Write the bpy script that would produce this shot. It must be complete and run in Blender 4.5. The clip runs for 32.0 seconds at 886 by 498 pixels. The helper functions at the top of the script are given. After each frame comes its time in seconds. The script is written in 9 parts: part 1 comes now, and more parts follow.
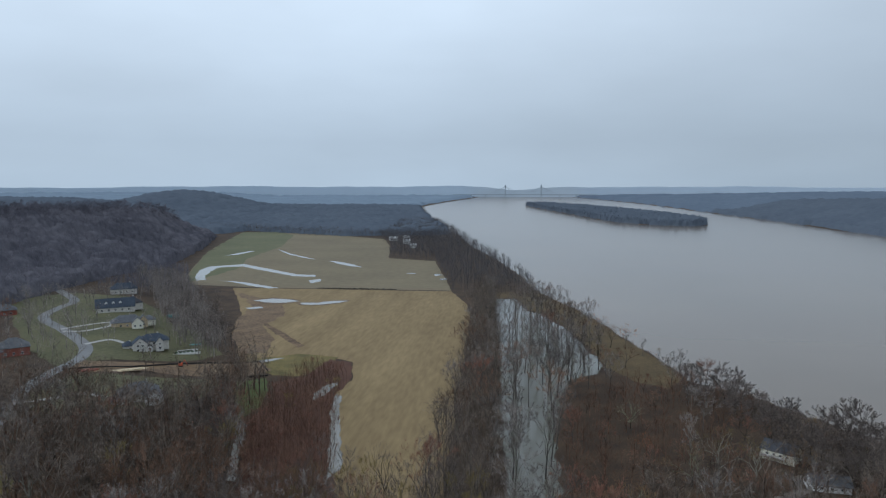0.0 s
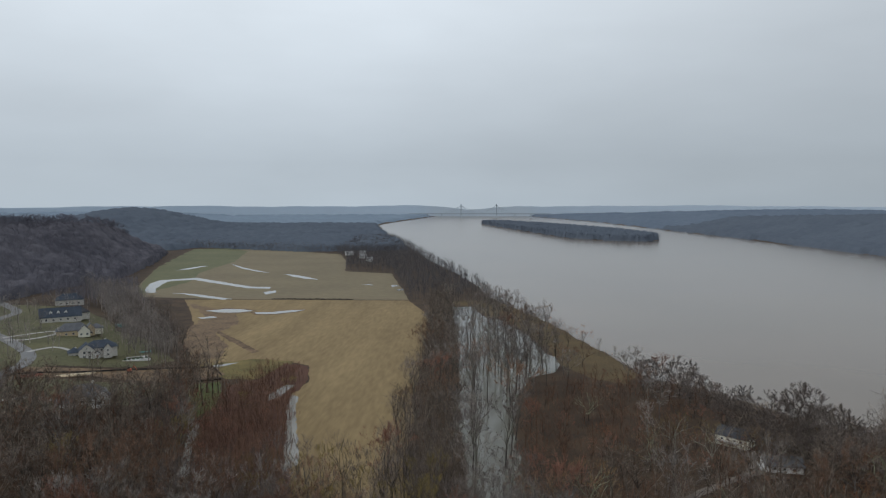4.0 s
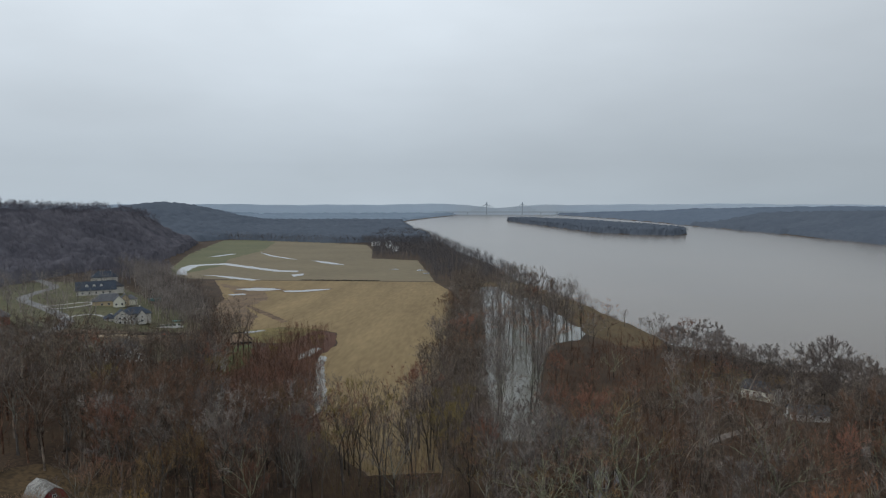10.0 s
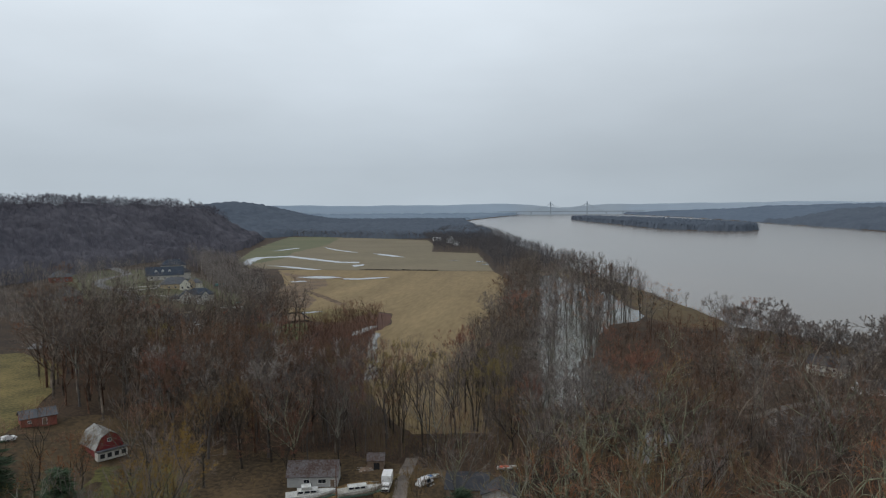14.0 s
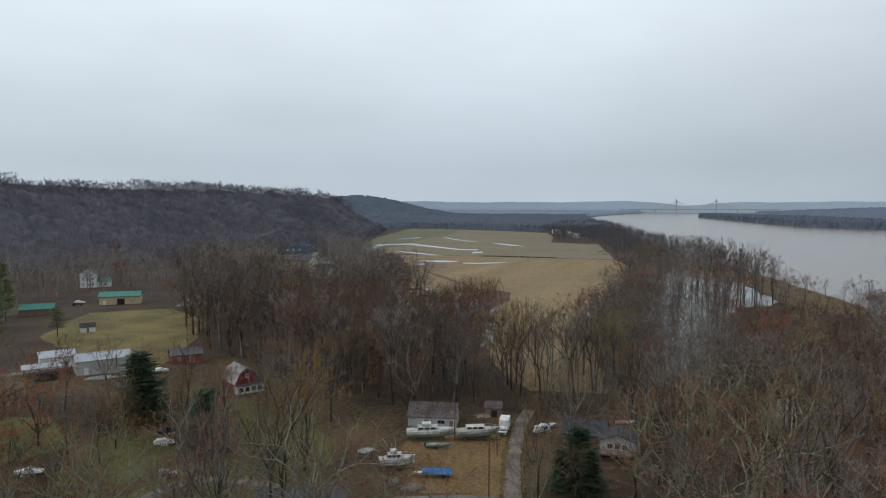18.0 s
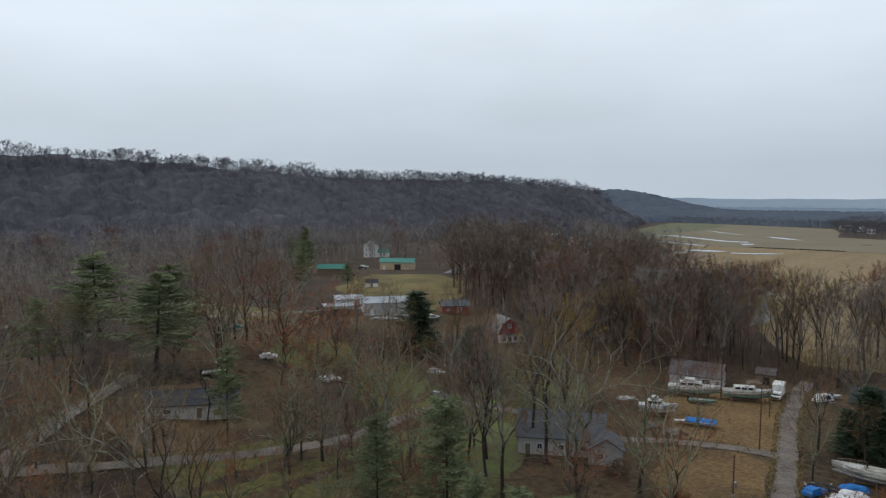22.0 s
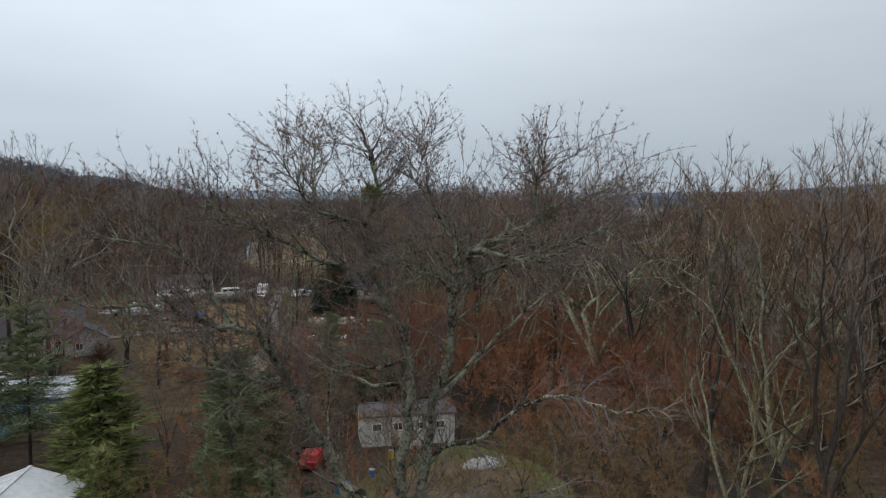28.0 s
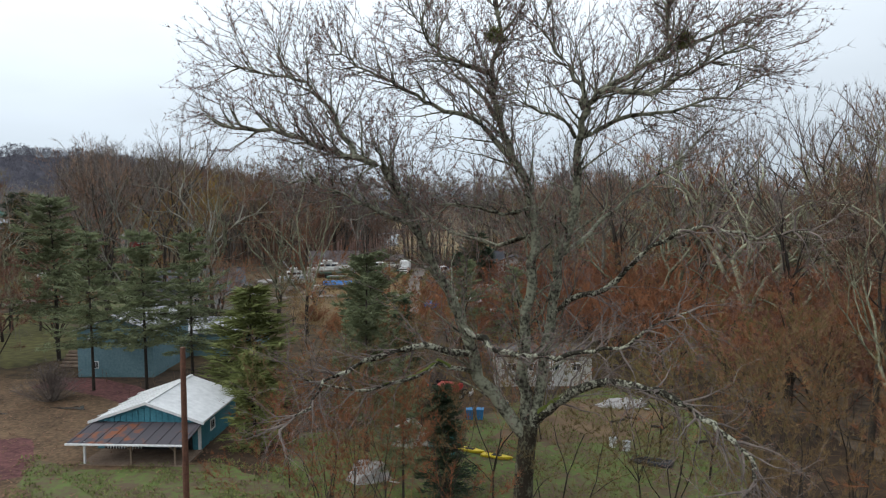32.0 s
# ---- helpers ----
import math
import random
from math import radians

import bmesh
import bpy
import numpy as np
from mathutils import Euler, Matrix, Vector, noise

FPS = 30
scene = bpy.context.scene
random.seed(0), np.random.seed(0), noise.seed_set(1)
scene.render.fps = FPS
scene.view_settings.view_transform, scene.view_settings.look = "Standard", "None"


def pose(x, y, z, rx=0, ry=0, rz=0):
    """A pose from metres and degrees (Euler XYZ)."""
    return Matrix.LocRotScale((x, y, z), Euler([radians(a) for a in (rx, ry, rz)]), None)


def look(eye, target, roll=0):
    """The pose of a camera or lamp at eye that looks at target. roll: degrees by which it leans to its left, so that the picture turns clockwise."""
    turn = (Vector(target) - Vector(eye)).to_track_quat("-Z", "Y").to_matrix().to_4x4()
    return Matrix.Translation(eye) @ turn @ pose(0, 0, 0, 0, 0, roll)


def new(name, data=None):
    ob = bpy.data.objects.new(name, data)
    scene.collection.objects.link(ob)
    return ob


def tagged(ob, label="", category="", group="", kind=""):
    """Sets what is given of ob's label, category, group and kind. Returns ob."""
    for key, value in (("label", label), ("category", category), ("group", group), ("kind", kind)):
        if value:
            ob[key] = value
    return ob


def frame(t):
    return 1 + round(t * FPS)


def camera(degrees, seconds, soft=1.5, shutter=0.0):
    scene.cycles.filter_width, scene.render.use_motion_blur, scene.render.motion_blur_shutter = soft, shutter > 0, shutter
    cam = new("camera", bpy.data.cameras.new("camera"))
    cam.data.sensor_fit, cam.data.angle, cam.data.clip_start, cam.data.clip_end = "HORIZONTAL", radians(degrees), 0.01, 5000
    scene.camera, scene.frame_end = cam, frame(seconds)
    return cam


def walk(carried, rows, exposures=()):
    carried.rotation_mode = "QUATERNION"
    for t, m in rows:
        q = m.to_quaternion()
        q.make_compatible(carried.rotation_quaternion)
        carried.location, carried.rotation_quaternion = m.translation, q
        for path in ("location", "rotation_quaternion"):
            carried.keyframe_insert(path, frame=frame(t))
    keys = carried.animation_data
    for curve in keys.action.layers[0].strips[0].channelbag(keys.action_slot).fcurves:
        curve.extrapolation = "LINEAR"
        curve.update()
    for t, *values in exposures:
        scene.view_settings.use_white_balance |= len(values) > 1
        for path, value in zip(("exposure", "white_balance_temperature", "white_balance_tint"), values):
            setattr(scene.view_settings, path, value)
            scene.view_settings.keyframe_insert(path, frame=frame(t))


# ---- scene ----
cam = camera(64, 32.0, soft=1.2, shutter=0.25)

# the way down: seconds, x, y, z, heading to the right, tilt, roll
ROWS = [
    (0.0, -8.15, 15.69, 121.52, -6.42, -5.66, 0.01),
    (0.5, -8.09, 15.67, 119.60, -6.92, -5.69, 0.05),
    (1.0, -7.97, 15.52, 118.01, -7.48, -5.65, 0.03),
    (1.1, -7.92, 15.53, 117.66, -7.60, -5.45, 0.02),
    (1.2, -7.88, 15.53, 117.32, -7.90, -4.60, 0.01),
    (1.3, -7.83, 15.54, 116.97, -8.30, -3.75, 0.00),
    (1.4, -7.78, 15.54, 116.63, -8.65, -3.65, -0.01),
    (1.5, -7.74, 15.54, 116.28, -8.92, -3.67, -0.02),
    (1.6, -7.86, 15.51, 115.93, -8.20, -3.68, -0.02),
    (1.7, -7.99, 15.47, 115.57, -6.40, -3.70, -0.02),
    (1.8, -8.11, 15.44, 115.22, -4.30, -3.72, -0.02),
    (1.9, -8.24, 15.40, 114.87, -3.10, -3.74, -0.01),
    (2.0, -8.36, 15.36, 114.51, -2.76, -3.75, -0.01),
    (2.5, -9.15, 15.38, 113.21, -2.71, -3.86, 0.04),
    (4.5, -8.87, 15.03, 106.31, -2.99, -3.96, -0.08),
    (5.0, -9.00, 14.58, 104.81, -3.22, -4.01, 0.03),
    (5.5, -9.10, 14.72, 102.98, -3.39, -4.05, 0.13),
    (6.0, -8.90, 15.29, 100.94, -4.30, -4.07, 0.10),
    (6.5, -8.89, 16.33, 99.11, -4.59, -3.91, 0.08),
    (7.0, -8.86, 16.71, 97.62, -4.61, -3.85, 0.06),
    (7.5, -8.86, 16.26, 95.82, -4.61, -3.82, 0.03),
    (8.0, -8.90, 14.55, 94.00, -4.60, -3.79, 0.05),
    (8.5, -8.94, 12.31, 92.36, -4.70, -3.94, 0.05),
    (9.0, -8.85, 10.16, 90.36, -4.82, -3.88, -0.03),
    (9.5, -8.96, 8.81, 88.66, -4.92, -3.86, 0.05),
    (10.0, -8.93, 8.72, 86.99, -4.93, -3.81, -0.04),
    (10.5, -10.30, 9.25, 85.63, -4.95, -3.80, 0.03),
    (11.0, -11.58, 8.98, 83.78, -5.31, -3.79, -0.08),
    (11.5, -11.94, 9.16, 81.89, -5.88, -3.78, -0.12),
    (12.0, -10.90, 9.15, 80.44, -6.51, -3.78, -0.31),
    (12.5, -9.00, 9.06, 78.50, -7.17, -3.78, -0.37),
    (13.0, -6.00, 9.50, 76.53, -7.89, -3.76, -0.45),
    (13.5, -3.90, 9.62, 74.63, -8.93, -3.64, -0.51),
    (14.0, -2.71, 10.05, 72.86, -10.13, -3.60, -0.48),
    (14.5, -2.84, 9.94, 70.97, -10.89, -3.55, -0.44),
    (16.5, -2.67, 6.05, 64.70, -15.51, -3.61, -0.15),
    (17.0, -2.64, 6.08, 63.10, -16.92, -3.61, -0.02),
    (17.5, -2.54, 6.21, 61.32, -18.37, -3.65, -0.05),
    (18.0, -2.52, 6.17, 59.90, -19.68, -3.69, -0.01),
    (18.5, -2.57, 6.24, 58.15, -21.09, -3.67, 0.03),
    (19.0, -2.61, 5.94, 56.48, -22.84, -3.63, 0.04),
    (19.5, -2.30, 4.67, 54.74, -24.62, -3.62, 0.09),
    (20.0, -1.89, 2.96, 53.04, -27.19, -3.74, 0.11),
    (20.5, -1.68, 2.02, 51.55, -29.96, -3.71, 0.12),
    (21.0, -1.57, 1.83, 49.98, -33.42, -3.70, 0.23),
    (21.5, -1.25, 1.74, 48.51, -36.99, -3.70, 0.21),
    (22.0, -1.97, 0.93, 47.58, -40.12, -3.90, 0.27),
    (22.5, -2.10, 0.22, 46.53, -43.32, -4.04, 0.23),
    (22.7, -1.31, 0.40, 45.65, -43.50, -4.06, 0.31),
    (22.8, -0.91, 0.49, 45.20, -40.50, -4.05, 0.35),
    (22.9, -0.52, 0.57, 44.76, -34.50, -4.03, 0.38),
    (23.0, -0.12, 0.66, 44.31, -27.76, -4.01, 0.42),
    (23.1, -0.18, 0.81, 43.73, -22.10, -3.95, 0.44),
    (23.2, -0.25, 0.95, 43.15, -16.00, -3.90, 0.45),
    (23.3, -0.31, 1.09, 42.57, -10.60, -3.85, 0.47),
    (23.4, -0.37, 1.24, 41.99, -4.40, -3.78, 0.49),
    (23.5, -0.43, 1.38, 41.40, -0.55, -3.73, 0.50),
    (24.0, -0.69, 1.16, 39.72, -0.16, -3.78, 0.57),
    (24.5, -0.68, 1.15, 38.17, -0.11, -3.89, 0.43),
    (25.0, -0.60, 1.20, 36.62, -0.08, -4.03, 0.24),
    (25.5, -0.49, 1.24, 35.04, -0.12, -4.14, 0.09),
    (27.5, -0.60, 1.28, 27.65, -0.11, -3.89, 0.70),
    (28.0, -1.00, 1.36, 26.14, -0.34, -4.08, 0.38),
    (28.5, -1.80, 1.51, 24.70, -1.24, -4.27, 0.23),
    (29.0, -2.03, 1.18, 23.22, -2.74, -4.41, -0.11),
    (29.5, -1.36, 0.67, 21.51, -8.75, -4.01, -0.13),
    (30.0, -0.41, 0.26, 20.07, -12.16, -4.13, -0.29),
    (30.5, 0.01, 0.00, 19.28, -12.06, -3.98, -0.30),
    (31.0, 0.16, -0.08, 19.21, -12.09, -3.97, -0.17),
    (31.5, 0.08, 0.56, 19.28, -12.11, -3.93, -0.14),
    (32.0, -0.15, 1.44, 19.41, -11.90, -3.89, -0.23),
]


def stand(x, y, z, heading, tilt, roll):
    return pose(x, y, z, 0, 0, -heading) @ pose(0, 0, 0, 90 + tilt, 0, 0) @ pose(0, 0, 0, 0, 0, roll)


PATH = [(t, stand(*row)) for t, *row in ROWS]
EXPOSURES = [(0.0, 0.05, 5850, 7), (1.0, 0.12, 6400, 9), (2.0, -0.07, 6500, 9), (5.0, 0.0, 6500, 9), (14.0, 0.0, 6500, 9), (17.0, 0.1, 6450, 9), (26.0, 0.1, 6400, 9), (28.0, 0.16, 6400, 9), (29.0, 0.28, 6400, 9), (30.0, 0.48, 6420, 9), (32.0, 0.58, 6450, 9)]
walk(cam, PATH, EXPOSURES)

# ---- light: a thick overcast with a faint sun behind it ----
SUN_ELEVATION, SUN_AZIMUTH = 38.0, 250.0
world = bpy.data.worlds.new("overcast")
scene.world = world
world.use_nodes = True
wn, wl = world.node_tree.nodes, world.node_tree.links
wn.clear()
w_out, w_bg = wn.new("ShaderNodeOutputWorld"), wn.new("ShaderNodeBackground")
w_co, w_sep = wn.new("ShaderNodeTexCoord"), wn.new("ShaderNodeSeparateXYZ")
w_sky = wn.new("ShaderNodeTexSky")
w_sky.sky_type, w_sky.sun_disc = "NISHITA", False
w_sky.sun_elevation, w_sky.sun_rotation = radians(SUN_ELEVATION), radians(SUN_AZIMUTH)
w_ramp = wn.new("ShaderNodeValToRGB")
w_ramp.color_ramp.elements[0].position, w_ramp.color_ramp.elements[0].color = 0.0, (0.51, 0.59, 0.67, 1)
w_ramp.color_ramp.elements[1].position, w_ramp.color_ramp.elements[1].color = 0.45, (0.97, 1.05, 1.15, 1)
for at, colour in ((0.05, (0.485, 0.555, 0.63, 1)), (0.12, (0.575, 0.645, 0.72, 1)), (0.25, (0.79, 0.87, 0.955, 1))):
    w_ramp.color_ramp.elements.new(at).color = colour
w_map, w_noise, w_noise2 = wn.new("ShaderNodeMapping"), wn.new("ShaderNodeTexNoise"), wn.new("ShaderNodeTexNoise")
w_map.inputs["Scale"].default_value = (1.6, 1.6, 5.0)
w_noise.inputs["Scale"].default_value, w_noise.inputs["Detail"].default_value, w_noise.inputs["Roughness"].default_value = 1.3, 5, 0.5
w_noise2.inputs["Scale"].default_value, w_noise2.inputs["Detail"].default_value = 3.5, 6
w_mul = wn.new("ShaderNodeMapRange")
w_mul.inputs["From Min"].default_value, w_mul.inputs["From Max"].default_value = 0.3, 0.7
w_mul.inputs["To Min"].default_value, w_mul.inputs["To Max"].default_value = 0.93, 1.045
w_add = wn.new("ShaderNodeMath")
w_add.operation = "MULTIPLY_ADD"
w_add.inputs[1].default_value, w_add.inputs[2].default_value = 0.35, 0.0
w_sum = wn.new("ShaderNodeMath")
w_shade = wn.new("ShaderNodeVectorMath")
w_shade.operation = "SCALE"
w_hsv = wn.new("ShaderNodeHueSaturation")
w_hsv.inputs["Saturation"].default_value, w_hsv.inputs["Value"].default_value = 0.3, 0.10
w_mix = wn.new("ShaderNodeMix")
w_mix.data_type = "RGBA"
w_mix.inputs["Factor"].default_value = 0.10
wl.new(w_co.outputs["Generated"], w_sep.inputs[0])
wl.new(w_sep.outputs["Z"], w_ramp.inputs[0])
wl.new(w_co.outputs["Generated"], w_map.inputs[0])
wl.new(w_map.outputs[0], w_noise.inputs["Vector"])
wl.new(w_map.outputs[0], w_noise2.inputs["Vector"])
wl.new(w_noise2.outputs["Fac"], w_add.inputs[0])
wl.new(w_noise.outputs["Fac"], w_sum.inputs[0])
wl.new(w_add.outputs[0], w_sum.inputs[1])
w_sub = wn.new("ShaderNodeMath")
w_sub.operation, w_sub.inputs[1].default_value = "SUBTRACT", 0.17
wl.new(w_sum.outputs[0], w_sub.inputs[0])
wl.new(w_sub.outputs[0], w_mul.inputs["Value"])
wl.new(w_ramp.outputs[0], w_shade.inputs[0])
w_away, w_both = wn.new("ShaderNodeMapRange"), wn.new("ShaderNodeMath")
w_away.interpolation_type = "SMOOTHSTEP"
w_away.inputs["From Min"].default_value, w_away.inputs["From Max"].default_value = -0.25, 0.6
w_away.inputs["To Min"].default_value, w_away.inputs["To Max"].default_value = 1.03, 0.75
w_both.operation = "MULTIPLY"
wl.new(w_sep.outputs["X"], w_away.inputs["Value"])
wl.new(w_mul.outputs[0], w_both.inputs[0])
wl.new(w_away.outputs[0], w_both.inputs[1])
wl.new(w_both.outputs[0], w_shade.inputs["Scale"])
wl.new(w_sky.outputs[0], w_hsv.inputs["Color"])
wl.new(w_shade.outputs[0], w_mix.inputs["A"])
wl.new(w_hsv.outputs[0], w_mix.inputs["B"])
wl.new(w_mix.outputs["Result"], w_bg.inputs["Color"])
w_bg.inputs["Strength"].default_value = 0.95
wl.new(w_bg.outputs[0], w_out.inputs[0])

sun = new("sun", bpy.data.lights.new("sun", "SUN"))
sun.data.energy, sun.data.angle, sun.data.color = 0.6, radians(35), (1.0, 0.96, 0.9)
sun.matrix_world = look((0, 0, 300), (-300 * math.sin(radians(SUN_AZIMUTH)) / math.tan(radians(SUN_ELEVATION)), -300 * math.cos(radians(SUN_AZIMUTH)) / math.tan(radians(SUN_ELEVATION)), 0))

# ---- the lie of the land ----
TERRACE = [(-60, -300), (-95, 90), (-118, 300), (-205, 430), (-250, 525), (-340, 700), (-450, 900), (-690, 1650), (-900, 3000)]
FOOT = [(-700, -300), (-520, 150), (-440, 450), (-460, 720), (-475, 920), (-540, 1180), (-620, 1420), (-760, 1580), (-1300, 1750)]
SHORE = [(380, -900), (330, -300), (285, 0), (250, 180), (205, 290), (159, 370), (125, 429), (98, 453), (91, 504), (77, 559), (66, 615), (48, 684), (25, 752), (8, 812), (-4, 911), (-47, 1116), (-96, 1313), (-147, 1597), (-236, 1985), (-346, 2581), (-440, 3136), (-400, 3697), (-330, 4400), (-290, 4900)]
FAR_SHORE = [(950, -900), (900, 300), (840, 900), (756, 1375), (741, 1603), (719, 2055), (659, 2624), (566, 3558), (381, 4500), (300, 4900)]
ISLAND = [(0, 3290), (70, 2900), (130, 2620), (244, 2062), (340, 1930), (430, 1890), (489, 1975), (500, 2150), (420, 2500), (270, 2950), (120, 3300)]
WATER_Z = -1.0


def side(pts, x, y):
    """Signed distance to a line of points: positive to its left as it runs."""
    pts = np.asarray(pts, float)
    x, y = np.asarray(x, float), np.asarray(y, float)
    best, sign = np.full(np.broadcast(x, y).shape, 1e9), np.ones(np.broadcast(x, y).shape)
    for (ax, ay), (bx, by) in zip(pts[:-1], pts[1:]):
        ex, ey = bx - ax, by - ay
        u = np.clip(((x - ax) * ex + (y - ay) * ey) / (ex * ex + ey * ey), 0, 1)
        d = np.hypot(x - ax - u * ex, y - ay - u * ey)
        s = np.where(ex * (y - ay) - ey * (x - ax) >= 0, 1.0, -1.0)
        near = d < best - 1e-9
        best, sign = np.where(near, d, best), np.where(near, s, sign)
    return best * sign


def inside(pts, x, y):
    pts = np.asarray(pts, float)
    x, y = np.asarray(x, float), np.asarray(y, float)
    hit = np.zeros(np.broadcast(x, y).shape, bool)
    for (ax, ay), (bx, by) in zip(pts, np.roll(pts, -1, 0)):
        cross = (ay > y) != (by > y)
        hit ^= cross & (x < ax + (y - ay) / (by - ay + 1e-12) * (bx - ax))
    return hit


def smooth(u):
    u = np.clip(u, 0, 1)
    return u * u * (3 - 2 * u)


def land(x, y):
    """Height of the ground."""
    x, y = np.asarray(x, float), np.asarray(y, float)
    d1, d2 = side(TERRACE, x, y), side(FOOT, x, y)
    h = 9.0 * smooth(d1 / 70) * smooth((1000 - y) / 250) + 78 * smooth((d2 - 8) / np.interp(y, [800, 1150], [235, 115])) * np.interp(y, [340, 440, 500, 590, 720, 870, 1080, 1200, 1300, 1400, 1500, 1620], [0.86, 0.84, 0.87, 0.8, 0.8, 0.88, 0.80, 0.74, 0.68, 0.54, 0.3, 0.1]) * (0.93 + 0.07 * np.sin(x / 130 + y / 170))
    h = h + 14 * smooth((-760 - x) / 160) * smooth((1250 - y) / 200)
    h = h + 72 * np.exp(-(((x + 1074) / 210) ** 2 + ((y - 2150) / 380) ** 2)) + 26 * smooth((-1500 - x) / 600) * smooth((y - 1500) / 800)
    far = side(FAR_SHORE, x, y)
    h = h + 66 * smooth((-far - 30) / 300) * (0.88 + 0.12 * np.sin(y / 260 + 1.1)) * (np.interp(y, [1100, 2000, 3300, 4300, 4900], [0.82, 0.84, 0.75, 0.45, 0.02]) + 0.06 * np.sin(x / 190))
    bank = np.minimum(-side(SHORE, x, y), far)
    h = h - 4.0 * smooth((bank + 9) / 16)
    isle = inside(ISLAND, x, y)
    h = np.where(isle, 0.6, h)
    return h

# ---- materials ----


def mat(name, low, high, scale=1.0, fine=12.0, rough=0.9, bump=0.0, metal=0.0, vary=0.0, island=0.0, world_space=False, stretch=(1, 1, 1), bump_size=0.05, mid=0.5, soft=0.18, gloss=0.3):
    """A procedural surface between two colours, with a broad and a fine variation."""
    m = bpy.data.materials.new(name)
    m.use_nodes = True
    n, l = m.node_tree.nodes, m.node_tree.links
    b = n["Principled BSDF"]
    b.inputs["Roughness"].default_value, b.inputs["Metallic"].default_value = rough, metal
    b.inputs["Specular IOR Level"].default_value = gloss
    co = n.new("ShaderNodeNewGeometry").outputs["Position"] if world_space else n.new("ShaderNodeTexCoord").outputs["Object"]
    mp = n.new("ShaderNodeMapping")
    mp.inputs["Scale"].default_value = stretch
    l.new(co, mp.inputs[0])
    big, small = n.new("ShaderNodeTexNoise"), n.new("ShaderNodeTexNoise")
    big.inputs["Scale"].default_value, big.inputs["Detail"].default_value = scale, 4
    small.inputs["Scale"].default_value, small.inputs["Detail"].default_value = scale * fine, 3
    l.new(mp.outputs[0], big.inputs["Vector"])
    l.new(mp.outputs[0], small.inputs["Vector"])
    add = n.new("ShaderNodeMath")
    add.operation = "MULTIPLY_ADD"
    add.inputs[1].default_value = 0.5
    l.new(small.outputs["Fac"], add.inputs[0])
    half = n.new("ShaderNodeMath")
    half.operation, half.inputs[1].default_value = "MULTIPLY", 0.5
    l.new(big.outputs["Fac"], half.inputs[0])
    l.new(half.outputs[0], add.inputs[2])
    ramp = n.new("ShaderNodeValToRGB")
    e = ramp.color_ramp.elements
    e[0].position, e[0].color = mid - soft, (*low, 1)
    e[1].position, e[1].color = mid + soft, (*high, 1)
    l.new(add.outputs[0], ramp.inputs[0])
    colour = ramp.outputs[0]
    if vary or island:
        hsv = n.new("ShaderNodeHueSaturation")
        rnd = n.new("ShaderNodeNewGeometry").outputs["Random Per Island"] if island else n.new("ShaderNodeObjectInfo").outputs["Random"]
        rg = n.new("ShaderNodeMapRange")
        rg.inputs["To Min"].default_value, rg.inputs["To Max"].default_value = 1 - (vary or island), 1 + (vary or island)
        l.new(rnd, rg.inputs["Value"])
        l.new(rg.outputs[0], hsv.inputs["Value"])
        l.new(colour, hsv.inputs["Color"])
        colour = hsv.outputs[0]
    l.new(colour, b.inputs["Base Color"])
    if bump:
        bp = n.new("ShaderNodeBump")
        bp.inputs["Strength"].default_value, bp.inputs["Distance"].default_value = bump, bump_size
        l.new(small.outputs["Fac"], bp.inputs["Height"])
        l.new(bp.outputs[0], b.inputs["Normal"])
    return m


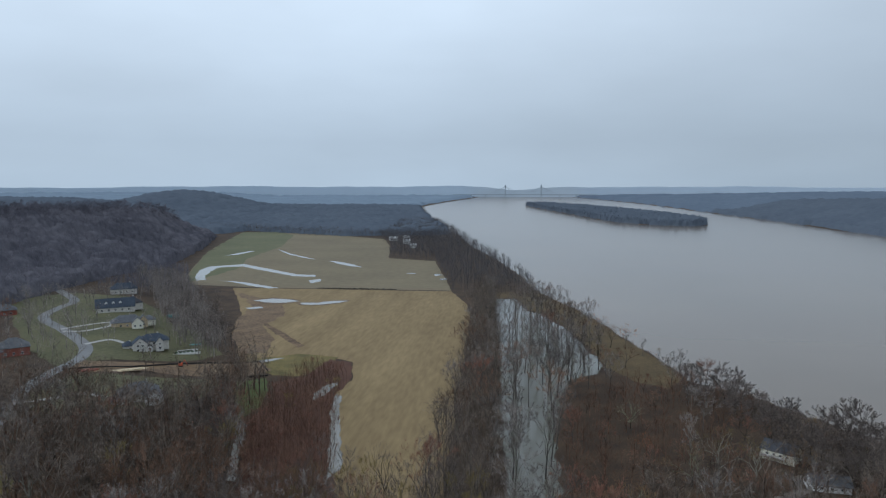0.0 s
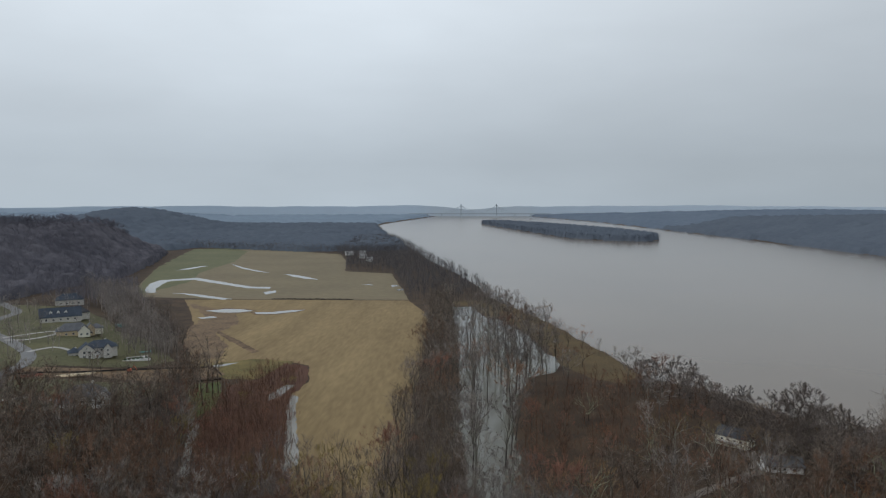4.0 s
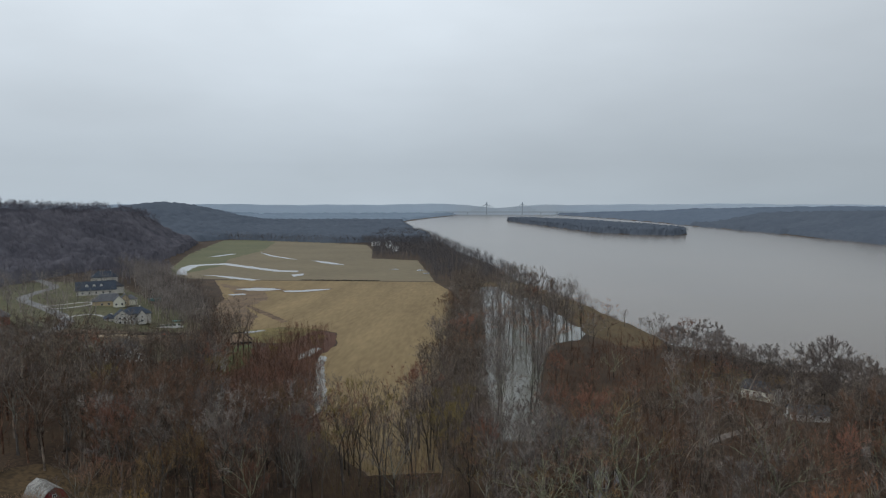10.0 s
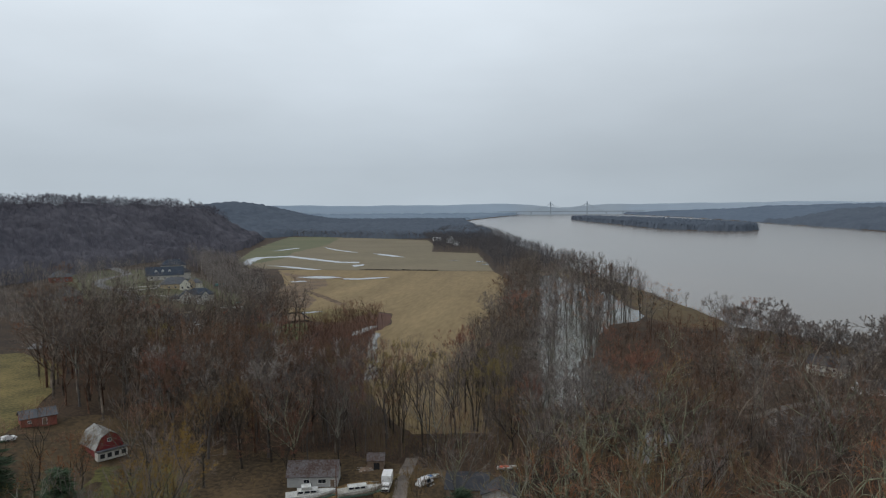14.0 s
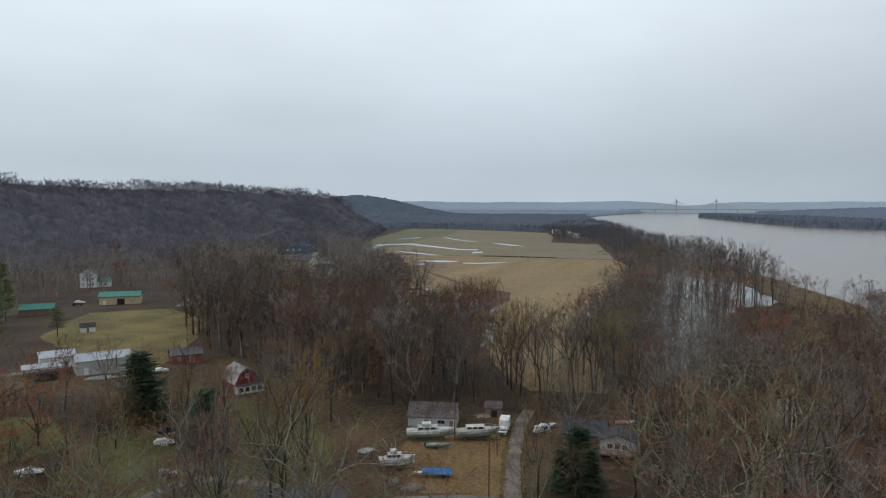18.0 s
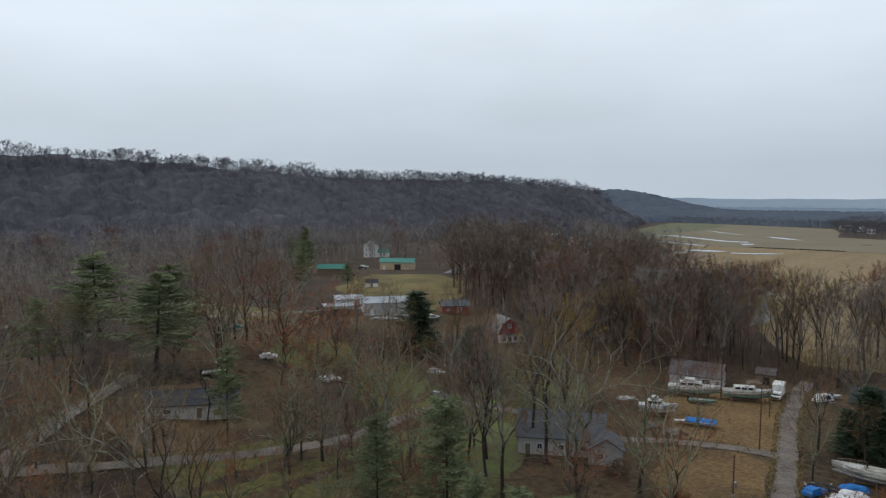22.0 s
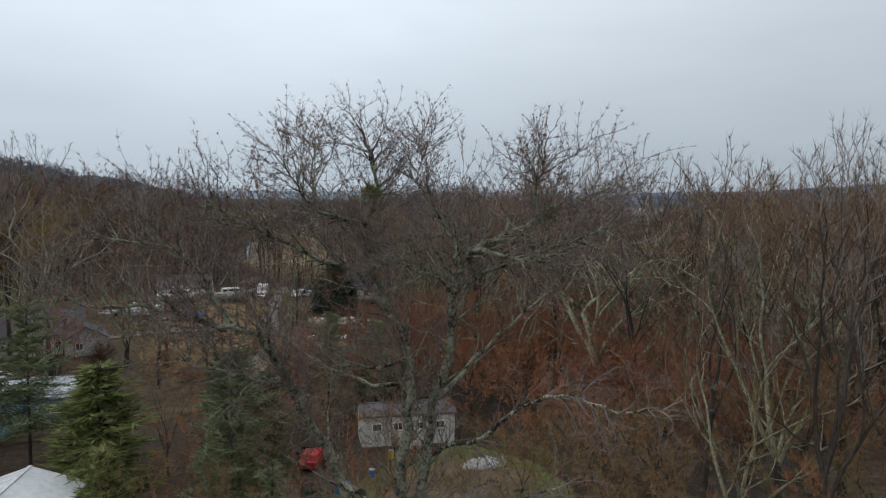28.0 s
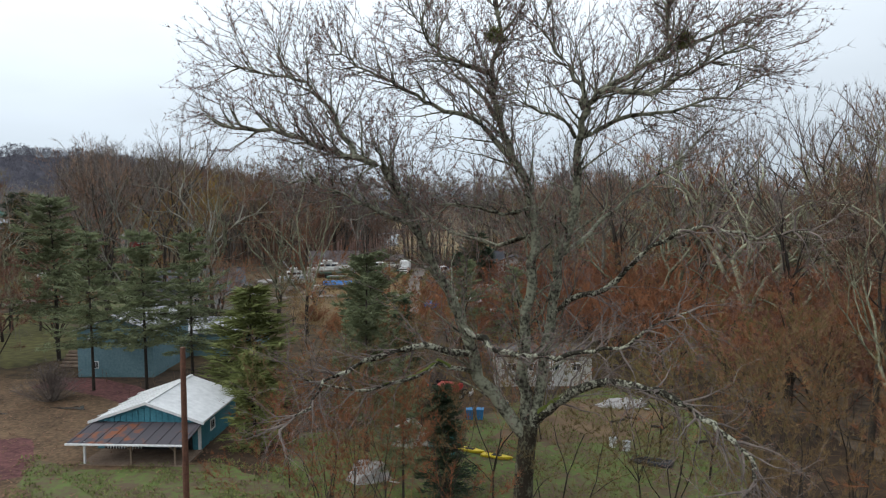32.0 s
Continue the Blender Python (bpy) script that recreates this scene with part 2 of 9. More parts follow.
M = {
    "litter": mat("leaf_litter", (0.0156, 0.00938, 0.00515), (0.074, 0.0456, 0.0249), 0.06, 18, 0.95, world_space=True, soft=0.15),
    "field": mat("dead_field_grass", (0.145, 0.1, 0.047), (0.245, 0.177, 0.086), 0.045, 9, 0.95, world_space=True, stretch=(1, 0.16, 1), soft=0.17),
    "wet_field": mat("wet_stubble", (0.115, 0.091, 0.053), (0.178, 0.143, 0.083), 0.012, 12, 0.85, world_space=True, stretch=(0.8, 1, 1)),
    "winter_wheat": mat("young_green_crop", (0.075, 0.083, 0.038), (0.125, 0.118, 0.06), 0.012, 10, 0.9, world_space=True),
    "levee": mat("brown_bank_grass", (0.039, 0.027, 0.0119), (0.125, 0.0854, 0.0378), 0.05, 12, 0.95, world_space=True),
    "wood_twigs": mat("wood_twigs", (0.047, 0.038, 0.032), (0.225, 0.182, 0.145), 0.085, 5, 0.95, world_space=True, island=0.4, gloss=0.1, soft=0.1),
    "slope_twigs": mat("grey_slope_twigs", (0.105, 0.094, 0.088), (0.32, 0.28, 0.25), 0.085, 5, 0.95, world_space=True, island=0.35, gloss=0.1, soft=0.1),
    "thicket_twigs": mat("thicket_twigs", (0.0484, 0.0263, 0.0185), (0.2, 0.118, 0.08), 0.085, 5, 0.95, world_space=True, island=0.35, gloss=0.1, soft=0.1),
    "suburb_lawn": mat("suburban_lawn", (0.05, 0.052, 0.024), (0.115, 0.105, 0.05), 0.03, 14, 0.95, world_space=True),
    "mud": mat("bare_mud", (0.0663, 0.039, 0.0198), (0.19, 0.123, 0.0636), 0.05, 8, 0.8, world_space=True),
    "turned_earth": mat("turned_dark_earth", (0.055, 0.033, 0.019), (0.17, 0.112, 0.062), 0.12, 6, 0.9, world_space=True, soft=0.1),
    "thicket_floor": mat("red_brown_weeds", (0.049, 0.022, 0.013), (0.093, 0.041, 0.025), 0.05, 10, 0.95, world_space=True),
    "lawn": mat("winter_lawn", (0.0585, 0.054, 0.0172), (0.19, 0.141, 0.0499), 0.06, 18, 0.95, world_space=True, soft=0.13),
    "green_lawn": mat("wet_green_lawn", (0.1, 0.072, 0.042), (0.098, 0.135, 0.034), 0.3, 7, 0.95, world_space=True, soft=0.08, mid=0.505),
    "meadow": mat("bright_wet_grass", (0.045, 0.062, 0.018), (0.095, 0.115, 0.034), 0.1, 10, 0.95, world_space=True),
    "dry_lawn": mat("dry_yellow_lawn", (0.0764, 0.045, 0.0185), (0.215, 0.134, 0.0568), 0.07, 16, 0.95, world_space=True, soft=0.14),
    "rough_ground": mat("olive_leafy_ground", (0.0234, 0.0158, 0.00726), (0.105, 0.0679, 0.0327), 0.05, 14, 0.95, world_space=True, soft=0.12),
    "rough_grass": mat("rough_dead_grass", (0.034, 0.033, 0.011), (0.125, 0.115, 0.036), 0.06, 14, 0.95, world_space=True, soft=0.13),
    "floor_mud": mat("pinkish_wet_forest_floor", (0.0351, 0.024, 0.0158), (0.155, 0.116, 0.0826), 0.09, 12, 0.85, world_space=True, soft=0.12),
    "leafy_yard": mat("brown_leafy_yard", (0.0429, 0.0263, 0.0139), (0.165, 0.104, 0.0568), 0.22, 14, 0.95, world_space=True, soft=0.13),
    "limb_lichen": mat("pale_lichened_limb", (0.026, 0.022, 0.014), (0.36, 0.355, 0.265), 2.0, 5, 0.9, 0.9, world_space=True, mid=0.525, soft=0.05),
    "lawn_blades": mat("short_green_blades", (0.09, 0.105, 0.028), (0.18, 0.2, 0.06), 0.4, 8, 0.9, world_space=True, island=0.35),
    "leaf_brown": mat("fallen_brown_leaf", (0.085, 0.042, 0.026), (0.21, 0.12, 0.075), 0.3, 9, 0.9, world_space=True, island=0.5),
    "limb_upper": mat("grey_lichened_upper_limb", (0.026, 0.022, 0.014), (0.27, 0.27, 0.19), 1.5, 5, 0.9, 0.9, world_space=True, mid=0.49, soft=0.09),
    "red_leaves": mat("fallen_red_leaves", (0.058, 0.022, 0.022), (0.15, 0.062, 0.056), 0.3, 10, 0.95, world_space=True, soft=0.12),
    "gravel": mat("wet_gravel", (0.07, 0.056, 0.044), (0.20, 0.165, 0.138), 0.25, 12, 0.8, world_space=True, soft=0.13),
    "asphalt": mat("worn_asphalt", (0.12, 0.12, 0.122), (0.19, 0.188, 0.185), 0.05, 14, 0.75, world_space=True),
    "concrete": mat("wet_concrete", (0.26, 0.25, 0.235), (0.38, 0.365, 0.345), 0.2, 10, 0.75, world_space=True),
    # hill canopy: blue-grey because the haze before it is in the base colour
    "wood_hill": mat("hazed_hill_wood", (0.06, 0.059, 0.07), (0.112, 0.107, 0.12), 0.016, 8, 1.0, world_space=True, gloss=0.0, soft=0.12),
    # far woods in steps of range, paler and bluer: haze mixed into the base colour
    "wood_far": mat("hazed_far_wood", (0.08, 0.095, 0.119), (0.102, 0.119, 0.143), 0.006, 10, 1.0, world_space=True, gloss=0.0),
    "wood_mist": mat("mist_painted_wood", (0.15, 0.19, 0.235), (0.19, 0.235, 0.285), 0.003, 10, 1.0, world_space=True, gloss=0.0),
    "wood_dim": mat("mist_painted_dim_wood", (0.10, 0.125, 0.16), (0.13, 0.157, 0.195), 0.005, 10, 1.0, world_space=True, gloss=0.0),
    # nearly sky-coloured: the haze before the last hills, painted on
    "haze": mat("mist_painted_distance", (0.47, 0.54, 0.61), (0.5, 0.57, 0.64), 0.002, 6, 1.0, world_space=True, gloss=0.0),
    # twigs of the hill, lightened and blued to paint in the same haze
    "hazed_hill_twigs": mat("hazed_hill_twigs", (0.092, 0.091, 0.11), (0.18, 0.17, 0.192), 0.02, 6, 1.0, world_space=True, island=0.18, gloss=0.0, soft=0.12),
    # bluish copy of the twig colour, carrying the haze over the river
    "hazed_island_twigs": mat("hazed_island_twigs", (0.072, 0.088, 0.115), (0.09, 0.107, 0.135), 0.02, 6, 1.0, world_space=True, island=0.06, gloss=0.0),
    "far_twigs": mat("far_twigs", (0.07, 0.069, 0.076), (0.14, 0.13, 0.13), 0.03, 6, 1.0, world_space=True, island=0.16, gloss=0.0),
    "bark_grey": mat("grey_bark", (0.085, 0.077, 0.062), (0.27, 0.255, 0.205), 1.2, 7, 0.9, 0.6, vary=0.3, stretch=(1, 1, 0.35), mid=0.54, soft=0.12),
    "bark_dark": mat("dark_wet_bark", (0.014, 0.011, 0.0085), (0.066, 0.053, 0.041), 1.2, 7, 0.85, 0.6, vary=0.3, stretch=(1, 1, 0.35)),
    # lighter copy of the dark bark for farther trees, haze put into its colour
    "bark_far": mat("hazed_grey_brown_bark", (0.05, 0.043, 0.039), (0.135, 0.118, 0.104), 1.2, 7, 0.9, 0.3, vary=0.35, stretch=(1, 1, 0.35)),
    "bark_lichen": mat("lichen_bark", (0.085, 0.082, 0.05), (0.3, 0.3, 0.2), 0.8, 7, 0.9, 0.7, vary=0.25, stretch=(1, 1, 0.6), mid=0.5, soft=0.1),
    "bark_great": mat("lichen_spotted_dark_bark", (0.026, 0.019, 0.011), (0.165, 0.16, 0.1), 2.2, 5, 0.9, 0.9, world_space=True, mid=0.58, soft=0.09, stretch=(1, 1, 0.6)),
    "bark_pale": mat("pale_sycamore_bark", (0.13, 0.122, 0.095), (0.37, 0.355, 0.29), 0.7, 6, 0.8, 0.3, vary=0.15, stretch=(1, 1, 0.5)),
    "twig_brown": mat("brown_twigs", (0.082, 0.047, 0.031), (0.265, 0.16, 0.105), 0.5, 6, 0.95, vary=0.45),
    "twig_red": mat("red_budding_twigs", (0.105, 0.05, 0.036), (0.275, 0.14, 0.095), 0.6, 6, 0.95, vary=0.35),
    "twig_gold": mat("golden_willow_twigs", (0.15, 0.095, 0.026), (0.3, 0.19, 0.058), 0.6, 6, 0.95, vary=0.1),
    "twig_rust": mat("rusty_brown_twigs", (0.175, 0.072, 0.034), (0.33, 0.142, 0.066), 0.6, 6, 0.95, vary=0.3),
    "twig_haze": mat("olive_brown_haze_twigs", (0.1, 0.063, 0.03), (0.265, 0.175, 0.083), 0.6, 6, 0.95, vary=0.3),
    "bud": mat("greyish_red_buds", (0.13, 0.055, 0.045), (0.26, 0.115, 0.09), 0.6, 6, 0.95),
    "twig_olive": mat("yellowish_twigs", (0.105, 0.0788, 0.0297), (0.26, 0.199, 0.0817), 0.6, 6, 0.95, vary=0.25),
    "twig_dark": mat("dark_twigs", (0.064, 0.052, 0.046), (0.215, 0.175, 0.152), 0.6, 6, 0.95, vary=0.4),
    "needle": mat("blue_green_needles", (0.1, 0.122, 0.062), (0.24, 0.265, 0.135), 0.8, 8, 0.85, vary=0.2),
    "needle_dark": mat("dark_cedar_needles", (0.022, 0.042, 0.022), (0.07, 0.10, 0.055), 0.8, 8, 0.85, vary=0.25),
    "needle_yellow": mat("yellow_green_needles", (0.095, 0.115, 0.03), (0.22, 0.235, 0.08), 0.8, 8, 0.85, vary=0.2),
    "moss": mat("green_moss", (0.05, 0.075, 0.01), (0.16, 0.18, 0.035), 3, 6, 0.95, 0.5),
    "white_paint": mat("white_siding", (0.58, 0.575, 0.56), (0.78, 0.77, 0.75), 0.6, 9, 0.6),
    "grey_paint": mat("grey_siding", (0.36, 0.36, 0.35), (0.5, 0.5, 0.485), 0.5, 9, 0.7),
    "blue_paint": mat("faded_blue_siding", (0.085, 0.165, 0.19), (0.165, 0.255, 0.28), 0.5, 8, 0.75),
    "teal_paint": mat("teal_boards", (0.035, 0.155, 0.195), (0.075, 0.235, 0.285), 0.8, 8, 0.6),
    "tan_paint": mat("tan_siding", (0.40, 0.31, 0.19), (0.55, 0.45, 0.30), 0.5, 9, 0.65),
    "cream_paint": mat("cream_siding", (0.58, 0.56, 0.46), (0.74, 0.72, 0.62), 0.5, 9, 0.65),
    "barn_red": mat("barn_red_boards", (0.14, 0.018, 0.022), (0.26, 0.04, 0.042), 0.8, 9, 0.7),
    "brick": mat("red_brick_wall", (0.17, 0.05, 0.035), (0.30, 0.11, 0.08), 0.8, 12, 0.85),
    "stone": mat("pale_stone_wall", (0.42, 0.40, 0.36), (0.60, 0.58, 0.53), 0.9, 7, 0.85, 0.4),
    "shingle_slate": mat("slate_blue_shingles", (0.028, 0.036, 0.05), (0.062, 0.076, 0.098), 0.35, 18, 0.85, 0.3, gloss=0.15),
    "shingle_grey": mat("grey_shingles", (0.065, 0.068, 0.075), (0.14, 0.143, 0.152), 0.35, 18, 0.85, 0.3, gloss=0.15),
    "shingle_dark": mat("dark_shingles", (0.03, 0.031, 0.036), (0.075, 0.075, 0.082), 0.35, 18, 0.85, 0.3, gloss=0.15),
    "shingle_old": mat("patchy_pale_shingles", (0.12, 0.12, 0.125), (0.62, 0.63, 0.64), 0.25, 12, 0.7, 0.3, soft=0.1),
    "barn_roof": mat("peeling_barn_roof", (0.10, 0.096, 0.09), (0.36, 0.35, 0.325), 0.4, 8, 0.8, soft=0.1, gloss=0.15),
    "tin": mat("weathered_tin", (0.22, 0.235, 0.25), (0.38, 0.4, 0.42), 0.35, 8, 0.45, metal=0.35),
    "tin_rust": mat("rusty_tin", (0.075, 0.048, 0.040), (0.135, 0.125, 0.125), 0.3, 7, 0.8, soft=0.1, gloss=0.15),
    "tin_white": mat("white_tin", (0.50, 0.505, 0.50), (0.74, 0.74, 0.73), 0.3, 7, 0.5),
    "tin_green": mat("green_tin", (0.02, 0.13, 0.10), (0.045, 0.20, 0.155), 0.4, 8, 0.45),
    "porch_tin": mat("grey_rust_porch_tin", (0.20, 0.075, 0.04), (0.075, 0.068, 0.075), 0.3, 4, 0.8, soft=0.05, mid=0.42, gloss=0.15),
    "timber": mat("weathered_timber", (0.12, 0.08, 0.055), (0.26, 0.19, 0.14), 1.5, 7, 0.85, 0.3),
    "pole": mat("creosoted_pole", (0.07, 0.032, 0.022), (0.16, 0.075, 0.045), 1.5, 6, 0.8, 0.4),
    "hull": mat("white_gelcoat", (0.34, 0.33, 0.30), (0.62, 0.615, 0.58), 0.8, 6, 0.45, soft=0.12),
    "hull_old": mat("dirty_gelcoat", (0.22, 0.205, 0.17), (0.48, 0.46, 0.41), 0.8, 6, 0.6, soft=0.12),
    "keel_green": mat("green_bottom_paint", (0.10, 0.19, 0.15), (0.17, 0.27, 0.22), 0.8, 6, 0.5),
    "tarp_blue": mat("blue_tarpaulin", (0.008, 0.10, 0.33), (0.02, 0.19, 0.50), 1.0, 5, 0.45, 0.5),
    "tarp_green": mat("teal_tarpaulin", (0.02, 0.12, 0.12), (0.06, 0.24, 0.23), 0.8, 5, 0.5, 0.4),
    "maroon": mat("maroon_stripe", (0.16, 0.03, 0.06), (0.26, 0.06, 0.10), 1, 6, 0.4),
    "rubber": mat("black_rubber", (0.015, 0.015, 0.016), (0.04, 0.04, 0.042), 2, 6, 0.7),
    "steel": mat("galvanised_steel", (0.32, 0.33, 0.34), (0.50, 0.51, 0.52), 1.5, 6, 0.4, metal=0.8),
    "red_paint": mat("red_car_paint", (0.36, 0.012, 0.015), (0.48, 0.03, 0.03), 1, 6, 0.3),
    "blue_bin": mat("blue_plastic", (0.02, 0.14, 0.32), (0.04, 0.20, 0.42), 1, 6, 0.5),
    "yellow": mat("yellow_plastic", (0.52, 0.38, 0.01), (0.66, 0.50, 0.03), 1, 6, 0.5),
    "orange": mat("orange_red_paint", (0.52, 0.06, 0.02), (0.64, 0.12, 0.04), 1, 6, 0.5),
    # near-black: for black things, and as painted shade where walls should be open
    "dark": mat("black_and_inside_shade", (0.012, 0.012, 0.013), (0.03, 0.03, 0.032), 1, 6, 0.8),
    "dock": mat("grey_planks", (0.24, 0.225, 0.21), (0.42, 0.40, 0.38), 1, 6, 0.85, 0.3),
    # bridge steel faded towards the sky, its haze painted in
    "steel_far": mat("haze_painted_bridge_steel", (0.28, 0.33, 0.375), (0.33, 0.38, 0.425), 0.1, 6, 0.9),
}


def water_mat(name, colour, rough, ripple, size):
    m = bpy.data.materials.new(name)
    m.use_nodes = True
    n, l = m.node_tree.nodes, m.node_tree.links
    b = n["Principled BSDF"]
    b.inputs["Roughness"].default_value, b.inputs["IOR"].default_value = rough, 1.33
    b.inputs["Specular IOR Level"].default_value = 0.4
    g = n.new("ShaderNodeNewGeometry")
    t, t2 = n.new("ShaderNodeTexNoise"), n.new("ShaderNodeTexNoise")
    t.inputs["Scale"].default_value, t.inputs["Detail"].default_value = size, 4
    t2.inputs["Scale"].default_value, t2.inputs["Detail"].default_value = 0.004, 3
    l.new(g.outputs["Position"], t.inputs["Vector"])
    l.new(g.outputs["Position"], t2.inputs["Vector"])
    r = n.new("ShaderNodeValToRGB")
    r.color_ramp.elements[0].position, r.color_ramp.elements[0].color = 0.35, (*[c * 0.9 for c in colour], 1)
    r.color_ramp.elements[1].position, r.color_ramp.elements[1].color = 0.65, (*[c * 1.08 for c in colour], 1)
    l.new(t2.outputs["Fac"], r.inputs[0])
    l.new(r.outputs[0], b.inputs["Base Color"])
    bp = n.new("ShaderNodeBump")
    bp.inputs["Strength"].default_value, bp.inputs["Distance"].default_value = ripple, 0.1
    l.new(t.outputs["Fac"], bp.inputs["Height"])
    l.new(bp.outputs[0], b.inputs["Normal"])
    return m


M["river"] = water_mat("muddy_river", (0.150, 0.120, 0.092), 0.16, 0.10, 0.35)
M["pool"] = water_mat("dim_woodland_water", (0.07, 0.06, 0.05), 0.12, 0.05, 1.5)
M["pond"] = water_mat("flood_water", (0.10, 0.097, 0.075), 0.1, 0.05, 1.2)
M["puddle"] = water_mat("still_puddle", (0.20, 0.19, 0.165), 0.06, 0.02, 1.5)
M["glass"] = water_mat("dark_window_glass", (0.02, 0.024, 0.03), 0.05, 0.0, 1.0)


# ---- mesh helpers ----


def mesh_of(name, verts, faces, material, smooth_faces=False):
    me = bpy.data.meshes.new(name)
    me.from_pydata([tuple(v) for v in verts], [], [tuple(f) for f in faces])
    for m in (material if isinstance(material, (list, tuple)) else [material]):
        me.materials.append(m)
    if smooth_faces:
        me.polygons.foreach_set("use_smooth", [True] * len(me.polygons))
    me.update()
    return me


def big_mesh(name, verts, faces, material, soft=False):
    """A mesh of triangles or quads from arrays."""
    me = bpy.data.meshes.new(name)
    verts, faces = np.asarray(verts, np.float32), np.asarray(faces, np.int32)
    k = faces.shape[1]
    me.vertices.add(len(verts))
    me.vertices.foreach_set("co", verts.ravel())
    me.loops.add(faces.size)
    me.loops.foreach_set("vertex_index", faces.ravel())
    me.polygons.add(len(faces))
    me.polygons.foreach_set("loop_start", np.arange(0, faces.size, k, dtype=np.int32))
    me.polygons.foreach_set("loop_total", np.full(len(faces), k, np.int32))
    if soft:
        me.polygons.foreach_set("use_smooth", np.ones(len(faces), bool))
    me.materials.append(material)
    me.update(calc_edges=True)
    return me


def part(name, bm, material, parent=None, label="", at=None):
    """Links a bmesh (or a mesh) as one object under a thing."""
    if isinstance(bm, bmesh.types.BMesh):
        me = bpy.data.meshes.new(name)
        bm.to_mesh(me)
        bm.free()
        me.materials.append(material)
    else:
        me = bm
    ob = new(name, me)
    if parent:
        ob.parent = parent
    if at is not None:
        ob.matrix_basis = at
    if label:
        ob["label"] = label
    return ob


def box(bm, sx, sy, sz, m=None, bevel=0.0):
    """A box whose base is centred on the origin of m."""
    m = m or Matrix()
    vs = [bm.verts.new(m @ Vector((x * sx / 2, y * sy / 2, z * sz))) for z in (0, 1) for x, y in ((-1, -1), (1, -1), (1, 1), (-1, 1))]
    fs = [bm.faces.new([vs[i] for i in f]) for f in ((3, 2, 1, 0), (4, 5, 6, 7), (0, 1, 5, 4), (1, 2, 6, 5), (2, 3, 7, 6), (3, 0, 4, 7))]
    if bevel:
        bmesh.ops.bevel(bm, geom=list({e for f in fs for e in f.edges}), offset=bevel, segments=2, affect="EDGES", profile=0.5)
    return bm


def boxed(sx, sy, sz, m=None, bevel=0.0):
    return box(bmesh.new(), sx, sy, sz, m, bevel)


def tube(bm, a, b, r0, r1, sides=6, caps=True):
    a, b = Vector(a), Vector(b)
    d = (b - a).normalized()
    u = d.orthogonal().normalized()
    v = d.cross(u)
    rings = []
    for c, r in ((a, r0), (b, r1)):
        rings.append([bm.verts.new(c + (u * math.cos(k * math.tau / sides) + v * math.sin(k * math.tau / sides)) * r) for k in range(sides)])
    for k in range(sides):
        bm.faces.new((rings[0][k], rings[0][(k + 1) % sides], rings[1][(k + 1) % sides], rings[1][k]))
    if caps:
        bm.faces.new(rings[0][::-1]), bm.faces.new(rings[1])
    return bm


def tubed(a, b, r0, r1=None, sides=8):
    return tube(bmesh.new(), a, b, r0, r0 if r1 is None else r1, sides)


from mathutils import geometry


# ---- ground, water, fields, roads ----
def graded(lo, hi, near, fine, coarse):
    out, v = [], 0.0
    while v < hi:
        out.append(v)
        v += fine if v < near else fine + (coarse - fine) * min(1, (v - near) / 1200)
    out.append(hi)
    neg, v = [], 0.0
    while v > lo:
        neg.append(v)
        v -= fine if v > -near else fine + (coarse - fine) * min(1, (-v - near) / 1200)
    neg.append(lo)
    return np.array(sorted(set(neg + out)))


gx, gy = graded(-5600, 5600, 450, 9, 130), graded(-3500, 5600, 1000, 9, 130)
GX, GY = np.meshgrid(gx, gy)
GZ = land(GX, GY)
nx, ny = len(gx), len(gy)
ids = np.arange(nx * ny).reshape(ny, nx)
quads = np.stack([ids[:-1, :-1], ids[:-1, 1:], ids[1:, 1:], ids[1:, :-1]], -1).reshape(-1, 4)
ground = tagged(new("ground", big_mesh("ground", np.stack([GX, GY, GZ], -1).reshape(-1, 3), quads, M["litter"])), "brown leaf-covered ground of the valley and hills", "ground", kind="structure")

river = tagged(new("water", mesh_of("water", [(-5600, -3500, WATER_Z), (5600, -3500, WATER_Z), (5600, 5600, WATER_Z), (-5600, 5600, WATER_Z)], [(0, 1, 2, 3)], M["river"])), "wide muddy brown river in flood", "river", kind="structure")


def ragged(pts, step, jitter, rng):
    """The outline with extra points, pushed about."""
    shaken = []
    for go in range(5):
        shaken = shake(pts, step, min(jitter, step * 0.3) * 0.6 ** go)
        if simple(shaken):
            break
    return shaken


def simple(pts):
    """Whether an outline nowhere crosses itself."""
    a = np.array(pts)
    b = np.roll(a, -1, 0)
    n = len(a)
    cross = lambda o, u, v: (u[..., 0] - o[..., 0]) * (v[..., 1] - o[..., 1]) - (u[..., 1] - o[..., 1]) * (v[..., 0] - o[..., 0])
    A, B, C, D = a[:, None], b[:, None], a[None], b[None]
    hit = (cross(A, B, C) * cross(A, B, D) < 0) & (cross(C, D, A) * cross(C, D, B) < 0)
    i, j = np.nonzero(hit)
    return not np.any((np.abs(i - j) > 1) & (np.abs(i - j) < n - 1))


